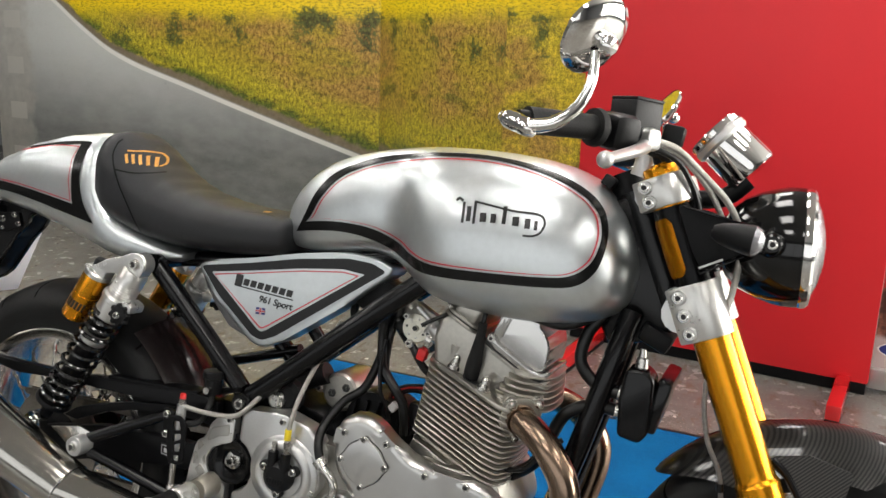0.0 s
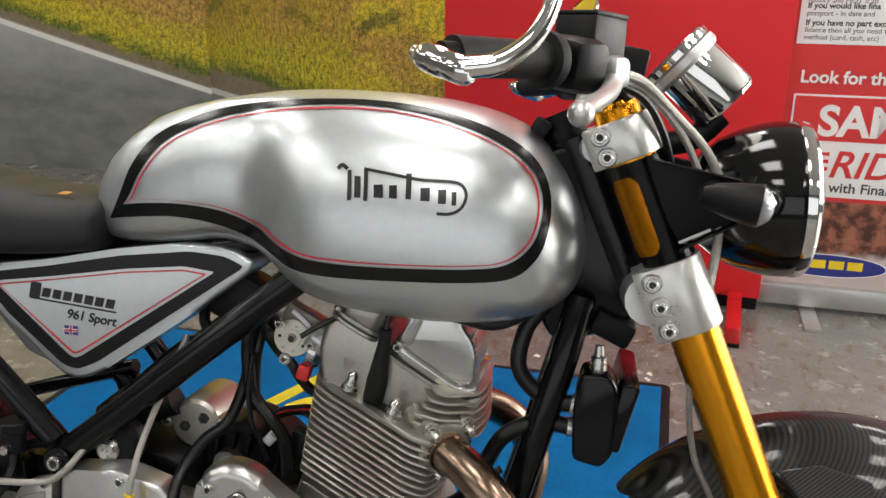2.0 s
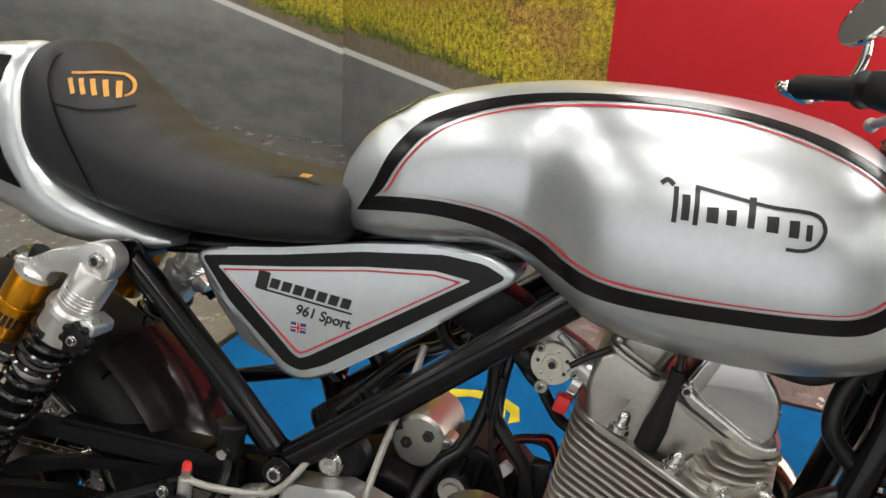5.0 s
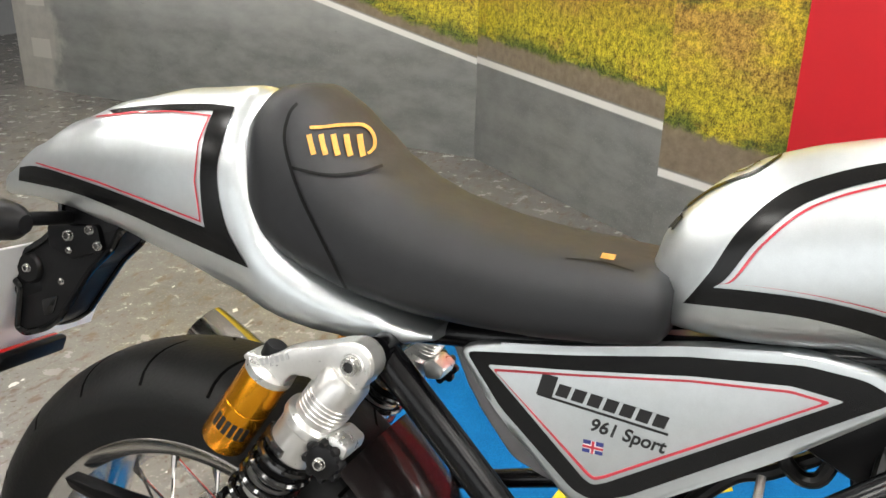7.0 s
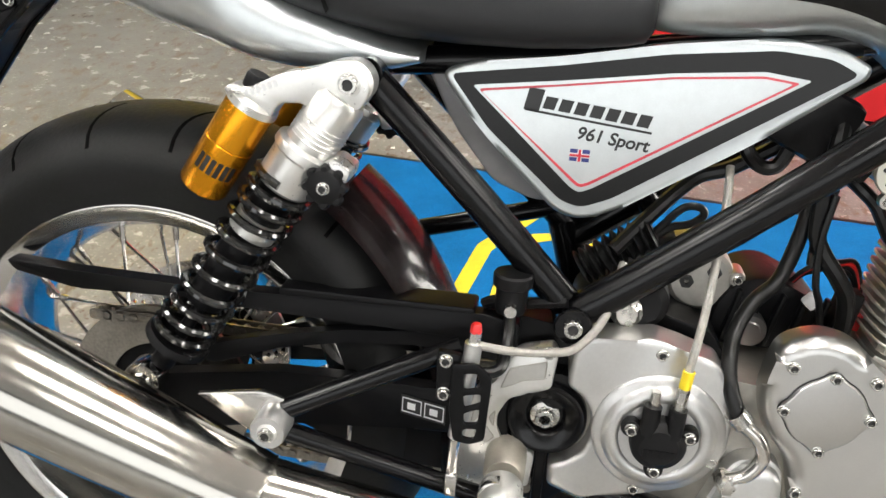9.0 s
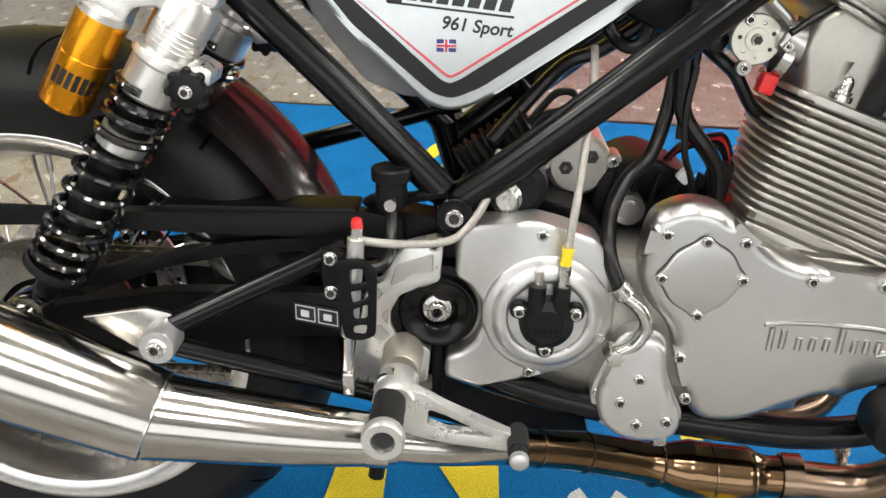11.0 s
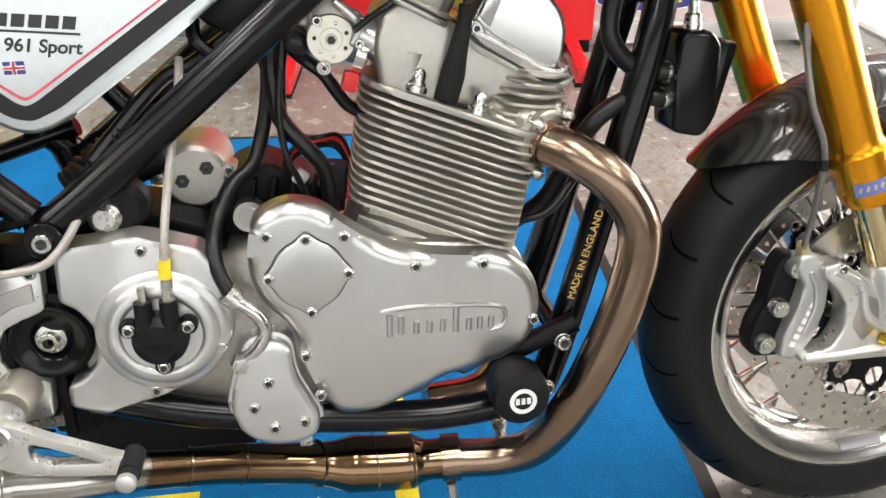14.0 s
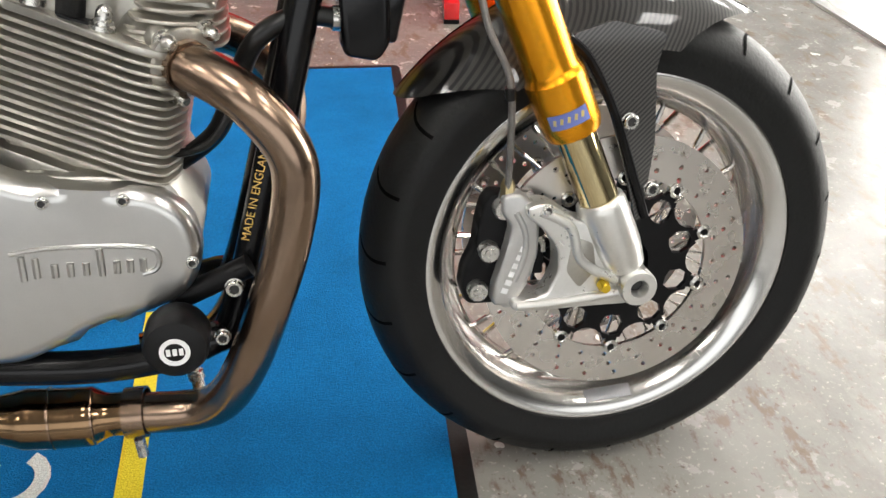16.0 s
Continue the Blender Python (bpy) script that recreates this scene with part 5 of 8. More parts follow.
# --- rear shocks ---
def shock(side):
    top, low = Vector((0.235, side * 0.118, 0.695)), Vector((0.040, side * 0.126, 0.382))
    m = along(top, low)
    ln = (low - top).length
    body = part("rear_shock", lathe([(0, 0.016), (0.021, 0.016), (0.0245, 0.022), (0.0245, 0.072), (0.0305, 0.075), (0.031, 0.078), (0.031, 0.083), (0.028, 0.086), (0.0275, 0.118), (0.025, 0.121), (0, 0.121)], m, 40), BRIGHTALU, bike, "silver rear shock body")
    for k in range(5):
        part("thread_ring", lathe([(0.0243, -0.001), (0.0252, 0), (0.0243, 0.001)], m @ Matrix.Translation((0, 0, 0.046 + 0.0048 * k)), 36, True), BRIGHTALU, body)
    flip = Matrix() if side < 0 else pose(0, 0, 0, 180)
    part("shock_eye", lathe([(0, 0.016), (0.0105, 0.016), (0.012, 0.0135), (0.018, 0.0135), (0.0205, 0.011), (0.0205, -0.012), (0, -0.012)], at_y(*top) @ flip, 34), BRIGHTALU, body)
    bolt(body, at_y(top.x, top.y + side * 0.016, top.z) @ flip, 0.0085)
    turns, sp = 11.0, []
    for k in range(int(turns * 16) + 1):
        a = 2 * math.pi * k / 16
        f_ = k / (turns * 16)
        h = 0.112 + (ln - 0.112 - 0.045) * (f_ - 0.035 * math.sin(2 * math.pi * f_))
        sp.append(m @ Vector((0.0290 * math.cos(a), 0.0290 * math.sin(a), h)))
    part("spring", tube(sp, 0.0043, 8, 1), mat("gloss_black_spring", (0.008, 0.008, 0.008), 0.13, 0, 0.6), body, "gloss black coil spring")
    part("damper_rod", lathe([(0.0, 0.12), (0.020, 0.12), (0.020, 0.27), (0.007, 0.275), (0.007, ln - 0.03), (0.012, ln - 0.03), (0.012, ln - 0.01), (0, ln - 0.01)], m, 24), SATINBLACK, body)
    part("spring_spacer", lathe([(0.0205, 0.158), (0.0235, 0.158), (0.0235, 0.178), (0.0205, 0.178)], m, 28, True), BRIGHTALU, body)
    part("spring_seat", lathe([(0.008, ln - 0.052), (0.032, ln - 0.050), (0.034, ln - 0.046), (0.034, ln - 0.042), (0.014, ln - 0.034), (0.008, ln - 0.034)], m, 30), SATINBLACK, body)
    part("lower_eye", lathe([(0, 0.014), (0.008, 0.014), (0.0095, 0.011), (0.0185, 0.011), (0.0195, 0.008), (0.0195, -0.012), (0, -0.012)], at_y(low.x - 0.009, low.y + side * 0.008, low.z - 0.006) @ flip, 30), CHROME, body)
    # piggyback reservoir
    ra, rb = Vector((0.141, side * 0.120, 0.664)), Vector((0.092, side * 0.120, 0.583))
    rm = along(ra, rb)
    rl = (rb - ra).length
    res = part("reservoir", lathe([(0, -0.004), (0.0232, -0.003), (0.024, 0.0), (0.024, rl * 0.42), (0.0236, rl * 0.425), (0.0236, rl * 0.435), (0.024, rl * 0.44), (0.024, rl - 0.003), (0.022, rl), (0, rl)], rm, 36), GOLD, body, "gold anodised reservoir")
    part("reservoir_cap", lathe([(0, -0.010), (0.020, -0.0095), (0.0245, -0.007), (0.0248, -0.0), (0.0, -0.0)], rm, 36), BRIGHTALU, body)
    BR = [(x + 0.004, z - 0.007) for x, z in ((0.115, 0.686), (0.120, 0.692), (0.138, 0.690), (0.168, 0.705), (0.199, 0.713), (0.219, 0.721), (0.235, 0.722), (0.248, 0.712), (0.250, 0.696), (0.242, 0.680), (0.222, 0.672), (0.198, 0.672), (0.189, 0.681), (0.168, 0.679), (0.161, 0.670), (0.157, 0.662))]
    y0 = side * 0.120
    part("reservoir_bridge", plate(rounded(BR, 0.006, 3), y0 - 0.013, y0 + 0.013, 0.004, segments=3), BRIGHTALU, body)
    for k in range(6):
        if side < 0:
            part("bridge_mark", box((0.0032, 0.0008, 0.006), pose(0.142 + 0.0052 * k, y0 - 0.0132, 0.6865 + 0.0022 * k - 0.008, 0, -20, 0)), MACHALU, body)
    part("adjuster_knob", lathe([(0, 0.014), (0.010, 0.014), (0.0115, 0.011), (0.0115, 0), (0, 0)], along((0.144, y0, 0.681), (0.150, y0, 0.695)), 14), PLASTIC, body)
    kn = part("preload_knob", lathe([(0, 0.012), (0.012, 0.012), (0.016, 0.010), (0.0175, 0.006), (0.0175, 0.0), (0, 0.0)], at_y(0.219, side * 0.142, 0.604) @ flip, 24), PLASTIC, body, "black preload knob")
    for k in range(8):
        kc = 2 * math.pi * k / 8
        part("knob_lobe", lathe([(0, 0.0105), (0.003, 0.0105), (0.0048, 0.008), (0.0048, 0.0), (0, 0.0)], at_y(0.219 + 0.0165 * math.cos(kc), side * 0.142, 0.604 + 0.0165 * math.sin(kc)) @ flip, 12), PLASTIC, kn)
    bolt(body, at_y(0.219, side * 0.154, 0.604) @ flip, 0.0055)
    part("preload_bracket", plate(rounded([(0.212, 0.622), (0.226, 0.630), (0.242, 0.620), (0.238, 0.607), (0.219, 0.604)], 0.004), y0 - 0.026, y0 + 0.010, 0.003), BRIGHTALU, body)
    # printed mark on the reservoir: plain bars
    if side < 0:
        for i in range(6):
            fv = rm.to_3x3().inverted() @ Vector((0.22, -0.97, -0.12))
            a = math.atan2(fv.y, fv.x) + math.radians((i - 2.5) * 16)
            o = part("reservoir_mark", box((0.0046, 0.0006, 0.016)), DECALBLACK, body)
            o.matrix_basis = rm @ pose(0, 0, 0, 0, 0, math.degrees(a) - 90) @ pose(0, 0.0241, rl * 0.66)
    return body


shock(-1)
shock(1)


# --- engine ---
engine = part("crankcase", plate(rounded([(0.455, 0.45), (0.56, 0.44), (0.64, 0.43), (0.72, 0.43), (0.80, 0.44), (0.92, 0.43), (0.945, 0.36), (0.90, 0.30), (0.76, 0.255), (0.62, 0.26), (0.47, 0.29)], 0.02), -0.085, 0.11, 0.006), CASTALU, bike, "cast aluminium engine crankcase")
TC = [(0.643, 0.460), (0.650, 0.487), (0.682, 0.502), (0.716, 0.495), (0.741, 0.472), (0.787, 0.442), (0.846, 0.432), (0.905, 0.428), (0.936, 0.400), (0.944, 0.360), (0.932, 0.325), (0.908, 0.304), (0.835, 0.288), (0.760, 0.252), (0.714, 0.255), (0.690, 0.318), (0.680, 0.362), (0.650, 0.394), (0.640, 0.425)]
timing = part("timing_cover", plate(rounded(TC, 0.022, 5), -0.112, -0.08, 0.016, segments=7), CASEALU, engine, "polished aluminium timing cover")
PC = []
for k in range(48):
    a = 2 * math.pi * k / 48
    PC.append((0.700 + (0.037 + 0.006 * max(0, math.cos(4 * a)) ** 2) * math.cos(a), 0.4245 + (0.037 + 0.006 * max(0, math.cos(4 * a)) ** 2) * math.sin(a)))
part("points_cover", plate(PC, -0.117, -0.105, 0.002, segments=3), CASEALU, timing, "scalloped round cap")
part("points_gasket", plate([(0.7 + (x - 0.7) * 1.035, 0.4245 + (z - 0.4245) * 1.035) for x, z in PC], -0.1130, -0.105, 0), SOCKET, timing)
for k in range(4):
    a = math.radians(90 * k)
    bolt(timing, at_y(0.700 + 0.0395 * math.cos(a), -0.117, 0.4245 + 0.0395 * math.sin(a)), 0.0052)
for x, z in ((0.808, 0.424), (0.878, 0.421), (0.932, 0.352), (0.662, 0.468), (0.738, 0.462), (0.690, 0.334), (0.702, 0.286)):
    bolt(timing, at_y(x, -0.1125, z), 0.0056)
# raised mark on the cover: plain strokes in relief
def relief(points, r):
    return part("relief_stroke", tube([(x, -0.1125, z) for x, z in points], r, 8, 4), CASEALU, timing)


relief([(0.770, 0.375), (0.800, 0.378), (0.850, 0.376), (0.893, 0.371), (0.902, 0.360), (0.898, 0.348), (0.885, 0.344)], 0.0026)
for x, z0, z1 in ((0.778, 0.347, 0.372), (0.790, 0.349, 0.370), (0.806, 0.348, 0.362), (0.820, 0.348, 0.362), (0.834, 0.348, 0.361), (0.848, 0.346, 0.374), (0.862, 0.347, 0.360), (0.874, 0.347, 0.360), (0.886, 0.347, 0.360)):
    relief([(x, z0), (x + 0.001, z1)], 0.0034)

# sprocket and clutch-slave cover
SC = [(0.4612, 0.4665), (0.4742, 0.4700), (0.512, 0.4725), (0.535, 0.476), (0.56, 0.470), (0.597, 0.458), (0.622, 0.420), (0.620, 0.36), (0.590, 0.318), (0.545, 0.304), (0.485, 0.284), (0.4495, 0.297), (0.4505, 0.321), (0.4671, 0.3275), (0.4815, 0.342), (0.4877, 0.3652), (0.4850, 0.3856), (0.4735, 0.4045), (0.4580, 0.4137)]
sprocket = part("sprocket_cover", plate(rounded(SC, 0.006, 3), -0.108, -0.07, 0.006, segments=4), MACHALU, engine, "satin aluminium sprocket cover")
part("cover_ring", lathe([(0.066, -0.004), (0.065, 0.001), (0.061, 0.004), (0.057, 0.0045), (0.055, 0.006), (0.051, 0.0095), (0.045, 0.011), (0.041, 0.010), (0.039, 0.008), (0.0, 0.008)], at_y(0.552, -0.108, 0.375), 64), MACHALU, sprocket)
slave = part("clutch_cylinder", lathe([(0.0, 0.022), (0.018, 0.022), (0.020, 0.020), (0.025, 0.018), (0.027, 0.015), (0.028, 0.0), (0, 0.0)], at_y(0.551, -0.112, 0.374), 40), PLASTIC, sprocket, "black clutch slave cylinder")
for dx in (-0.012, 0.012):
    part("hose_port", tube([(0.551 + dx, -0.126, 0.385), (0.552 + dx, -0.126, 0.416)], 0.0088, 14), PLASTIC, slave)
part("bleed_nipple", tube([(0.541, -0.126, 0.414), (0.541, -0.126, 0.432)], 0.0048, 8), STEEL, slave)
part("banjo", tube([(0.564, -0.126, 0.410), (0.565, -0.126, 0.438)], 0.0062, 6), BOLT, slave)
for i in range(6):
    o = part("raised_mark", box((0.0038, 0.0009, 0.008), pose(0.538 + i * 0.0052, -0.1343, 0.368)), SATINBLACK, slave)
for x, z in ((0.523, 0.387), (0.579, 0.386), (0.551, 0.344)):
    part("slave_lug", lathe([(0, 0.008), (0.0085, 0.008), (0.0095, 0.006), (0.0095, -0.006), (0, -0.006)], at_y(x, -0.118, z), 18), PLASTIC, slave)
    bolt(slave, at_y(x, -0.126, z), 0.0056)
for x, z in ((0.543, 0.462), (0.537, 0.309), (0.607, 0.352)):
    bolt(sprocket, at_y(x, -0.108, z), 0.0055)

# swingarm pivot and footrest plate
part("pivot_cover", lathe([(0.0, -0.010), (0.017, -0.010), (0.019, -0.006), (0.023, -0.003), (0.030, -0.001), (0.0355, 0.002), (0.0385, 0.002), (0.0408, -0.001), (0.0415, -0.006), (0.0415, -0.04), (0, -0.04)], at_y(0.4415, -0.100, 0.370), 56), FRAMEBLACK, bike, "round black pivot cover")
part("pivot_nut", lathe([(0.0055, 0.004), (0.0088, 0.004), (0.0100, 0.003), (0.0100, -0.005), (0.0150, -0.006), (0.0150, -0.012), (0.0055, -0.012)], at_y(0.4405, -0.100, 0.3705), 24, True), BOLT, bike)
part("pivot_strap", box((0.011, 0.01, 0.09), pose(0.4415, -0.088, 0.300), 0.002), SATINBLACK, bike)
PL = [(0.4101, 0.4445), (0.4405, 0.4525), (0.4462, 0.4443), (0.4432, 0.407), (0.4376, 0.4032), (0.4207, 0.3977), (0.402, 0.3882), (0.3926, 0.3693), (0.3929, 0.354), (0.4005, 0.3393), (0.415, 0.3326), (0.4298, 0.3301), (0.4345, 0.3242), (0.4316, 0.288), (0.375, 0.280), (0.352, 0.288), (0.3528, 0.310), (0.3585, 0.3473), (0.366, 0.385), (0.372, 0.397), (0.3856, 0.4045), (0.3972, 0.4325)]
peg_plate = part("footrest_plate", plate(rounded(PL, 0.004, 3), -0.103, -0.085, 0.002), BRIGHTALU, bike, "machined aluminium footrest plate")
# darker alloy on flat plates stands in for the shade in the pockets
SHADEALU = mat("recess_alu", (0.52, 0.515, 0.49), 0.4, 0.8, 0, 200, 0.08)
for pts in ([(0.4000, 0.4235), (0.4360, 0.4360), (0.4352, 0.4165), (0.4143, 0.4120), (0.4030, 0.4050), (0.3930, 0.4005)], [(0.3740, 0.3935), (0.3805, 0.3970), (0.3840, 0.3890), (0.3745, 0.3790)],
            [(0.3840, 0.3650), (0.3900, 0.3735), (0.3895, 0.3555)], [(0.3700, 0.3444), (0.3815, 0.3550), (0.3915, 0.3430), (0.3831, 0.3345)], [(0.3690, 0.3770), (0.3745, 0.3670), (0.3660, 0.3530)]):
    rim_ = rounded(pts, 0.002, 2)
    part("plate_recess", plate(rim_, -0.1033, -0.1026, 0), SHADEALU, peg_plate)
    part("recess_edge", tube([(x, -0.1032, z) for x, z in rim_ + rim_[:1]], 0.0007, 6, 1), CASTALU, peg_plate)
bolt(peg_plate, at_y(0.437, -0.103, 0.446), 0.006)
part("peg_boss", lathe([(0, 0.03), (0.018, 0.03), (0.0205, 0.027), (0.0215, 0.0), (0, 0.0)], at_y(0.406, -0.100, 0.324) @ Matrix.Diagonal((1, 1, 1.5, 1)), 32), mat("boss_alu", (0.5, 0.47, 0.4), 0.4, 0.7, 0, 200, 0.1), peg_plate)
PED = [(0.396, 0.325), (0.412, 0.335), (0.43, 0.330), (0.455, 0.315), (0.515, 0.287), (0.528, 0.283), (0.530, 0.272), (0.515, 0.268), (0.455, 0.275), (0.42, 0.283), (0.400, 0.296)]
pedal = part("brake_pedal", plate(rounded([(x, z + 0.008) for x, z in PED], 0.006, 3), -0.204, -0.191, 0.003, [rounded([(0.438, 0.320), (0.455, 0.314), (0.500, 0.291), (0.455, 0.295), (0.437, 0.303)], 0.004, 3)]), BRIGHTALU, bike, "slotted aluminium brake pedal")
part("pedal_boss", lathe([(0, 0.016), (0.019, 0.016), (0.021, 0.013), (0.021, -0.02), (0, -0.02)], at_y(0.406, -0.188, 0.325) @ Matrix.Diagonal((1, 1, 1.2, 1)), 30), BRIGHTALU, pedal)
part("pedal_toe", lathe([(0, 0.045), (0.008, 0.045), (0.009, 0.042), (0.009, 0.034), (0.0105, 0.034), (0.0105, 0.0), (0, 0.0)], at_y(0.524, -0.186, 0.287), 20), GRIPRUB, pedal)
part("toe_cap", lathe([(0, 0.052), (0.006, 0.052), (0.009, 0.050), (0.009, 0.044), (0, 0.044)], at_y(0.524, -0.186, 0.287), 20), MACHALU, pedal)
peg = part("footrest", lathe([(0.0, 0.0), (0.016, 0.0), (0.018, 0.004), (0.018, 0.016), (0.014, 0.018), (0, 0.018)], at_y(0.402, -0.170, 0.328), 24), STEEL, bike, "rubber-covered footrest with an aluminium end")
part("peg_rubber", lathe([(0, 0.016), (0.0145, 0.016), (0.0155, 0.020), (0.0150, 0.03), (0.0158, 0.032), (0.0150, 0.045), (0.0158, 0.047), (0.0150, 0.060), (0.0158, 0.062), (0.0155, 0.088), (0, 0.088)], at_y(0.402, -0.170, 0.328), 26), GRIPRUB, peg)
part("peg_end", lathe([(0.010, 0.088), (0.0185, 0.088), (0.0195, 0.091), (0.0195, 0.098), (0.018, 0.101), (0.011, 0.101), (0.010, 0.094), (0, 0.094)], at_y(0.402, -0.170, 0.328), 32), BRIGHTALU, peg)
# dark disc in place of the shade inside the hollow end
part("peg_bore", lathe([(0, 0.0955), (0.0095, 0.0955), (0.0095, 0.093), (0, 0.093)], at_y(0.402, -0.170, 0.328), 20), SOCKET, peg)

# rear brake master cylinder, guard and reservoir
HG = rounded([(0.348, 0.450), (0.372, 0.452), (0.386, 0.440), (0.384, 0.372), (0.370, 0.366), (0.354, 0.368), (0.348, 0.400)], 0.004, 2)
guard = part("heel_guard", plate(HG, -0.160, -0.156, 0.001, [rounded([(0.359, 0.441), (0.372, 0.443), (0.376, 0.428), (0.360, 0.424)], 0.003, 2), rounded([(0.360, 0.418), (0.377, 0.422), (0.377, 0.412), (0.362, 0.405)], 0.003, 2), rounded([(0.362, 0.399), (0.377, 0.406), (0.376, 0.390), (0.363, 0.388)], 0.003, 2), rounded([(0.363, 0.382), (0.376, 0.384), (0.374, 0.372), (0.362, 0.373)], 0.003, 2)]), SATINBLACK, bike, "black slotted heel guard")
for z in (0.449, 0.414):
    bolt(guard, at_y(0.341, -0.152, z), 0.006)
part("guard_bracket", plate(rounded([(0.332, 0.458), (0.355, 0.455), (0.352, 0.404), (0.334, 0.404)], 0.003), -0.152, -0.144, 0.001), SATINBLACK, guard)
master = part("rear_master_cylinder", tube([(0.365, -0.146, 0.468), (0.364, -0.146, 0.452), (0.362, -0.146, 0.43), (0.358, -0.146, 0.385), (0.356, -0.146, 0.365)], 0.0085, 14), MACHALU, bike, "slim rear brake master cylinder")
part("bleed_bolt", tube([(0.365, -0.146, 0.466), (0.366, -0.146, 0.480)], 0.006, 6), BOLT, master)
part("bleed_cap", lathe([(0, 0.009), (0.004, 0.009), (0.0052, 0.007), (0.0058, 0.0), (0, 0)], Matrix.Translation((0.366, -0.146, 0.479)), 14), REDCAP, master, "red rubber cap")
part("push_rod", tube([(0.356, -0.146, 0.368), (0.354, -0.146, 0.33), (0.355, -0.146, 0.31)], 0.0055, 10), STEEL, master)
part("clevis", box((0.012, 0.016, 0.026), pose(0.355, -0.146, 0.312), 0.002), STEEL, master)
fluid = part("brake_fluid_reservoir", lathe([(0, -0.022), (0.014, -0.022), (0.0155, -0.018), (0.0155, 0.004), (0.019, 0.006), (0.0195, 0.010), (0.0195, 0.017), (0.018, 0.019), (0, 0.019)], Matrix.Translation((0.394, -0.10, 0.506)), 24), PLASTIC, bike, "small black brake fluid pot")
part("pot_clamp", lathe([(0, 0.006), (0.006, 0.006), (0.006, -0.004), (0, -0.004)], at_y(0.395, -0.118, 0.493), 14), BOLT, fluid)
part("fluid_hose", tube([(0.394, -0.10, 0.486), (0.395, -0.11, 0.462), (0.392, -0.135, 0.440), (0.376, -0.144, 0.436)], 0.006, 10), RUBHOSE, fluid)
part("bracket_strut", tube([(0.394, -0.09, 0.495), (0.37, -0.08, 0.48), (0.448, -0.098, 0.50)], 0.006, 8), SATINBLACK, fluid)
part("brake_hose", tube([(0.368, -0.146, 0.466), (0.40, -0.138, 0.460), (0.44, -0.122, 0.456), (0.464, -0.116, 0.464), (0.486, -0.098, 0.492), (0.499, -0.055, 0.530)], 0.0043, 10), HOSE, bike, "braided rear brake hose")
part("clutch_hose", tube([(0.565, -0.128, 0.436), (0.566, -0.128, 0.455), (0.572, -0.118, 0.50), (0.580, -0.088, 0.55), (0.588, -0.045, 0.60), (0.590, -0.02, 0.63)], 0.0042, 10), HOSE, bike, "braided clutch hose")
part("hose_sleeve", tube([(0.565, -0.128, 0.440), (0.5665, -0.128, 0.458)], 0.0058, 12), YELLOW, bike, "yellow hose sleeve")

# starter, breather hose and oil pump cover
starter = part("starter_motor", lathe([(0, 0.004), (0.030, 0.004), (0.0345, 0.0), (0.036, -0.008), (0.036, -0.09), (0, -0.09)], at_y(0.587, 0.010, 0.499), 44), CASTALU, bike, "grey round starter motor")
for x, z in ((0.545, 0.508), (0.621, 0.512)):
    part("starter_lug", lathe([(0, 0.006), (0.008, 0.006), (0.009, 0.0), (0.009, -0.02), (0, -0.02)], at_y(x + 0.003, 0.010, z - 0.007), 16), CASTALU, starter)
    bolt(starter, at_y(x + 0.003, 0.004, z - 0.007), 0.005)
for x, z in ((0.570, 0.503), (0.597, 0.516)):
    # dark hexagons give the starter's pockets their shade
    part("starter_recess", lathe([(0.0, 0.0005), (0.003, 0.0005), (0.003, 0.003), (0.0075, 0.003), (0.0085, -0.002), (0, -0.002)], at_y(x + 0.003, 0.0065, z - 0.007), 6), SOCKET, starter)
part("breather_hose", tube([(0.676, 0.0, 0.64), (0.674, -0.012, 0.60), (0.667, -0.022, 0.562), (0.653, -0.036, 0.524), (0.630, -0.052, 0.505), (0.614, -0.070, 0.479), (0.609, -0.092, 0.457), (0.612, -0.106, 0.434), (0.623, -0.113, 0.409), (0.628, -0.114, 0.402)], 0.0078, 14), RUBHOSE, bike)
part("hose_clip", lathe([(0.010, 0.008), (0.0115, 0.008), (0.0115, -0.006), (0.010, -0.006)], along((0.622, -0.114, 0.409), (0.634, -0.114, 0.396)), 16), BOLT, bike)
part("oil_pipe", tube([(0.628, -0.114, 0.402), (0.645, -0.116, 0.388), (0.652, -0.116, 0.368), (0.642, -0.116, 0.348), (0.624, -0.112, 0.335)], 0.0075, 12), STEEL, bike)
part("oil_union", lathe([(0, 0.012), (0.009, 0.010), (0.011, 0.004), (0.011, -0.012), (0, -0.012)], at_y(0.624, -0.112, 0.333), 6), BOLT, bike)
SU = [(0.632, 0.352), (0.662, 0.358), (0.676, 0.346), (0.678, 0.312), (0.700, 0.264), (0.697, 0.244), (0.680, 0.234), (0.645, 0.234), (0.618, 0.250), (0.607, 0.285), (0.620, 0.322)]
sump = part("oil_pump_cover", plate(rounded(SU, 0.014, 4), -0.122, -0.085, 0.008, segments=4), MACHALU, engine, "satin aluminium oil pump cover")
part("cover_flange", plate(rounded([(x * 1.0 + (x - 0.655) * 0.10, z + (z - 0.295) * 0.08) for x, z in SU], 0.014, 3), -0.105, -0.085, 0.002), MACHALU, sump)
for x, z in ((0.650, 0.312), (0.633, 0.284), (0.652, 0.258), (0.683, 0.262), (0.612, 0.284)):
    bolt(sump, at_y(x, -0.122 if x > 0.62 else -0.106, z), 0.0056)
part("drain_plug", box((0.014, 0.016, 0.016), pose(0.682, -0.105, 0.232), 0.002), BOLT, sump)

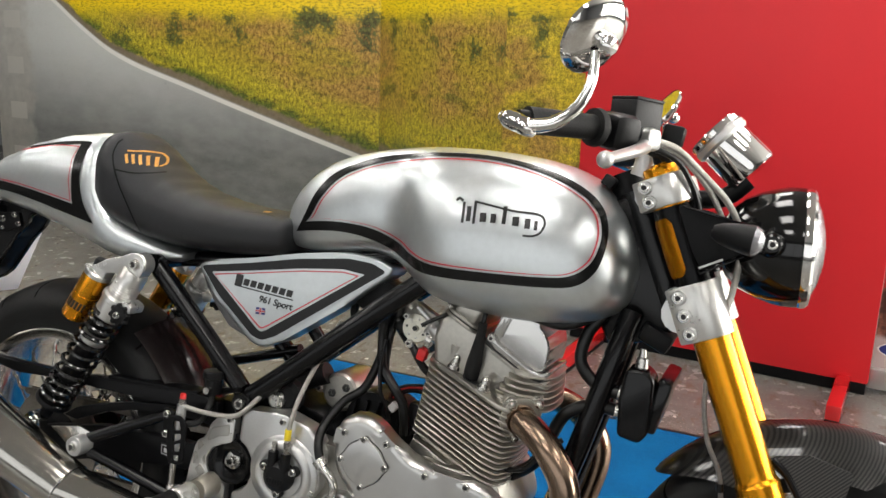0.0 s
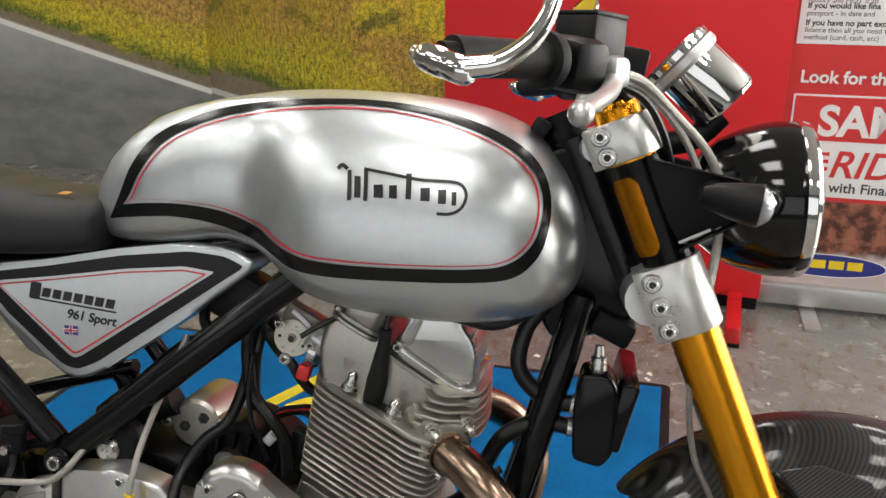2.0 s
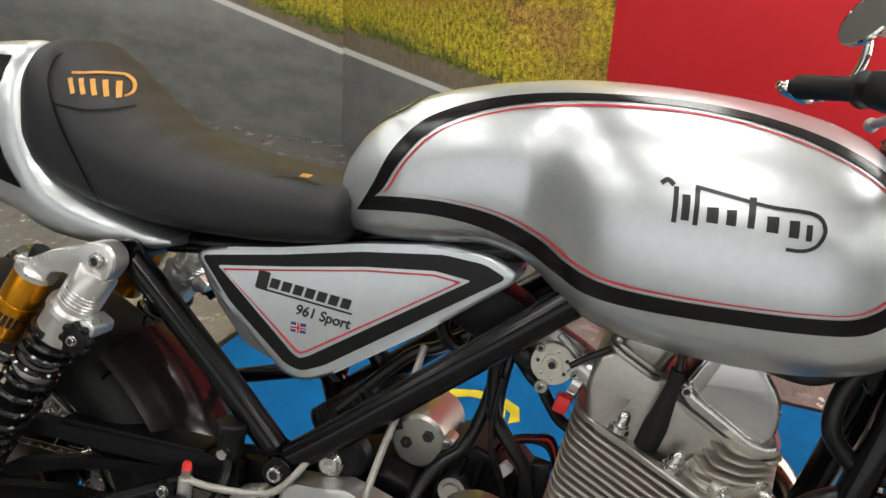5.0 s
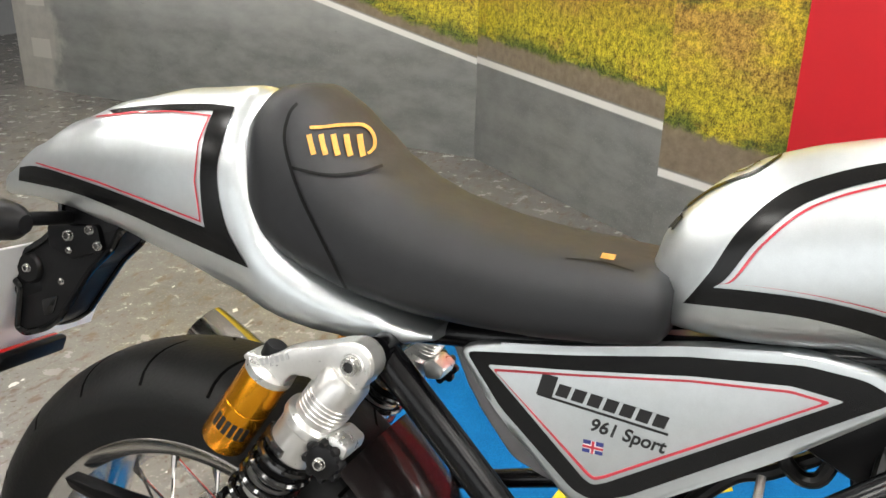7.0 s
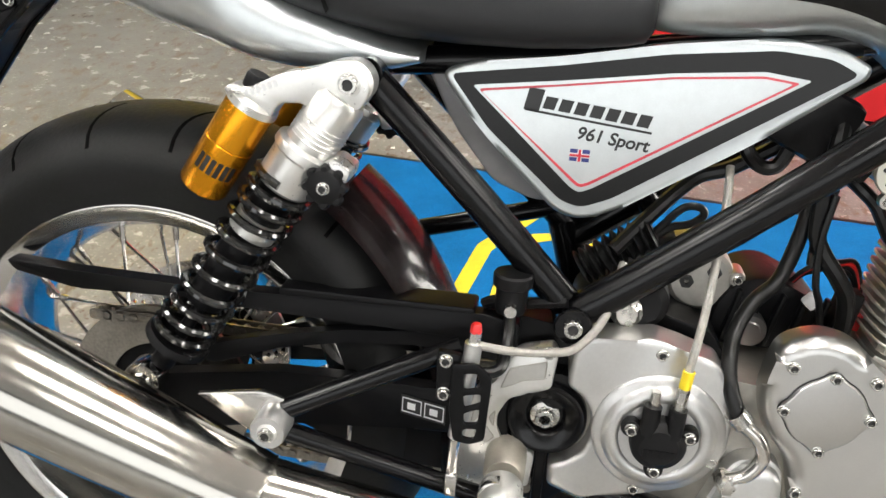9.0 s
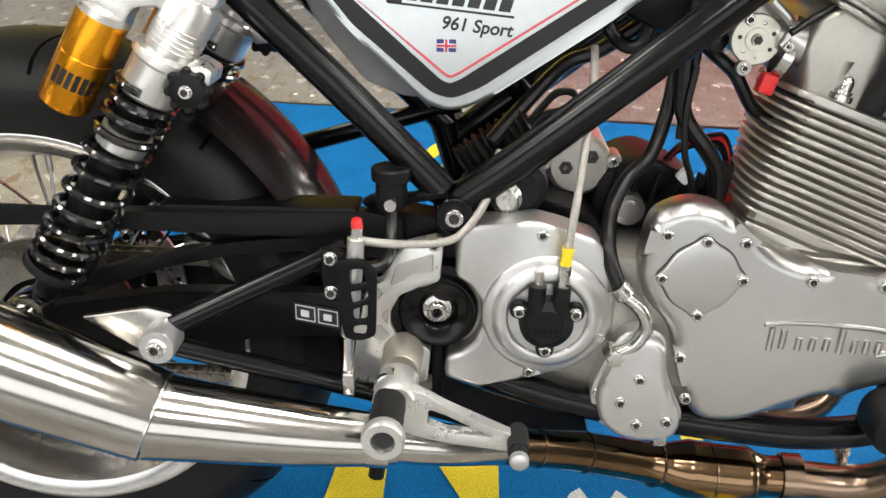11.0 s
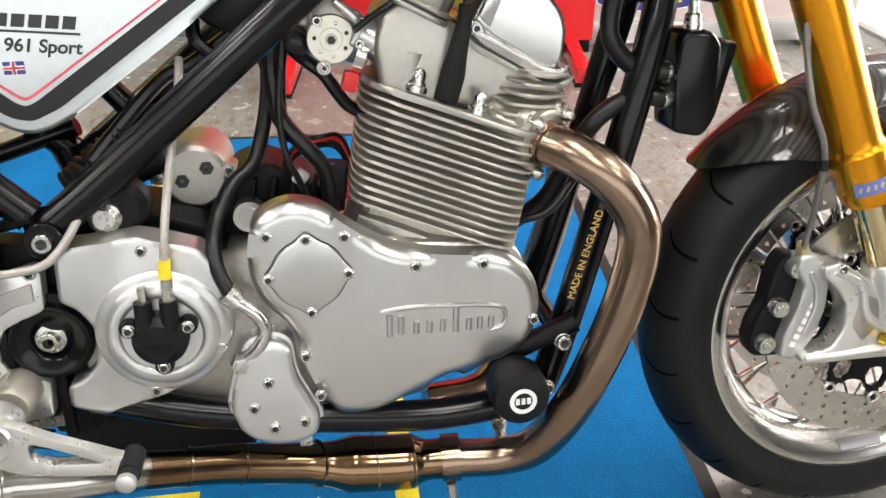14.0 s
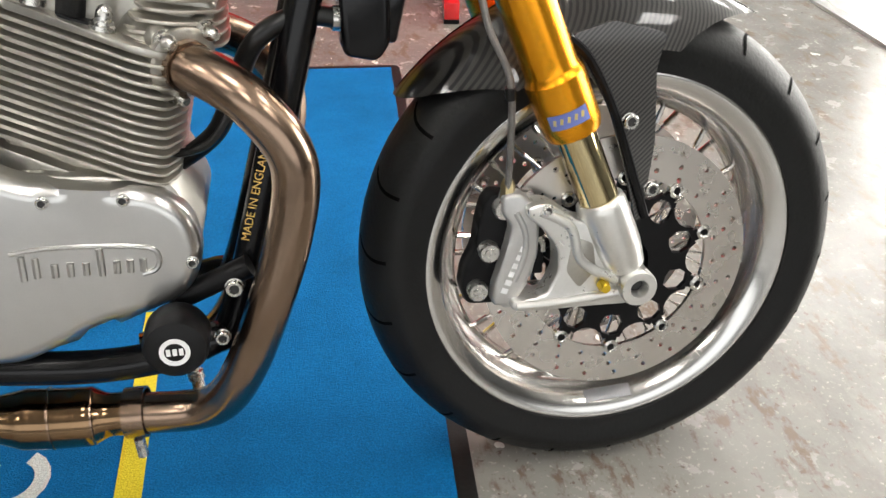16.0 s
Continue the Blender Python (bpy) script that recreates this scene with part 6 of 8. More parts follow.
# --- barrel, fins, head ---
AX = Vector((math.sin(math.radians(9.5)), 0, math.cos(math.radians(9.5))))


def slab_in(m, outline, z0, z1, bevel=0.0):
    """A slab with an outline in the x-y plane of m, from z0 to z1."""
    bm = bmesh.new()
    f = bm.faces.new([bm.verts.new((p[0], p[1], z1)) for p in outline])
    r = bmesh.ops.extrude_face_region(bm, geom=[f])
    for g in r["geom"]:
        if isinstance(g, bmesh.types.BMVert):
            g.co.z = z0
    if bevel:
        bmesh.ops.bevel(bm, geom=[e for e in bm.edges if abs(e.verts[0].co.z - e.verts[1].co.z) < 1e-7], offset=bevel, segments=2, affect="EDGES", profile=0.5)
    bmesh.ops.transform(bm, matrix=m, verts=bm.verts)
    return bm


def fin_plane(h, tilt=18.0):
    """The plane of a fin at height h on the leaning barrel."""
    return Matrix.Translation(Vector((0.822, 0, 0.434)) + AX * h) @ pose(0, 0, 0, 0, tilt, 0)


def splayed(k, front=0.118, inset=0.0):
    """The plan of a fin: its flank runs outwards from the rear to a corner beside the exhaust port."""
    i = inset
    half = [(-0.080 + i, -0.028), (-0.074 + i, -0.050 + i), (-0.058 + i, -0.062 * k + i), (0.066 - i, -0.112 * k + i), (0.094 - i, -0.108 * k + i), (front - i, -0.052)]
    return half + [(x, -y) for x, y in reversed(half)]


barrel = part("cylinder_barrel", slab_in(fin_plane(0.0), splayed(0.82, 0.10, 0.016), -0.02, 0.138), FINALU, engine, "finned aluminium cylinder barrel")
part("barrel_foot", slab_in(fin_plane(0.0), splayed(0.88, 0.10, 0.004), -0.03, 0.006, 0.003), CASTALU, barrel)
NFIN = 13
for i in range(NFIN):
    h = 0.018 + i * 0.0096
    part("fin", slab_in(fin_plane(h), rounded(splayed(0.86 + 0.14 * i / (NFIN - 1), 0.105 + 0.01 * i / NFIN), 0.010, 4), 0, 0.0036, 0.0012), FINALU, barrel)
HM = fin_plane(0.018 + NFIN * 0.0096 - 0.001)
head = part("cylinder_head", slab_in(HM, rounded(splayed(1.0, 0.112), 0.010, 4), 0.0, 0.0075, 0.002), CASTALU, engine, "cast aluminium cylinder head")
HPROF = [(0.786, 0.594), (0.905, 0.550), (0.968, 0.560), (0.980, 0.585), (0.964, 0.600), (0.880, 0.646), (0.815, 0.682), (0.790, 0.672), (0.780, 0.640)]
part("head_casting", plate(rounded(HPROF, 0.008, 3), -0.061, 0.061, 0.009, segments=4), CASTALU, head)
# fins round the exhaust port
for i in range(6):
    m = Matrix.Translation((0.930, 0, 0.5545 + 0.0104 * i)) @ pose(0, 0, 0, 0, 9.0, 0)
    half = [(-0.046 + 0.007 * i, -0.058), (-0.034 + 0.007 * i, -0.094), (0.006 + 0.003 * i, -0.096), (0.050, -0.066), (0.056, -0.030), (0.056, 0.0)]
    part("fin", slab_in(m, rounded(half + [(x, -y) for x, y in reversed(half[:-1])], 0.008, 3), 0, 0.0036, 0.001), FINALU, head)
part("port_boss", tube([(0.905, -0.046, 0.558), (0.944, -0.080, 0.541)], 0.031, 24), CASTALU, head)
# rocker covers on the sloping head top
FRONT_COVER = [(0.880, 0.659), (0.893, 0.645), (0.950, 0.610), (0.962, 0.607), (0.971, 0.613), (0.9755, 0.634), (0.975, 0.656), (0.963, 0.675), (0.946, 0.695), (0.928, 0.712), (0.908, 0.712), (0.896, 0.690)]
FRONT_FOOT = [(0.872, 0.652), (0.889, 0.635), (0.949, 0.5995), (0.966, 0.5965), (0.978, 0.604), (0.978, 0.612), (0.966, 0.6075), (0.950, 0.611), (0.893, 0.646), (0.879, 0.661)]
cv = part("rocker_cover", plate(rounded(FRONT_COVER, [0.004, 0.008, 0.012, 0.008, 0.008, 0.012, 0.016, 0.016, 0.012, 0.01, 0.01, 0.006], 4), -0.064, 0.064, 0.012, segments=6), POLALU, head, "polished rocker cover", angle=50)
part("cover_flange", plate(rounded(FRONT_FOOT, 0.003, 2), -0.069, 0.069, 0.0025), POLALU, cv)
part("cover_gasket", plate([(x - 0.0015, z - 0.0035) for x, z in FRONT_FOOT], -0.068, 0.068, 0), SOCKET, cv)
part("cover_seat", plate(rounded([(0.868, 0.645), (0.885, 0.628), (0.949, 0.592), (0.972, 0.588), (0.984, 0.600), (0.966, 0.594), (0.949, 0.597), (0.889, 0.632)], 0.002, 2), -0.071, 0.071, 0.002), CASTALU, cv)
part("cover_rib", plate(rounded([(0.885, 0.664), (0.896, 0.652), (0.912, 0.690), (0.918, 0.712), (0.905, 0.714), (0.900, 0.694)], 0.003), -0.070, -0.052, 0.003), POLALU, cv)
bolt(cv, at_y(0.882, -0.069, 0.652), 0.0055)
rm = Matrix.Translation((0.829, 0, 0.673)) @ pose(0, 0, 0, 0, 28.5, 0)
rear_cv = part("rocker_cover", slab_in(rm, rounded_rect(0.060, 0.132, 0.022, 6), 0, 0.035, 0.006), CASTALU, head, "cast rocker cover", angle=50)
part("cover_gasket", slab_in(rm, rounded_rect(0.065, 0.137, 0.024, 5), -0.0012, 0.0005), SOCKET, rear_cv)
part("cover_flange", slab_in(rm, rounded_rect(0.069, 0.141, 0.025, 5), 0.0005, 0.006, 0.002), CASTALU, rear_cv)
part("cover_seat", slab_in(rm, rounded_rect(0.069, 0.141, 0.025, 5), -0.007, -0.0012, 0.002), CASTALU, rear_cv)
bolt(rear_cv, rm @ Matrix.Translation((-0.028, -0.066, 0.006)), 0.0052)
for p in ((0.822, -0.060, 0.603), (0.880, -0.082, 0.580)):
    part("head_nut", lathe([(0, 0.020), (0.003, 0.0198), (0.0058, 0.0175), (0.0072, 0.0135), (0.0074, 0.0065), (0.0092, 0.006), (0.0095, 0.003), (0.0118, 0.002), (0.012, -0.004), (0, -0.004)], Matrix.Translation(p) @ Matrix.Translation((0, 0, -0.007)) @ pose(0, 0, 0, 0, 16, 0), 16), BOLT, head)
part("stud_boss", tube([(0.812, -0.040, 0.592), (0.822, -0.046, 0.632)], lambda t: 0.020 - 0.003 * t, 20), CASTALU, head)
part("inlet_stub", tube([(0.768, -0.034, 0.652), (0.800, -0.038, 0.632), (0.828, -0.036, 0.612), (0.850, -0.020, 0.596)], lambda t: 0.0185 + 0.009 * t, 26), CASEALU, head)
# raised black slab stands in for the shaded hollow round the plug
part("plug_recess", slab_in(HM, [(p[0] + 0.016, p[1] - 0.066) for p in rounded_rect(0.046, 0.024, 0.010)], 0.006, 0.010, 0.001), SATINBLACK, head)
part("plug_cap", tube([(0.850, -0.060, 0.578), (0.857, -0.068, 0.606), (0.862, -0.074, 0.630), (0.868, -0.080, 0.660), (0.870, -0.082, 0.676)], lambda t: 0.0128 - 0.0055 * min(1, max(0, t - 0.28) * 2.2), 16, 8), GRIPRUB, head, "black spark plug cap")
part("plug_lead", tube([(0.870, -0.082, 0.676), (0.872, -0.075, 0.70), (0.868, -0.04, 0.72)], 0.0038, 10), RUBHOSE, head)

# throttle body
tb = part("throttle_body", tube([(0.722, -0.012, 0.664), (0.748, -0.014, 0.655), (0.780, -0.030, 0.642)], 0.0185, 22), CASTALU, bike, "cast throttle body")
part("throttle_housing", box((0.046, 0.022, 0.038), pose(0.746, -0.022, 0.660, 0, 28, 0), 0.003), CASTALU, tb)
part("throttle_disc", lathe([(0, 0.008), (0.005, 0.008), (0.006, 0.0045), (0.011, 0.0045), (0.0115, 0.0035), (0.0235, 0.0035), (0.0245, 0.002), (0.0245, -0.002), (0, -0.002)], at_y(0.741, -0.037, 0.644), 34), mat("zinc_plate", (0.6, 0.58, 0.5), 0.36, 0.8, 0, 120, 0.08), tb, "zinc-plated throttle disc")
part("disc_hub", lathe([(0, 0.001), (0.0045, 0.001), (0.0045, 0), (0, 0)], at_y(0.741, -0.045, 0.644), 6), SOCKET, tb)
for k in range(7):
    a = math.radians(20 + 51 * k)
    part("disc_rivet", lathe([(0, 0.0015), (0.002, 0.001), (0.0022, 0), (0, 0)], at_y(0.741 + 0.0165 * math.cos(a), -0.0405, 0.644 + 0.0165 * math.sin(a)), 10), SOCKET if k % 3 == 0 else BOLT, tb)
part("disc_lug", lathe([(0, 0.004), (0.007, 0.004), (0.0075, 0.002), (0.0075, -0.004), (0, -0.004)], at_y(0.732, -0.040, 0.617), 18), CASTALU, tb)
bolt(tb, at_y(0.732, -0.044, 0.617), 0.0042)
for p in ((0.728, -0.052, 0.664), (0.770, -0.05, 0.660), (0.768, -0.05, 0.640)):
    bolt(tb, at_y(*p), 0.0048)
part("throttle_link", tube([(0.746, -0.052, 0.682), (0.770, -0.050, 0.658), (0.762, -0.048, 0.640)], 0.0045, 10), CASEALU, tb)
part("inlet_clamp", lathe([(0.021, 0.005), (0.024, 0.005), (0.024, -0.005), (0.021, -0.005)], along((0.772, -0.030, 0.628), (0.80, -0.034, 0.617)), 26, True), STEEL, tb)
part("throttle_body_left", tube([(0.690, 0.028, 0.668), (0.735, 0.028, 0.646), (0.772, 0.030, 0.628)], 0.021, 22), CASTALU, tb)
part("inlet_boot", box((0.03, 0.03, 0.024), pose(0.706, -0.010, 0.640, 0, 30, 0), 0.008), RUBHOSE, tb)
part("airbox", box((0.08, 0.06, 0.07), pose(0.66, 0.01, 0.68, 0, 25, 0), 0.012), PLASTIC, bike)
part("throttle_cable", tube([(0.762, -0.07, 0.655), (0.79, -0.06, 0.672), (0.83, -0.05, 0.69), (0.90, -0.03, 0.70)], 0.0035, 8), RUBHOSE, bike)

# wiring and hoses behind the engine
for pts, r in (
    ([(0.690, 0.0, 0.70), (0.681, -0.03, 0.648), (0.678, -0.03, 0.623), (0.679, -0.03, 0.597), (0.682, -0.03, 0.571), (0.692, -0.03, 0.553), (0.711, -0.03, 0.530), (0.725, -0.025, 0.505), (0.730, -0.02, 0.455)], 0.0088),
    ([(0.700, 0.0, 0.68), (0.690, -0.02, 0.630), (0.685, -0.022, 0.585), (0.686, -0.022, 0.54)], 0.0065),
    ([(0.660, 0.01, 0.69), (0.668, -0.01, 0.640), (0.680, -0.02, 0.600)], 0.007),
    ([(0.688, -0.038, 0.617), (0.683, -0.040, 0.571), (0.687, -0.040, 0.528), (0.696, -0.036, 0.505), (0.705, -0.03, 0.475)], 0.0036),
    ([(0.690, 0.0, 0.640), (0.716, -0.02, 0.620), (0.731, -0.02, 0.607), (0.741, -0.02, 0.592), (0.755, -0.015, 0.572), (0.775, -0.01, 0.560)], 0.0068),
    ([(0.604, 0.01, 0.665), (0.606, 0.0, 0.645), (0.622, 0.0, 0.629), (0.638, 0.0, 0.631), (0.647, 0.0, 0.653), (0.652, 0.01, 0.675)], 0.0075),
    ([(0.530, 0.0, 0.546), (0.551, 0.0, 0.573), (0.562, 0.0, 0.580), (0.574, 0.0, 0.579), (0.577, 0.0, 0.571), (0.565, 0.0, 0.561), (0.548, 0.0, 0.556), (0.535, 0.0, 0.545)], 0.0042),
    ([(0.49, -0.02, 0.53), (0.56, 0.02, 0.60), (0.60, 0.02, 0.62), (0.66, 0.02, 0.66)], 0.008),
):
    part("wiring_loom", tube(pts, r, 10), RUBHOSE, bike)
for k in range(4):
    e = 0.0045 * k
    part("lead", tube([(0.678, 0.03, 0.480 + e), (0.690, 0.03 - e, 0.505 + e), (0.705, 0.03 - e, 0.515 + e), (0.725, 0.03 - e, 0.520 + e), (0.742 + 0.3 * e, 0.03, 0.515 + e), (0.752 + 0.4 * e, 0.03, 0.492), (0.752, 0.03, 0.455)], 0.0026, 8), REDCAP if k == 2 else RUBHOSE, bike)
part("cable_connector", box((0.016, 0.016, 0.020), pose(0.757, -0.04, 0.602, 0, 15, 0), 0.003), REDCAP, bike, "red cable connector")
part("cable_connector", box((0.012, 0.012, 0.024), pose(0.751, 0.01, 0.474, 0, 8, 0), 0.003), REDCAP, bike, "red cable connector")
part("cable_plug", box((0.014, 0.012, 0.016), pose(0.699, -0.005, 0.495, 0, 40, 0), 0.002), DECALWHITE, bike)
part("relay_box", box((0.024, 0.026, 0.055), pose(0.736, 0.008, 0.480, 0, 8, 0), 0.004), PLASTIC, bike, "black relay box")
gb = part("gearbox_top", plate(rounded([(0.60, 0.43), (0.605, 0.478), (0.625, 0.506), (0.655, 0.515), (0.690, 0.500), (0.712, 0.488), (0.735, 0.46), (0.74, 0.43)], 0.014, 3), 0.0, 0.085, 0.008), SATINBLACK, engine)
for k in range(5):
    part("casting_rib", box((0.005, 0.012, 0.06), pose(0.622 + 0.022 * k, -0.003, 0.468, 0, 12, 0), 0.0015), SATINBLACK, engine)
part("oil_filler", lathe([(0, 0.010), (0.010, 0.010), (0.011, 0.006), (0.017, 0.006), (0.018, 0.002), (0.018, -0.03), (0, -0.03)], at_y(0.641, -0.012, 0.458), 24), CASEALU, engine)
part("casting_web", plate(rounded([(0.455, 0.44), (0.46, 0.475), (0.50, 0.49), (0.545, 0.478), (0.60, 0.462), (0.62, 0.43)], 0.01, 3), -0.045, 0.05, 0.004), SATINBLACK, engine)
# two plain dark plates added to close gaps where the mat would show
part("rear_casting", plate(rounded([(0.412, 0.235), (0.41, 0.335), (0.47, 0.345), (0.48, 0.26), (0.455, 0.235)], 0.008), -0.05, 0.05, 0.004), SATINBLACK, engine)
part("sump_plate", plate(rounded([(0.41, 0.192), (0.41, 0.235), (0.54, 0.232), (0.612, 0.212), (0.622, 0.168), (0.48, 0.176)], 0.01), -0.02, 0.06, 0.005), SATINBLACK, engine)
part("coil", tube([(0.49, 0.01, 0.50), (0.56, 0.01, 0.53)], 0.02, 16), PLASTIC, bike)
part("horn", lathe([(0, 0.012), (0.02, 0.012), (0.028, 0.006), (0.03, -0.01), (0, -0.02)], at_y(0.52, -0.06, 0.495), 26), PLASTIC, bike)
part("swingarm_spring", tube([(0.462, 0.0, 0.500), (0.495, 0.0, 0.526), (0.530, 0.0, 0.550)], lambda t: 0.017 + 0.0035 * math.sin(t * 62), 18, 26), RUBBER, bike)
part("linkage_bolt", lathe([(0, 0.012), (0.010, 0.012), (0.016, 0.006), (0.017, -0.02), (0, -0.02)], at_y(0.507, -0.07, 0.487), 20), BOLT, bike)

# --- exhaust ---
HDR = [(0.930, -0.068, 0.545), (0.950, -0.092, 0.537), (0.974, -0.112, 0.529), (1.004, -0.128, 0.508), (1.031, -0.134, 0.470), (1.037, -0.135, 0.432), (1.024, -0.135, 0.372), (1.001, -0.130, 0.305), (0.973, -0.116, 0.234), (0.943, -0.094, 0.180), (0.906, -0.077, 0.158), (0.835, -0.066, 0.156)]
exhaust = part("exhaust_header", tube(HDR, 0.0225, 26, 8), PIPE, bike, "heat-tinted steel exhaust header")
part("exhaust_header_left", tube([(x, -y, z) for x, y, z in HDR], 0.0225, 22, 8), PIPE, exhaust)
PORT = Matrix.Translation((0.945, -0.086, 0.539)) @ Vector((0.576, -0.787, -0.22)).to_track_quat("Z", "Y").to_matrix().to_4x4()
part("exhaust_flange", lathe([(0.022, 0.004), (0.030, 0.004), (0.034, 0.002), (0.034, -0.007), (0.022, -0.007)], PORT, 30, True), CASTALU, exhaust, "exhaust port flange")
part("pipe_sleeve", lathe([(0.0225, 0.012), (0.0245, 0.012), (0.0245, -0.01), (0.0225, -0.01)], PORT, 30, True), PIPE, exhaust)
for p in ((0.930, -0.094, 0.563), (0.933, -0.078, 0.509), (0.966, -0.072, 0.566)):
    fm = Matrix.Translation(p) @ Vector((0.576, -0.787, -0.22)).to_track_quat("Z", "Y").to_matrix().to_4x4()
    part("flange_lug", lathe([(0, 0.003), (0.011, 0.003), (0.012, 0), (0.012, -0.008), (0, -0.008)], fm, 18), CASTALU, exhaust)
    part("flange_nut", lathe([(0, 0.020), (0.004, 0.020), (0.0068, 0.016), (0.0075, 0.012), (0.0075, 0.004), (0.0098, 0.0035), (0.010, 0), (0, 0)], fm, 14), BOLT, exhaust)
COLLECTOR = [(0.845, -0.066, 0.156), (0.795, -0.062, 0.155), (0.745, -0.058, 0.156), (0.695, -0.060, 0.164), (0.645, -0.071, 0.179), (0.595, -0.086, 0.196), (0.545, -0.108, 0.213), (0.50, -0.130, 0.230)]
SWELL = [(0.0, 0.0235), (0.09, 0.0240), (0.13, 0.0325), (0.33, 0.0335), (0.40, 0.0265), (0.47, 0.0235), (0.70, 0.0225), (0.85, 0.0205), (1.0, 0.0200)]


def swell(t):
    for (t0, r0), (t1, r1) in zip(SWELL, SWELL[1:]):
        if t <= t1:
            return r0 + (r1 - r0) * (t - t0) / (t1 - t0)
    return SWELL[-1][1]


ca, cb = Vector(COLLECTOR[0]), Vector(COLLECTOR[1])
part("collector_pipe", tube(COLLECTOR, swell, 36, 10), PIPEDARK, exhaust, "browned steel collector pipe")
for x, y, z, r in ((0.7565, -0.0585, 0.1555, 0.0338), (0.800, -0.0622, 0.1551, 0.0312), (0.608, -0.082, 0.1915, 0.0232), (0.553, -0.104, 0.2105, 0.0215), (0.690, -0.0605, 0.165, 0.0272)):
    part("weld_ring", lathe([(r - 0.002, -0.0018), (r + 0.0008, -0.001), (r + 0.0008, 0.001), (r - 0.002, 0.0018)], along((x, y, z), (x - 0.05, y - (0.004 if x > 0.7 else 0.020), z + (0.001 if x > 0.7 else 0.016))), 36, True), PIPE, exhaust)
part("oxygen_sensor", lathe([(0, 0), (0.007, 0), (0.007, 0.010), (0.0095, 0.011), (0.0095, 0.020), (0.006, 0.022), (0.006, 0.036), (0, 0.037)], along((0.912, -0.045, 0.166), (0.907, -0.040, 0.205)), 14), BOLT, exhaust, "small steel sensor on the pipe")
part("pipe_clamp", lathe([(0.0255, -0.012), (0.028, -0.012), (0.028, 0.010), (0.0255, 0.010)], along(ca, cb), 30, True), PIPE, exhaust)
part("clamp_bolt", tube([ca + Vector((0, -0.01, -0.028)), ca + Vector((0.002, -0.012, -0.05))], 0.006, 8), BOLT, exhaust)
part("link_pipe", tube([(0.515, -0.122, 0.2245), (0.46, -0.148, 0.241), (0.40, -0.162, 0.254)], lambda t: 0.0205 + 0.0027 * t, 28), MUFSTEEL, exhaust)
muf = part("muffler", tube([(0.405, -0.162, 0.253), (0.30, -0.174, 0.267), (0.166, -0.19, 0.292)], lambda t: 0.0238 + 0.020 * t, 40, 8), MUFSTEEL, exhaust, "polished stainless muffler")
part("muffler_body", tube([(0.169, -0.19, 0.291), (0.06, -0.198, 0.34), (-0.10, -0.206, 0.411), (-0.30, -0.215, 0.50)], lambda t: 0.0455 + 0.010 * min(1, t * 1.6) - 0.012 * max(0, t - 0.7), 44, 8), MUFSTEEL, muf)
part("muffler_seam", lathe([(0.0445, -0.002), (0.0462, -0.001), (0.0462, 0.001), (0.0445, 0.002)], along((0.168, -0.19, 0.2915), (0.06, -0.198, 0.34)), 44, True), STEEL, muf)
part("muffler_tip", lathe([(0.040, 0.0), (0.036, 0.012), (0.033, 0.012), (0.033, -0.02), (0.0, -0.02)], along((-0.30, -0.215, 0.50), (-0.42, -0.22, 0.553)), 36), STEEL, muf)
part("muffler_left", tube([(0.405, 0.162, 0.253), (0.30, 0.174, 0.267), (0.166, 0.185, 0.31), (0.04, 0.19, 0.42), (-0.07, 0.192, 0.505), (-0.165, 0.193, 0.572)], lambda t: 0.0238 + 0.022 * min(1, t * 1.7) - 0.012 * max(0, t - 0.8) * 5, 36, 8), MUFSTEEL, exhaust, "polished stainless muffler")
part("muffler_plate", box((0.045, 0.002, 0.014), pose(-0.09, 0.144, 0.56, 20, 35, 0), 0.001), YELLOW, exhaust, "small yellow muffler plate")
part("hanger_bracket", plate(rounded([(0.100, 0.386), (0.166, 0.398), (0.190, 0.392), (0.182, 0.355), (0.165, 0.345)], 0.004), -0.168, -0.163, 0.001), STEEL, muf)
part("muffler_clamp", lathe([(0.0265, -0.012), (0.029, -0.011), (0.029, 0.011), (0.0265, 0.012)], along((0.385, -0.164, 0.256), (0.30, -0.174, 0.267)), 34, True), STEEL, muf)
part("clamp_bolt", tube([(0.385, -0.165, 0.226), (0.383, -0.168, 0.212)], 0.008, 8), SATINBLACK, muf)

# crash bobbin
bob = part("crash_bobbin", lathe([(0, 0.030), (0.020, 0.030), (0.029, 0.026), (0.0315, 0.020), (0.0315, -0.012), (0.028, -0.02), (0.0, -0.02)], at_y(0.910, -0.130, 0.281) @ pose(0, 0, 0, 0, 0, 0), 36), PLASTIC, bike, "round black crash bobbin with a raised emblem")
part("bobbin_badge", lathe([(0.010, 0.031), (0.0145, 0.031), (0.0145, 0.0295), (0.010, 0.0295)], at_y(0.910, -0.130, 0.281), 28, True), DECALWHITE, bob)
for i in range(3):
    part("badge_bar", box((0.004, 0.001, 0.007), pose(0.904 + i * 0.006, -0.1605, 0.281)), DECALWHITE, bob)
part("bobbin_stay", tube([(0.905, -0.09, 0.30), (0.985, -0.095, 0.335)], 0.012, 12), SATINBLACK, bob)
bolt(bob, at_y(0.968, -0.106, 0.318), 0.0085)
bolt(bob, at_y(0.951, -0.108, 0.264), 0.0075)
part("side_stand_stay", tube([(0.895, -0.09, 0.23), (0.897, -0.092, 0.262)], 0.0055, 10), STEEL, bike)


# --- front fork ---
FA, FB = Vector((1.1175, 0, 0.933)), Vector((1.317, 0, 0.460))
FORK_Y = 0.094
FD = (FB - FA).normalized()


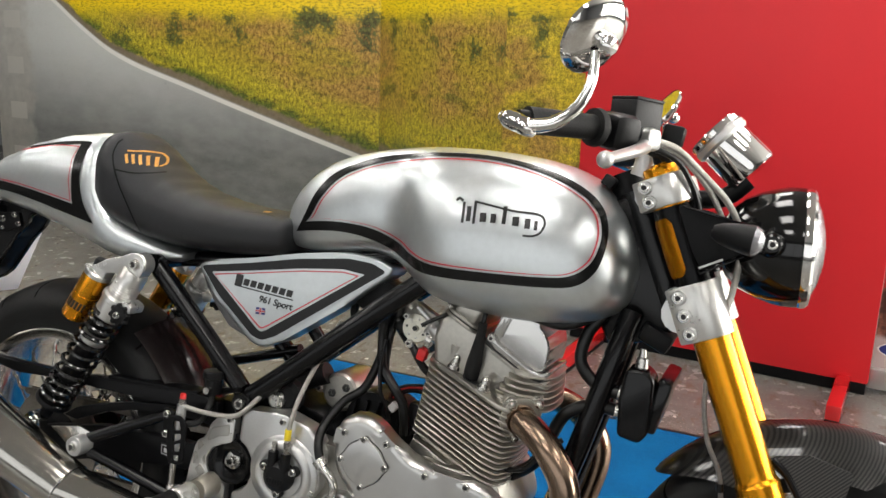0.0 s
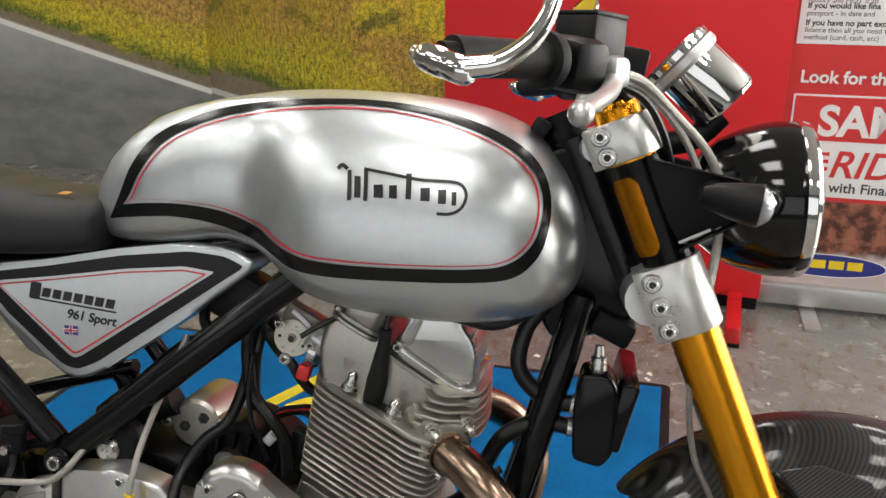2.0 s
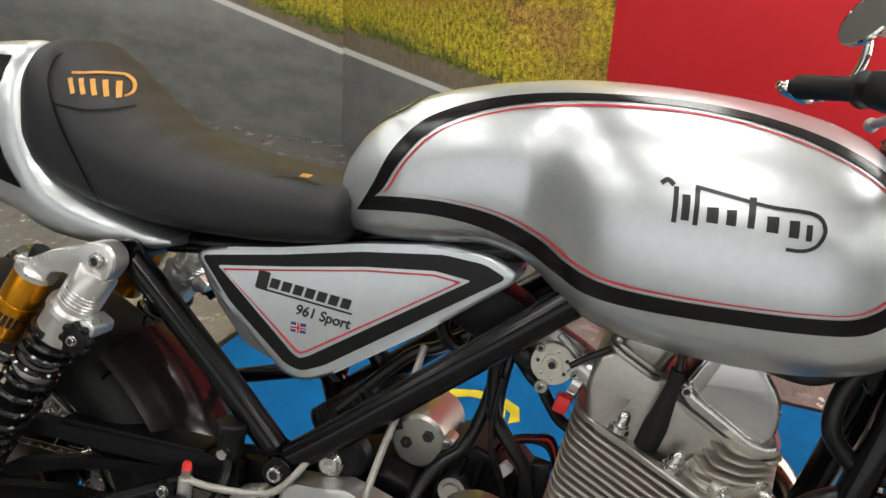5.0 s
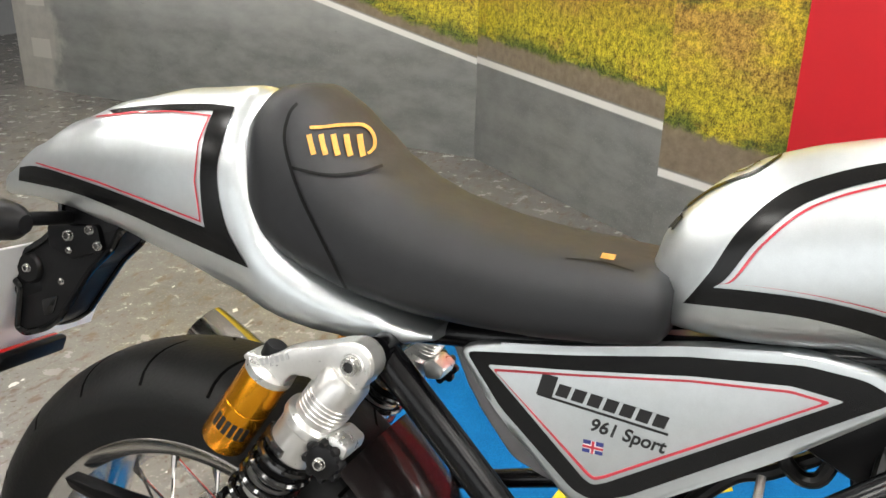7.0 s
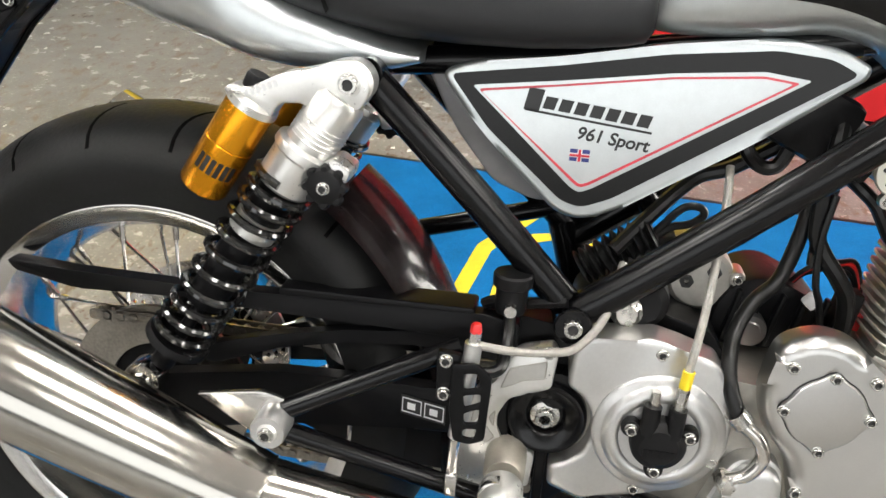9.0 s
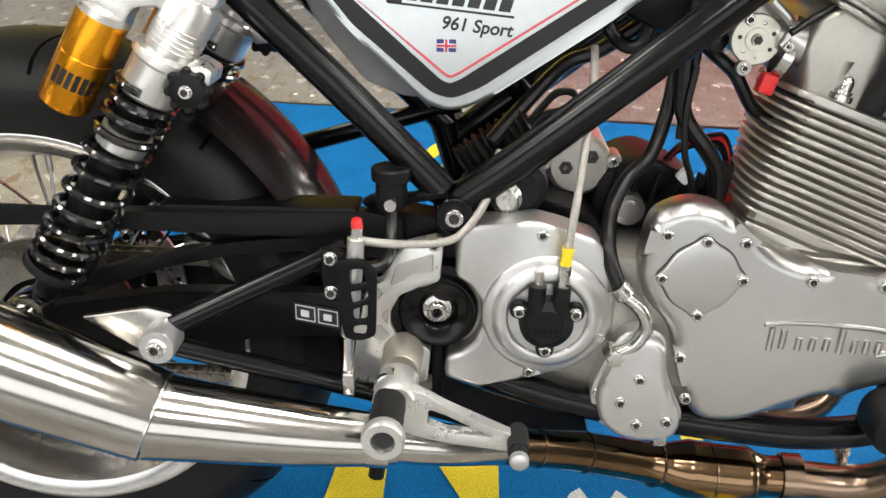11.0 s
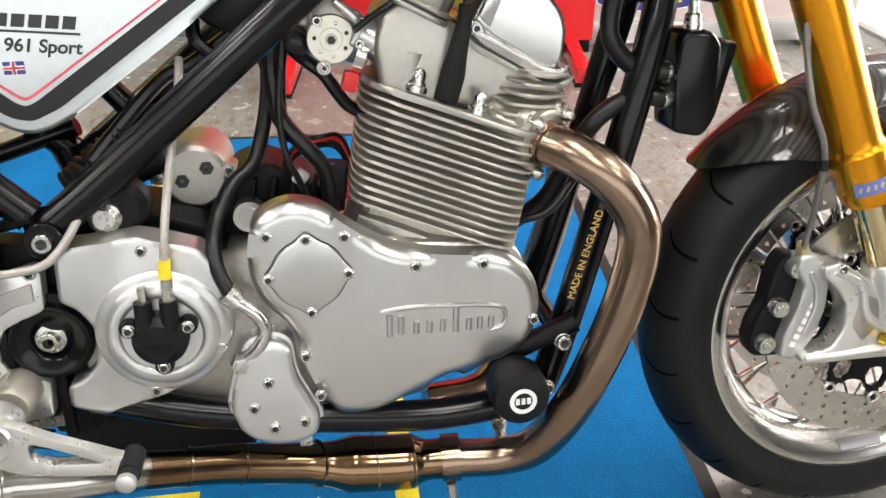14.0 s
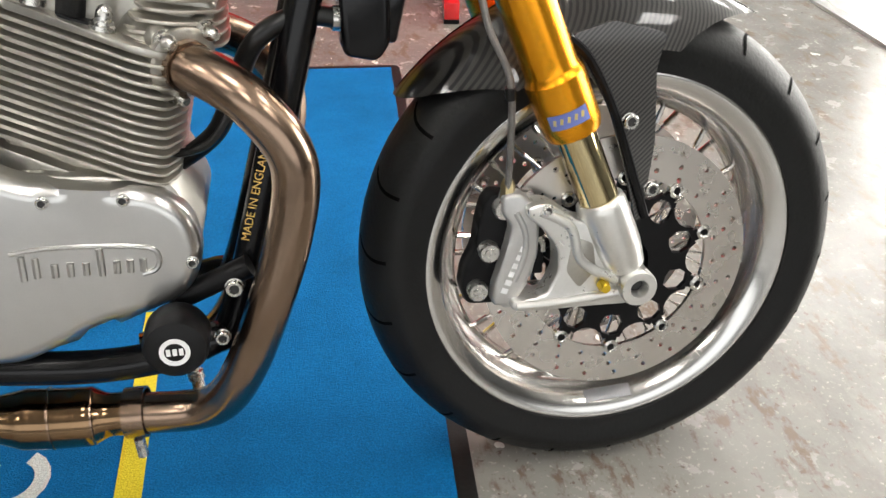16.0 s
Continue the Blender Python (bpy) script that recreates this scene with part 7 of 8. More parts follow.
def fork_leg(side):
    y = side * FORK_Y
    def at(d, off=0.0):
        p = FA + FD * d
        return Vector((p.x, y + off, p.z))
    m = along(at(0), at(1))
    leg = part("fork_leg", lathe([(0.0, -0.012), (0.012, -0.012), (0.0135, -0.008), (0.024, -0.008), (0.0255, -0.005), (0.0255, 0.012), (0.0262, 0.012), (0.0262, 0.16), (0.0275, 0.166), (0.0275, 0.17), (0.0275, 0.23), (0.0275, 0.32), (0.0275, 0.40), (0.0275, 0.440), (0.0275, 0.450), (0.0280, 0.4515), (0.0302, 0.4565), (0.031, 0.4575), (0.031, 0.462), (0.031, 0.482), (0.031, 0.508), (0.030, 0.515), (0.0285, 0.520), (0.0, 0.520)], m, 44), GOLD, bike, "gold anodised upside-down fork leg")
    part("fork_cap", lathe([(0.0, -0.030), (0.006, -0.030), (0.007, -0.012), (0.013, -0.012), (0, -0.012)], m, 18), SATINBLACK, leg)
    part("fork_guard", lathe([(0.0268, 0.052), (0.0278, 0.052), (0.0278, 0.168), (0.0268, 0.168)], m, 44, True), FRAMEBLACK, leg)
    win = bmesh.new()
    f_ = FD.cross(Vector((0, 1, 0))).normalized()
    f_ = -f_ if f_.x < 0 else f_
    cols = []
    for k in range(13):
        an = math.radians(8 + 66 * k / 12)
        cut = 0.010 * max(0.0, abs(k - 6) / 6 - 0.55) ** 1.5 * 3
        cols.append([win.verts.new(Vector((FA.x, y, FA.z)) + FD * h + (-f_ * math.sin(an) + Vector((0, side * math.cos(an), 0))) * 0.0305) for h in (0.066 + cut, 0.095, 0.125, 0.152 - cut)])
    for c, d in zip(cols, cols[1:]):
        for k in range(3):
            win.faces.new((c[k], c[k + 1], d[k + 1], d[k]))
    bmesh.ops.solidify(win, geom=win.faces[:], thickness=0.0025)
    part("fork_window", win, GOLD, leg, "gold tube showing through the guard")
    part("fork_stanchion", lathe([(0.0, 0.50), (0.0215, 0.50), (0.0215, 0.615), (0, 0.615)], m, 36), STANCHION, leg, "gold-tinted stanchion")
    if side < 0:
        stk = bmesh.new()
        f2 = FD.cross(Vector((0, 1, 0))).normalized()
        f2 = -f2 if f2.x < 0 else f2
        cols = []
        for k in range(9):
            an = math.radians(-52 + 78 * k / 8)
            cols.append([stk.verts.new(Vector((FA.x, y, FA.z)) + FD * h + (f2 * math.sin(an) + Vector((0, -math.cos(an), 0))) * 0.0313) for h in (0.487, 0.503)])
        for c, d in zip(cols, cols[1:]):
            stk.faces.new((c[0], c[1], d[1], d[0]))
        part("sticker", stk, mat("blue_sticker", (0.12, 0.16, 0.42), 0.4), leg, "blue maker sticker")
        for k in range(5):
            an = math.radians(-40 + 54 * k / 4)
            o = part("sticker_bar", box((0.003, 0.0005, 0.006)), mat("sticker_yellow", (0.5, 0.4, 0.14), 0.4) if k == 0 else bpy.data.materials["sticker_yellow"], leg)
            n2 = f2 * math.sin(an) + Vector((0, -math.cos(an), 0))
            o.matrix_basis = Matrix.Translation(Vector((FA.x, y, FA.z)) + FD * 0.4945 + n2 * 0.0316) @ n2.to_track_quat("Y", "Z").to_matrix().to_4x4()
    # axle lug
    lug = part("axle_lug", lathe([(0, 0.602), (0.023, 0.602), (0.0265, 0.606), (0.0275, 0.612), (0.0275, 0.665), (0.024, 0.690), (0.0, 0.700)], m, 36), BRIGHTALU, leg, "cast silver axle lug")
    y = side * 0.100
    part("axle_clamp", lathe([(0.0095, 0.012), (0.0105, 0.014), (0.0195, 0.014), (0.021, 0.011), (0.021, -0.03), (0.0095, -0.03)], at_y(1.395, y - 0.010, 0.279) if side < 0 else at_y(1.395, y + 0.005, 0.279), 34, True), BRIGHTALU, lug)
    if side < 0:
        part("axle_spindle", lathe([(0.0, 0.0), (0.0095, 0.0), (0.0095, -0.03), (0, -0.03)], at_y(1.395, y - 0.010, 0.279), 6), SOCKET, lug)
        part("caliper_bracket", plate(rounded([(1.270, 0.376), (1.2875, 0.381), (1.298, 0.378), (1.326, 0.358), (1.384, 0.346), (1.395, 0.297), (1.404, 0.270), (1.390, 0.252), (1.319, 0.2555), (1.274, 0.2535), (1.256, 0.259), (1.258, 0.268), (1.277, 0.269), (1.2955, 0.2735), (1.307, 0.299), (1.3055, 0.326), (1.288, 0.352), (1.272, 0.366)], 0.006, 3), y - 0.006, y + 0.022, 0.005, segments=3), BRIGHTALU, lug, "cast caliper bracket")
        part("bracket_recess", plate(rounded([(1.322, 0.340), (1.344, 0.332), (1.350, 0.300), (1.332, 0.278), (1.316, 0.300)], 0.006, 3), y - 0.0068, y - 0.002, 0.0005), CASTALU, lug)
        part("bracket_rib", tube([(1.262, y - 0.004, 0.262), (1.32, y - 0.006, 0.264), (1.385, y - 0.010, 0.272)], 0.0055, 12), BRIGHTALU, lug)
        part("bracket_rib", tube([(1.285, y - 0.004, 0.372), (1.318, y - 0.006, 0.352), (1.332, y - 0.008, 0.312), (1.372, y - 0.010, 0.286)], 0.0055, 12), BRIGHTALU, lug)
        bolt(lug, at_y(1.292, y - 0.006, 0.374), 0.0055)
        lug.children[-1].name = "bolt"
    return leg


right_leg = fork_leg(-1)
fork_leg(1)
part("brass_bolt", lathe([(0, 0.012), (0.005, 0.012), (0.0065, 0.008), (0.007, 0), (0, 0)], at_y(1.358, -0.108, 0.281), 8), mat("brass", (0.8, 0.55, 0.05), 0.3, 1.0), right_leg, "brass-coloured bolt")


def yoke(d0, d1, name, bolts):
    """A machined clamp block across both legs."""
    root = None
    for side in (-1, 1):
        y = side * FORK_Y
        m = along(Vector((FA.x, y, FA.z)), Vector((FA.x, y, FA.z)) + FD)
        # local x of m: pick the forward direction
        f = FD.cross(Vector((0, 1, 0))).normalized()
        if f.x < 0:
            f = -f
        base = Matrix.Translation((FA.x, y, FA.z)) @ Matrix(((f.x, 0, FD.x, 0), (f.y, 1, FD.y, 0), (f.z, 0, FD.z, 0), (0, 0, 0, 1)))
        out = []
        for k in range(25):
            a = math.radians(-110 + 220 * k / 24)
            out.append((0.0335 * math.cos(a), 0.0335 * math.sin(a)))
        out += [(-0.026, 0.031), (-0.042, 0.024), (-0.042, -0.022), (-0.026, -0.031)]
        clamp = slab_in(base, out, d0, d1, 0.0025)
        o = part(name, clamp, BRIGHTALU, bike if root is None else root, "machined silver fork yoke" if root is None else "")
        root = root or o
        n = bolts
        for i in range(n):
            h = d0 + (d1 - d0) * (i + 0.5) / n
            if side < 0:
                part("clamp_lobe", lathe([(0, 0.010), (0.0085, 0.010), (0.0105, 0.007), (0.0105, -0.03), (0, -0.03)], base @ Matrix.Translation((-0.025, -0.027, h)) @ ROUND_Y, 22), MACHALU, root)
                bolt(root, base @ Matrix.Translation((-0.025, -0.037, h)) @ ROUND_Y, 0.0062)
    mid = (d0 + d1) / 2
    p = FA + FD * mid
    part("yoke_bridge", tube([(p.x - 0.03, -0.085, p.z - 0.012), (p.x - 0.035, 0, p.z - 0.014), (p.x - 0.03, 0.085, p.z - 0.012)], (d1 - d0) * 0.36, 14), MACHALU, root)
    return root


yoke(0.006, 0.050, "top_yoke", 2)
yoke(0.165, 0.245, "bottom_yoke", 3)
part("steering_stem", tube([(1.05, 0, 0.93), (1.16, 0, 0.70)], 0.026, 20), SATINBLACK, bike)
part("lower_stop", box((0.05, 0.09, 0.03), pose(1.13, 0, 0.685, 0, 25, 0), 0.006), SATINBLACK, bike)

# headlight brackets wrap the legs
for side in (-1, 1):
    y = side * FORK_Y
    wrap = bmesh.new()
    f = FD.cross(Vector((0, 1, 0))).normalized()
    f = -f if f.x < 0 else f
    rows = []
    for h in (0.052, 0.09, 0.13, 0.166):
        p = FA + FD * h
        rows.append([wrap.verts.new(Vector((p.x, y, p.z)) + f * (0.0292 * math.cos(math.radians(a))) + Vector((0, side * 0.0292 * math.sin(math.radians(a)), 0))) for a in range(-85, 116, 10)])
    for r, s in zip(rows, rows[1:]):
        for k in range(len(r) - 1):
            wrap.faces.new((r[k], r[k + 1], s[k + 1], s[k]))
    bmesh.ops.solidify(wrap, geom=wrap.faces[:], thickness=0.0022)
    br = part("headlight_bracket", wrap, FRAMEBLACK, bike, "black headlight bracket")
    y0 = side * 0.118
    part("bracket_ear", plate(rounded([(1.148, 0.889), (1.236, 0.871), (1.262, 0.862), (1.262, 0.838), (1.245, 0.832), (1.190, 0.800), (1.172, 0.830)], 0.006), y0 - 0.003, y0 + 0.003, 0.001), SATINBLACK, br)
    part("bracket_lip", box((0.064, 0.016, 0.003), pose(1.216, y0 + side * 0.006, 0.8115, 0, -29, 0), 0.001), FRAMEBLACK, br)
    part("bracket_lip", box((0.090, 0.012, 0.003), pose(1.200, y0 + side * 0.005, 0.8785, 0, 11.5, 0), 0.001), FRAMEBLACK, br)
    part("bracket_slot", box((0.034, 0.0012, 0.003), pose(1.202, y0 + side * 0.0150, 0.812, 0, -27, 0), 0.0004), MACHALU, br)

# headlight
HL = Matrix.Translation((1.322, 0, 0.843)) @ Vector((-1, 0, -0.03)).to_track_quat("Z", "Y").to_matrix().to_4x4()
hl = part("headlight", lathe([(0.0845, -0.004), (0.0875, 0.0), (0.0885, 0.010), (0.0880, 0.026), (0.0855, 0.040), (0.079, 0.062), (0.068, 0.085), (0.052, 0.104), (0.030, 0.117), (0.0, 0.122)], HL, 64), GLOSSBLACK, bike, "gloss black round headlight shell")
part("headlight_rim", lathe([(0.0785, -0.010), (0.0835, -0.012), (0.0880, -0.008), (0.0892, -0.001), (0.0880, 0.003), (0.084, 0.003)], HL, 64), CHROME, hl, "chrome headlight rim")
part("headlight_lens", lathe([(0.0, -0.030), (0.03, -0.027), (0.055, -0.021), (0.07, -0.014), (0.080, -0.008), (0.080, -0.004), (0, -0.004)], HL, 56), LENS, hl)
for side in (-1, 1):
    part("mount_boss", lathe([(0, 0.018), (0.011, 0.018), (0.017, 0.012), (0.021, 0.0), (0.021, -0.02), (0, -0.02)], at_y(1.278, side * 0.078, 0.846) @ (Matrix() if side < 0 else pose(0, 0, 0, 180)), 26), FRAMEBLACK, hl)
    bolt(hl, at_y(1.278, side * 0.096, 0.846) @ (Matrix() if side < 0 else pose(0, 0, 0, 180)), 0.0065)
    # turn signal on the bracket
    a, b = Vector((1.212, side * 0.170, 0.856)), Vector((1.258, side * 0.176, 0.8495))
    sg = part("turn_signal", lathe([(0, -0.012), (0.009, -0.010), (0.014, 0.0), (0.018, 0.018), (0.0205, 0.038), (0.0205, 0.044), (0, 0.044)], along(a, b), 32), PLASTIC, bike, "small black turn signal with a clear lens")
    part("signal_lens", lathe([(0.0, 0.057), (0.010, 0.0555), (0.017, 0.050), (0.0202, 0.044), (0, 0.044)], along(a, b), 32), LENS, sg, "clear ribbed lens")
    part("signal_stalk", tube([(1.218, side * 0.112, 0.854), (1.216, side * 0.138, 0.855)], 0.015, 18), PLASTIC, sg)
    part("signal_arm", tube([(1.222, side * 0.130, 0.853), (1.222, side * 0.150, 0.853), (1.226, side * 0.168, 0.852)], 0.011, 14), PLASTIC, sg)
    bolt(sg, at_y(1.214, side * 0.138, 0.855) @ (Matrix() if side < 0 else pose(0, 0, 0, 180)), 0.0062)

# gauge
ga, gb = Vector((1.187, -0.005, 0.995)), Vector((1.252, -0.005, 0.937))
gm = along(ga, gb)
gauge = part("speedometer", lathe([(0.0, 0.0), (0.036, 0.0), (0.038, 0.002), (0.0390, 0.066), (0.0365, 0.072), (0.012, 0.075), (0, 0.075)], gm, 48), CHROME, bike, "polished round speedometer")
part("gauge_bezel", lathe([(0.034, -0.014), (0.040, -0.014), (0.0425, -0.011), (0.0425, -0.004), (0.040, -0.002), (0.034, -0.002)], gm, 48, True), CHROME, gauge)
part("gauge_ring", lathe([(0.034, -0.002), (0.0432, -0.001), (0.0435, 0.008), (0.040, 0.012), (0.034, 0.012)], gm, 48, True), MACHALU, gauge, "satin clamp ring")
part("gauge_face", lathe([(0, -0.010), (0.034, -0.010), (0.034, -0.004), (0, -0.004)], gm, 40), DECALBLACK, gauge)
part("gauge_bracket", tube([(1.235, -0.005, 0.935), (1.20, -0.005, 0.905), (1.14, -0.005, 0.90)], 0.014, 12), SATINBLACK, gauge)

# handlebar and controls
bar_root = part("handlebar", tube([(0.975, -0.365, 0.972), (1.06, -0.27, 0.975), (1.105, -0.17, 0.975), (1.10, -0.08, 0.97), (1.10, 0, 0.968), (1.10, 0.08, 0.97), (1.105, 0.17, 0.975), (1.06, 0.27, 0.975), (0.975, 0.365, 0.972)], 0.011, 16), SATINBLACK, bike, "black handlebar")
for side in (-1, 1):
    s = side
    part("grip", tube([(0.982, s * 0.352, 0.972), (1.052, s * 0.276, 0.975)], lambda t: 0.0168 + 0.0008 * math.sin(t * 55), 20, 1), GRIPRUB, bar_root, "ribbed black rubber grip")
    part("grip_flange", lathe([(0, 0.004), (0.024, 0.004), (0.025, 0), (0.024, -0.006), (0, -0.006)], along((1.052, s * 0.276, 0.975), (1.06, s * 0.266, 0.975)), 26), GRIPRUB, bar_root)
    part("switch_housing", box((0.05, 0.045, 0.048), pose(1.074, s * 0.245, 0.974, 0, 10, s * 40), 0.012), PLASTIC, bar_root, "black switch housing")
    part("riser", tube([(1.085, s * 0.05, 0.925), (1.095, s * 0.05, 0.965)], 0.018, 18), MACHALU, bar_root)
    part("lever_mount", box((0.035, 0.03, 0.03), pose(1.105, s * 0.20, 0.970, 0, 0, s * 30), 0.008), MACHALU, bar_root)
    part("lever", tube([(1.098, s * 0.190, 0.962), (1.108, s * 0.225, 0.958), (1.104, s * 0.28, 0.948), (1.092, s * 0.33, 0.938), (1.086, s * 0.362, 0.932)], lambda t: 0.0105 - 0.0045 * t, 14), MACHALU, bar_root, "silver lever")
    bm = bmesh.new()
    bmesh.ops.create_uvsphere(bm, u_segments=18, v_segments=12, radius=0.0105, matrix=Matrix.Translation((1.085, s * 0.368, 0.931)))
    part("lever_ball", bm, MACHALU, bar_root)
# brake fluid box on the right
mc = part("front_brake_reservoir", box((0.046, 0.056, 0.048), pose(1.086, -0.180, 0.998, 0, 2, -32), 0.003), PLASTIC, bike, "square black brake fluid box")
part("reservoir_lid", box((0.0465, 0.0565, 0.005), pose(1.087, -0.180, 1.0235, 0, 2, -32), 0.002), PLASTIC, mc)
part("lock_block", box((0.03, 0.03, 0.03), pose(1.13, -0.10, 0.985, 0, 10, 0), 0.004), PLASTIC, bike)
# bar-end mirrors
for side in (-1, 1):
    s = side
    bc = part("bar_end_clamp", lathe([(0, -0.005), (0.0055, -0.0045), (0.0098, -0.001), (0.0115, 0.005), (0.0116, 0.022), (0.0108, 0.027), (0.0112, 0.028), (0.0110, 0.040), (0.0096, 0.047), (0.006, 0.051), (0, 0.052)], along((0.964, s * 0.376, 0.971), (1.010, s * 0.402, 0.955)), 28), CHROME, bike, "chrome bar-end mirror")
    bolt(bc, along((0.960, s * 0.375, 0.972), (0.94, s * 0.366, 0.979)), 0.0058)
    part("mirror_stalk", tube([(1.000, s * 0.398, 0.961), (1.026, s * 0.396, 0.966), (1.050, s * 0.388, 0.986), (1.062, s * 0.380, 1.018), (1.061, s * 0.374, 1.052)], lambda t: 0.0088 - 0.0030 * t, 14), CHROME, bc)
    mm = Matrix.Translation((1.058, s * 0.366, 1.072)) @ Vector((0.743, s * 0.40, -0.515)).to_track_quat("Z", "Y").to_matrix().to_4x4()
    part("mirror_shell", lathe([(0.0465, -0.006), (0.0485, -0.003), (0.048, 0.001), (0.042, 0.007), (0.030, 0.012), (0.015, 0.0145), (0, 0.015)], mm, 44), CHROME, bc, "chrome mirror back")
    part("mirror_glass", lathe([(0, -0.005), (0.0465, -0.005), (0.0465, -0.003), (0, -0.003)], mm, 40), CHROME, bc)
    part("mirror_pivot", lathe([(0, 0.034), (0.007, 0.033), (0.011, 0.028), (0.0125, 0.022), (0.011, 0.016), (0.014, 0.012), (0.016, 0.008), (0, 0.008)], mm, 24), CHROME, bc)

# cables at the head
for pts, r, mt in (
    ([(1.11, -0.16, 0.972), (1.14, -0.13, 0.965), (1.175, -0.10, 0.935), (1.215, -0.075, 0.895), (1.235, -0.06, 0.85), (1.235, -0.06, 0.79), (1.225, -0.08, 0.73)], 0.005, HOSE),
    ([(1.11, -0.15, 0.968), (1.145, -0.12, 0.955), (1.185, -0.09, 0.915), (1.21, -0.07, 0.87)], 0.0042, HOSE),
    ([(1.10, -0.16, 0.965), (1.14, -0.13, 0.95), (1.165, -0.11, 0.915), (1.18, -0.09, 0.87)], 0.0042, RUBHOSE),
    ([(1.09, -0.10, 0.965), (1.14, -0.09, 0.94), (1.17, -0.07, 0.90), (1.17, -0.05, 0.84)], 0.0055, RUBHOSE),
    ([(1.16, -0.03, 0.86), (1.20, -0.02, 0.83), (1.24, 0.0, 0.80), (1.27, 0.0, 0.79)], 0.008, RUBHOSE),
    ([(1.225, -0.085, 0.72), (1.213, -0.105, 0.64), (1.222, -0.115, 0.57), (1.246, -0.112, 0.515), (1.252, -0.100, 0.45), (1.254, -0.085, 0.392)], 0.0036, GREYHOSE),
):
    part("front_hose", tube(pts, r, 10), mt, bike)
part("hose_collar", tube([(1.247, -0.111, 0.506), (1.248, -0.109, 0.494)], 0.0055, 10), RUBHOSE, bike)
part("banjo", lathe([(0, 0.012), (0.006, 0.012), (0.008, 0.008), (0.008, -0.01), (0, -0.01)], Matrix.Translation((1.255, -0.082, 0.389)), 6), mat("brass_banjo", (0.55, 0.45, 0.25), 0.35, 1.0), bike)

# front caliper
CALGREY = mat("grey_caliper", (0.5, 0.5, 0.49), 0.36, 0.75, 0, 120, 0.06)
CAL = [(1.248, 0.3875), (1.266, 0.3895), (1.279, 0.379), (1.289, 0.3585), (1.288, 0.3154), (1.279, 0.289), (1.262, 0.256), (1.238, 0.259), (1.239, 0.280), (1.2526, 0.3255), (1.258, 0.3514), (1.2454, 0.3687)]
cal = part("brake_caliper", plate(rounded(CAL, 0.006, 3), -0.094, -0.074, 0.005, segments=3), CALGREY, bike, "grey radial brake caliper")
part("caliper_rear", plate(rounded([(1.240, 0.384), (1.262, 0.380), (1.272, 0.320), (1.250, 0.252), (1.213, 0.254), (1.206, 0.272), (1.210, 0.298), (1.222, 0.322), (1.226, 0.352), (1.232, 0.374)], 0.008, 3), -0.076, -0.050, 0.005), SATINBLACK, cal, "black inner caliper half")
part("caliper_bridge", plate(rounded([(1.250, 0.386), (1.290, 0.377), (1.292, 0.366), (1.254, 0.366)], 0.004), -0.092, -0.066, 0.003), CALGREY, cal)
part("caliper_bridge", plate(rounded([(1.246, 0.268), (1.290, 0.268), (1.288, 0.256), (1.250, 0.254)], 0.004), -0.092, -0.066, 0.003), CALGREY, cal)
part("caliper_rib", tube([(1.262, -0.093, 0.368), (1.272, -0.0945, 0.345), (1.272, -0.0945, 0.318), (1.262, -0.093, 0.288)], 0.0035, 10), CALGREY, cal)
for p in ((1.251, -0.080, 0.369), (1.236, -0.079, 0.320), (1.224, -0.079, 0.274)):
    part("caliper_bolt", lathe([(0, 0.010), (0.0055, 0.010), (0.006, 0.009), (0.010, 0.009), (0.0115, 0.006), (0.0115, -0.01), (0, -0.01)], at_y(*p), 22), BOLT, cal)
for i in range(6):
    o = part("caliper_mark", box((0.0075, 0.0008, 0.0062), Matrix(), 0), DECALWHITE, cal)
    o.matrix_basis = pose(1.2510 + 0.0040 * i, -0.0942, 0.277 + i * 0.0095, 0, 22, 0)
part("pad_pin", tube([(1.270, -0.070, 0.335), (1.296, -0.070, 0.325), (1.300, -0.070, 0.310)], 0.004, 10), BOLT, cal)
for z in (0.345, 0.300):
    part("brake_pad", plate(rounded([(1.276, z + 0.016), (1.300, z + 0.010), (1.300, z - 0.016), (1.276, z - 0.014)], 0.004), -0.074, -0.064, 0.001), SATINBLACK, cal)

# front mudguard in carbon
def guard_point(a, s, lift=0.0):
    r = 0.315 + lift - 0.052 * s * s - 0.014 * abs(s) ** 6
    return Vector((FW.x + r * math.cos(a), 0.075 * s, FW.z + r * math.sin(a)))


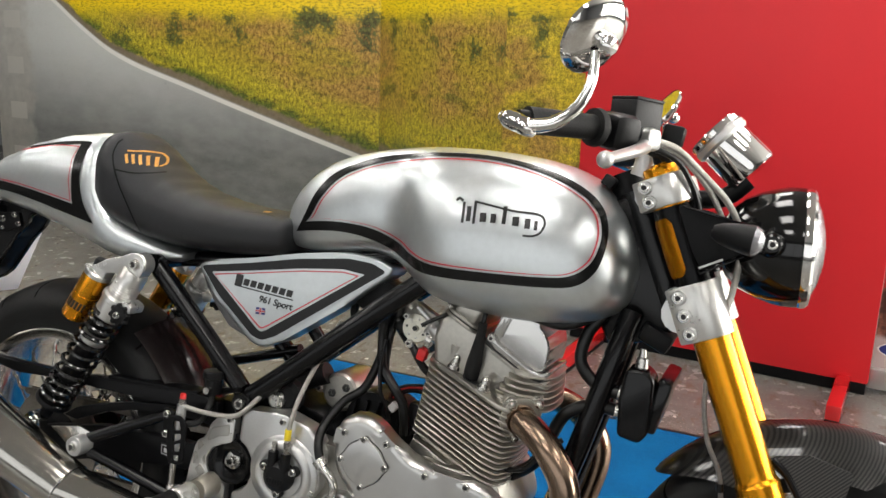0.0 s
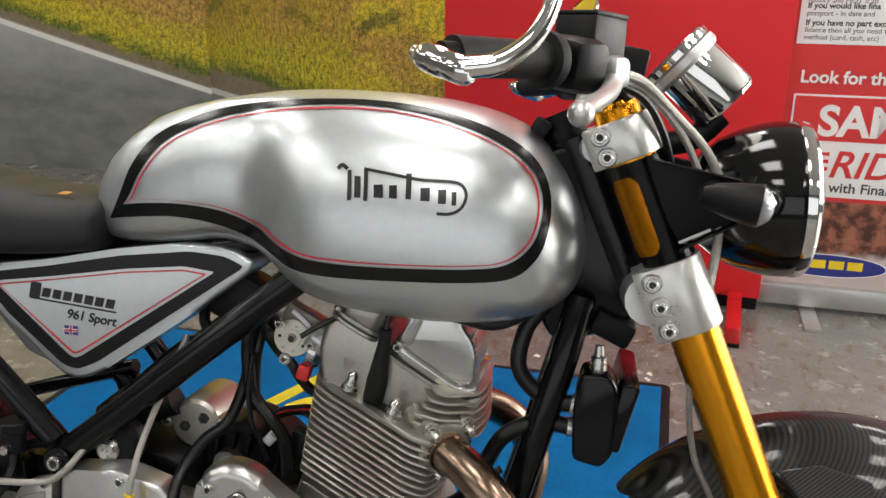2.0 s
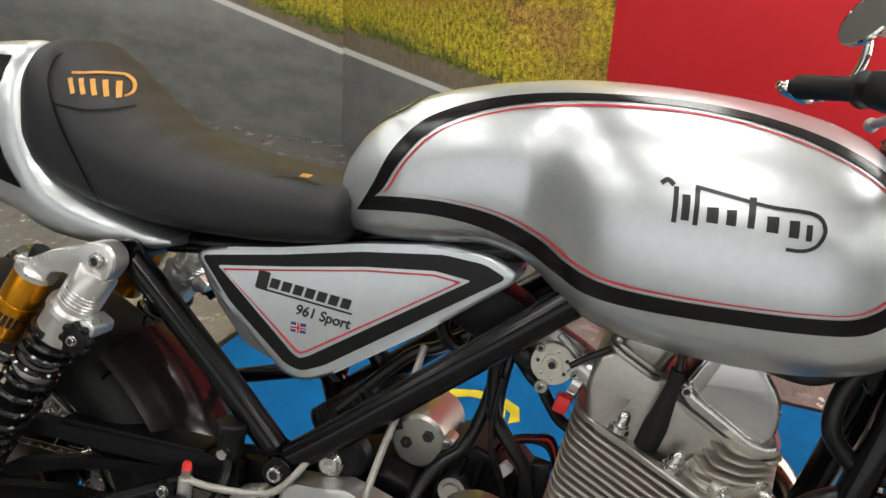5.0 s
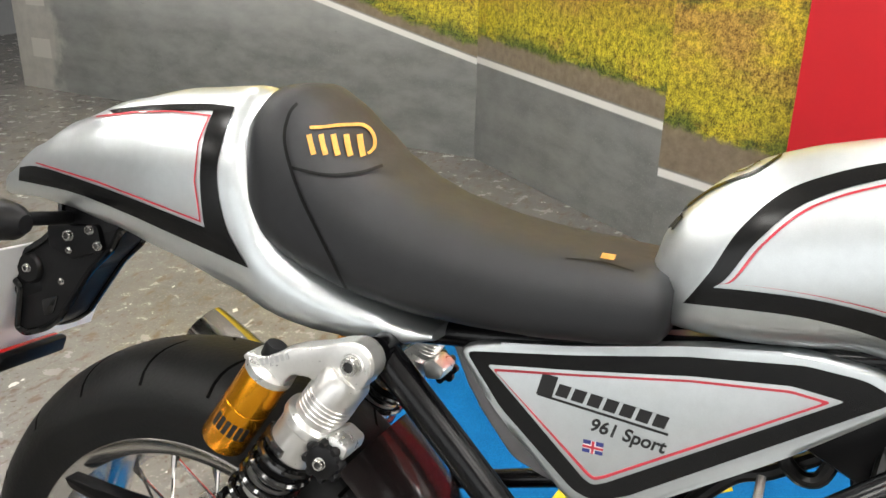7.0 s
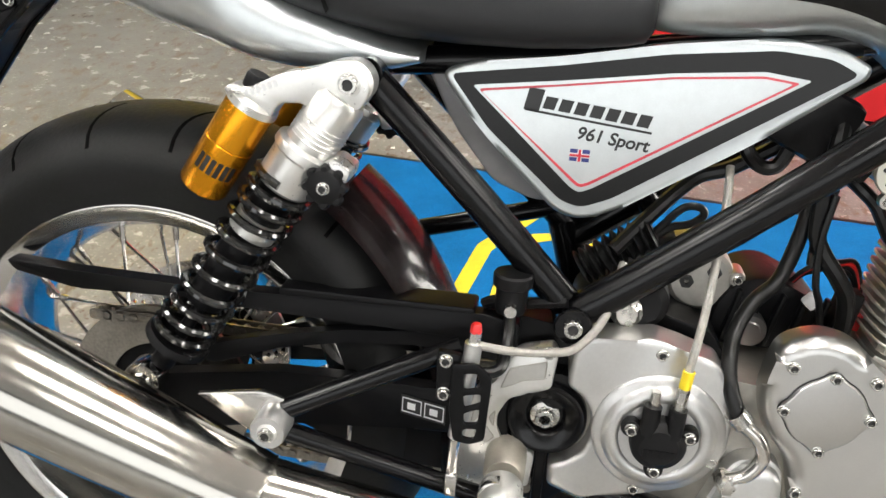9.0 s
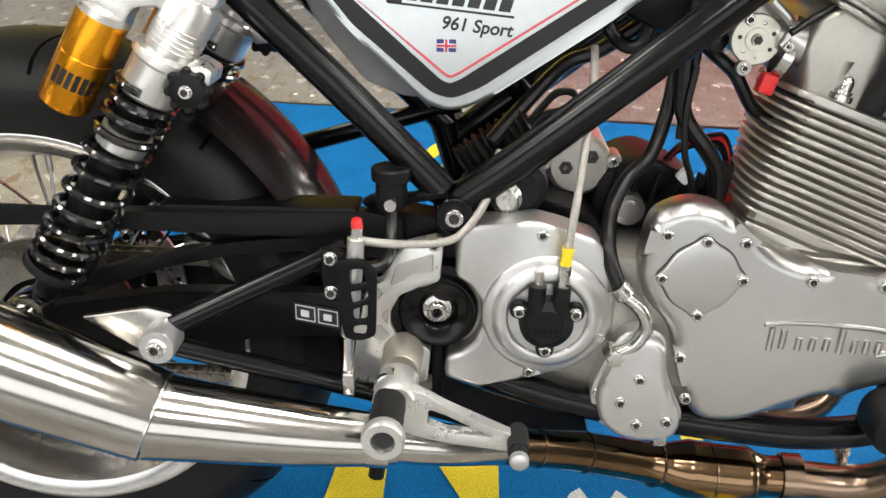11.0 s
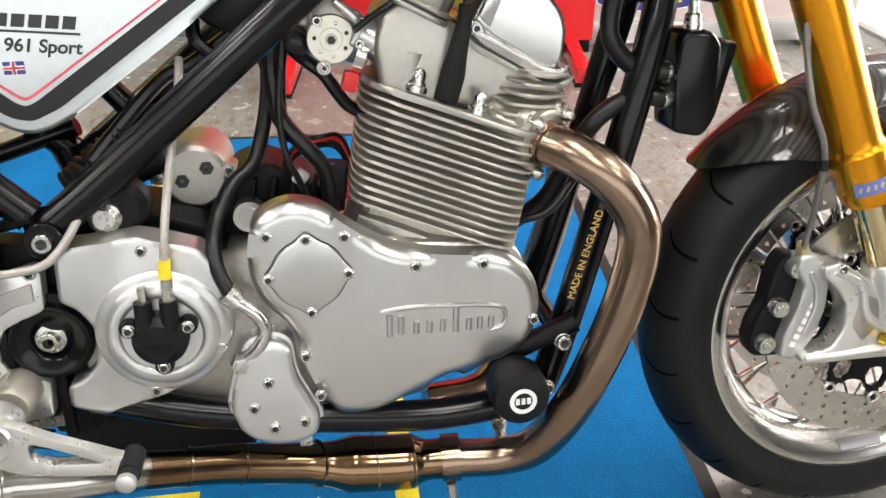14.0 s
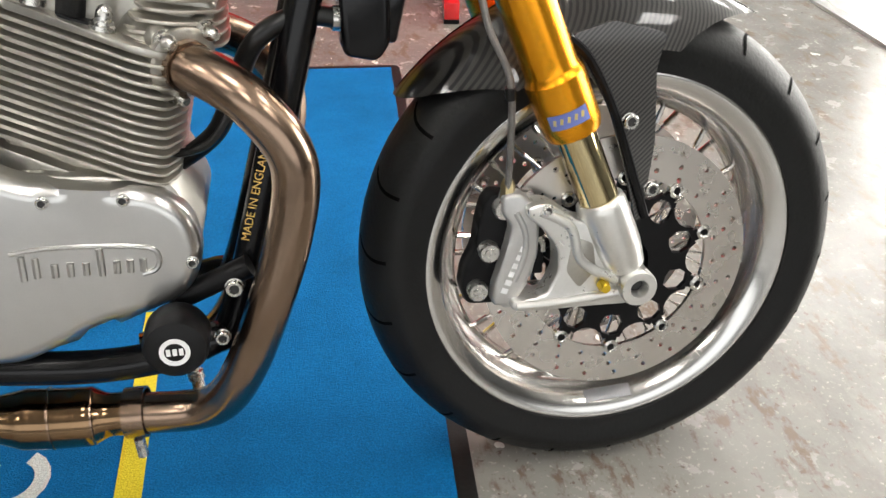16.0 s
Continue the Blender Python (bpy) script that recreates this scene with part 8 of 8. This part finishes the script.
mg = bmesh.new()
rows = []
for i in range(40):
    t = i / 39
    rear_end, nose = 141, 58
    row = []
    for j in range(19):
        s = (j / 18 - 0.5) * 2
        a = math.radians((rear_end - 20 * abs(s) ** 2.6) * (1 - t) + (nose + 22 * abs(s) ** 1.6) * t)
        row.append(mg.verts.new(guard_point(a, s)))
    rows.append(row)
for r, s in zip(rows, rows[1:]):
    for j in range(18):
        mg.faces.new((r[j], r[j + 1], s[j + 1], s[j]))
bmesh.ops.solidify(mg, geom=mg.faces[:], thickness=0.003)
mud = part("front_mudguard", mg, CARBON, bike, "glossy carbon-fibre front mudguard")
for side in (-1, 1):
    out = rounded([(1.318, 0.548), (1.360, 0.560), (1.418, 0.545), (1.410, 0.510), (1.416, 0.431), (1.409, 0.343), (1.402, 0.341), (1.382, 0.412), (1.360, 0.476), (1.336, 0.510)], 0.006)
    y = side * 0.078
    part("mudguard_stay", plate(out, y - 0.002, y + 0.002, 0.0), CARBON, mud, "carbon mudguard stay")
    if side < 0:
        bolt(mud, at_y(1.384, y - 0.005, 0.457), 0.008)
        bolt(mud, at_y(1.416, y - 0.003, 0.379), 0.0075)
    part("stay_edge", tube([(1.312, side * 0.083, 0.546), (1.337, side * 0.083, 0.522), (1.365, side * 0.083, 0.47), (1.388, side * 0.083, 0.41), (1.411, side * 0.083, 0.347)], 0.005, 8), SATINBLACK, mud)
# reflected red on the far side of the guard, put on as a coloured strip
redge = bmesh.new()
rr = []
for i in range(20):
    a = math.radians(140 - 34 * i / 19)
    rr.append([redge.verts.new(guard_point(a, s, 0.0012)) for s in (0.10, 0.35, 0.6, 0.85, 1.0)])
for r, s in zip(rr, rr[1:]):
    for j in range(4):
        redge.faces.new((r[j], r[j + 1], s[j + 1], s[j]))
part("mudguard_stripe", redge, REDPAINT, mud, "red reflection laid on the mudguard as colour")

# oil cooler with hoses, ahead of the down tubes
oc = part("oil_catch_box", plate(rounded([(1.098, 0.640), (1.128, 0.640), (1.140, 0.625), (1.138, 0.545), (1.125, 0.528), (1.092, 0.535), (1.090, 0.60)], 0.008), -0.075, -0.022, 0.006, segments=3), FRAMEBLACK, bike, "gloss black oil cooler tank")
part("oil_cooler_core", box((0.022, 0.16, 0.085), pose(1.145, 0.02, 0.585, 0, 14, 0), 0.005), FRAMEBLACK, oc)
part("cooler_fitting", lathe([(0, 0.03), (0.005, 0.03), (0.006, 0.018), (0.009, 0.016), (0.010, 0.0), (0, 0)], Matrix.Translation((1.116, -0.05, 0.638)), 12), BOLT, oc)
for pts in ([(1.095, -0.055, 0.596), (1.055, -0.055, 0.602), (1.025, -0.055, 0.635), (1.03, -0.05, 0.68), (1.05, -0.045, 0.71)], [(1.092, -0.055, 0.568), (1.05, -0.058, 0.572), (1.01, -0.06, 0.55), (0.985, -0.045, 0.50), (0.962, -0.03, 0.455), (0.92, -0.01, 0.42)]):
    part("oil_hose", tube(pts, 0.010, 14), RUBHOSE, oc)
    part("hose_clip", lathe([(0.0105, 0.006), (0.012, 0.006), (0.012, -0.006), (0.0105, -0.006)], along(Vector(pts[0]) + Vector((-0.002, 0, 0)), Vector(pts[1])), 16), BOLT, oc)
part("frame_hose", tube([(0.90, -0.06, 0.705), (0.95, -0.07, 0.695), (1.00, -0.07, 0.69), (1.05, -0.05, 0.715)], 0.008, 12), RUBHOSE, bike)
part("lead", tube([(0.90, -0.05, 0.44), (0.955, -0.07, 0.455), (0.985, -0.07, 0.49), (1.01, -0.06, 0.51)], 0.0045, 8), RUBHOSE, bike)


# --- number plate hanger at the tail ---
HANG = rounded([(-0.205, 0.786), (-0.160, 0.782), (-0.103, 0.757), (-0.121, 0.749), (-0.133, 0.726), (-0.162, 0.698), (-0.214, 0.626), (-0.235, 0.611), (-0.265, 0.599), (-0.280, 0.603), (-0.273, 0.657), (-0.292, 0.671), (-0.277, 0.694), (-0.233, 0.722), (-0.208, 0.745)], 0.006)
hang = part("plate_hanger", plate(HANG, -0.024, 0.024, 0.003), PLASTIC, bike, "black number plate hanger")
for side in (-1, 1):
    part("hanger_rim", tube([(x, side * 0.025, z) for x, z in HANG] + [(HANG[0][0], side * 0.025, HANG[0][1])], 0.0045, 8, 1), GLOSSBLACK, hang)
part("hanger_bracket", plate(rounded([(-0.225, 0.742), (-0.150, 0.752), (-0.142, 0.722), (-0.188, 0.705), (-0.222, 0.715)], 0.006), -0.031, -0.022, 0.002), SATINBLACK, hang)
part("hanger_boss", lathe([(0, 0.006), (0.016, 0.006), (0.019, 0.003), (0.020, -0.002), (0, -0.002)], at_y(-0.257, -0.024, 0.683), 20), PLASTIC, hang)
part("hanger_recess", plate(rounded([(-0.240, 0.646), (-0.214, 0.656), (-0.222, 0.632), (-0.236, 0.626)], 0.004), -0.0262, -0.0235, 0.0008), GLOSSBLACK, hang)
part("hanger_lamp", box((0.05, 0.05, 0.022), pose(-0.262, 0.0, 0.655, 0, -25, 0), 0.006), SATINBLACK, hang)
part("number_plate", box((0.004, 0.24, 0.17), pose(-0.297, 0.03, 0.634, 0, 24, 0), 0.0015), DECALWHITE, hang, "blank white number plate")
refl = part("reflector", box((0.014, 0.11, 0.026), pose(-0.298, -0.0, 0.560, 0, 20, 0), 0.005), REDPAINT, hang, "red rear reflector")
part("reflector_back", box((0.012, 0.106, 0.024), pose(-0.286, -0.0, 0.562, 0, 20, 0), 0.004), PLASTIC, refl)
for side in (-1, 1):
    sg = part("rear_turn_signal", lathe([(0, -0.03), (0.010, -0.028), (0.019, -0.015), (0.022, 0.0), (0.022, 0.012), (0, 0.012)], along((-0.185, side * 0.125, 0.766), (-0.30, side * 0.13, 0.768)) , 26), PLASTIC, bike, "small black rear turn signal")
    part("signal_stalk", tube([(-0.19, side * 0.03, 0.755), (-0.185, side * 0.11, 0.765)], 0.008, 12), PLASTIC, sg)
for p, r in (((-0.257, -0.030, 0.684), 0.005), ((-0.191, -0.031, 0.734), 0.006), ((-0.148, -0.031, 0.728), 0.005), ((-0.191, -0.031, 0.716), 0.0035), ((-0.209, -0.025, 0.674), 0.0035), ((-0.160, -0.031, 0.745), 0.005)):
    bolt(hang, at_y(*p), r)
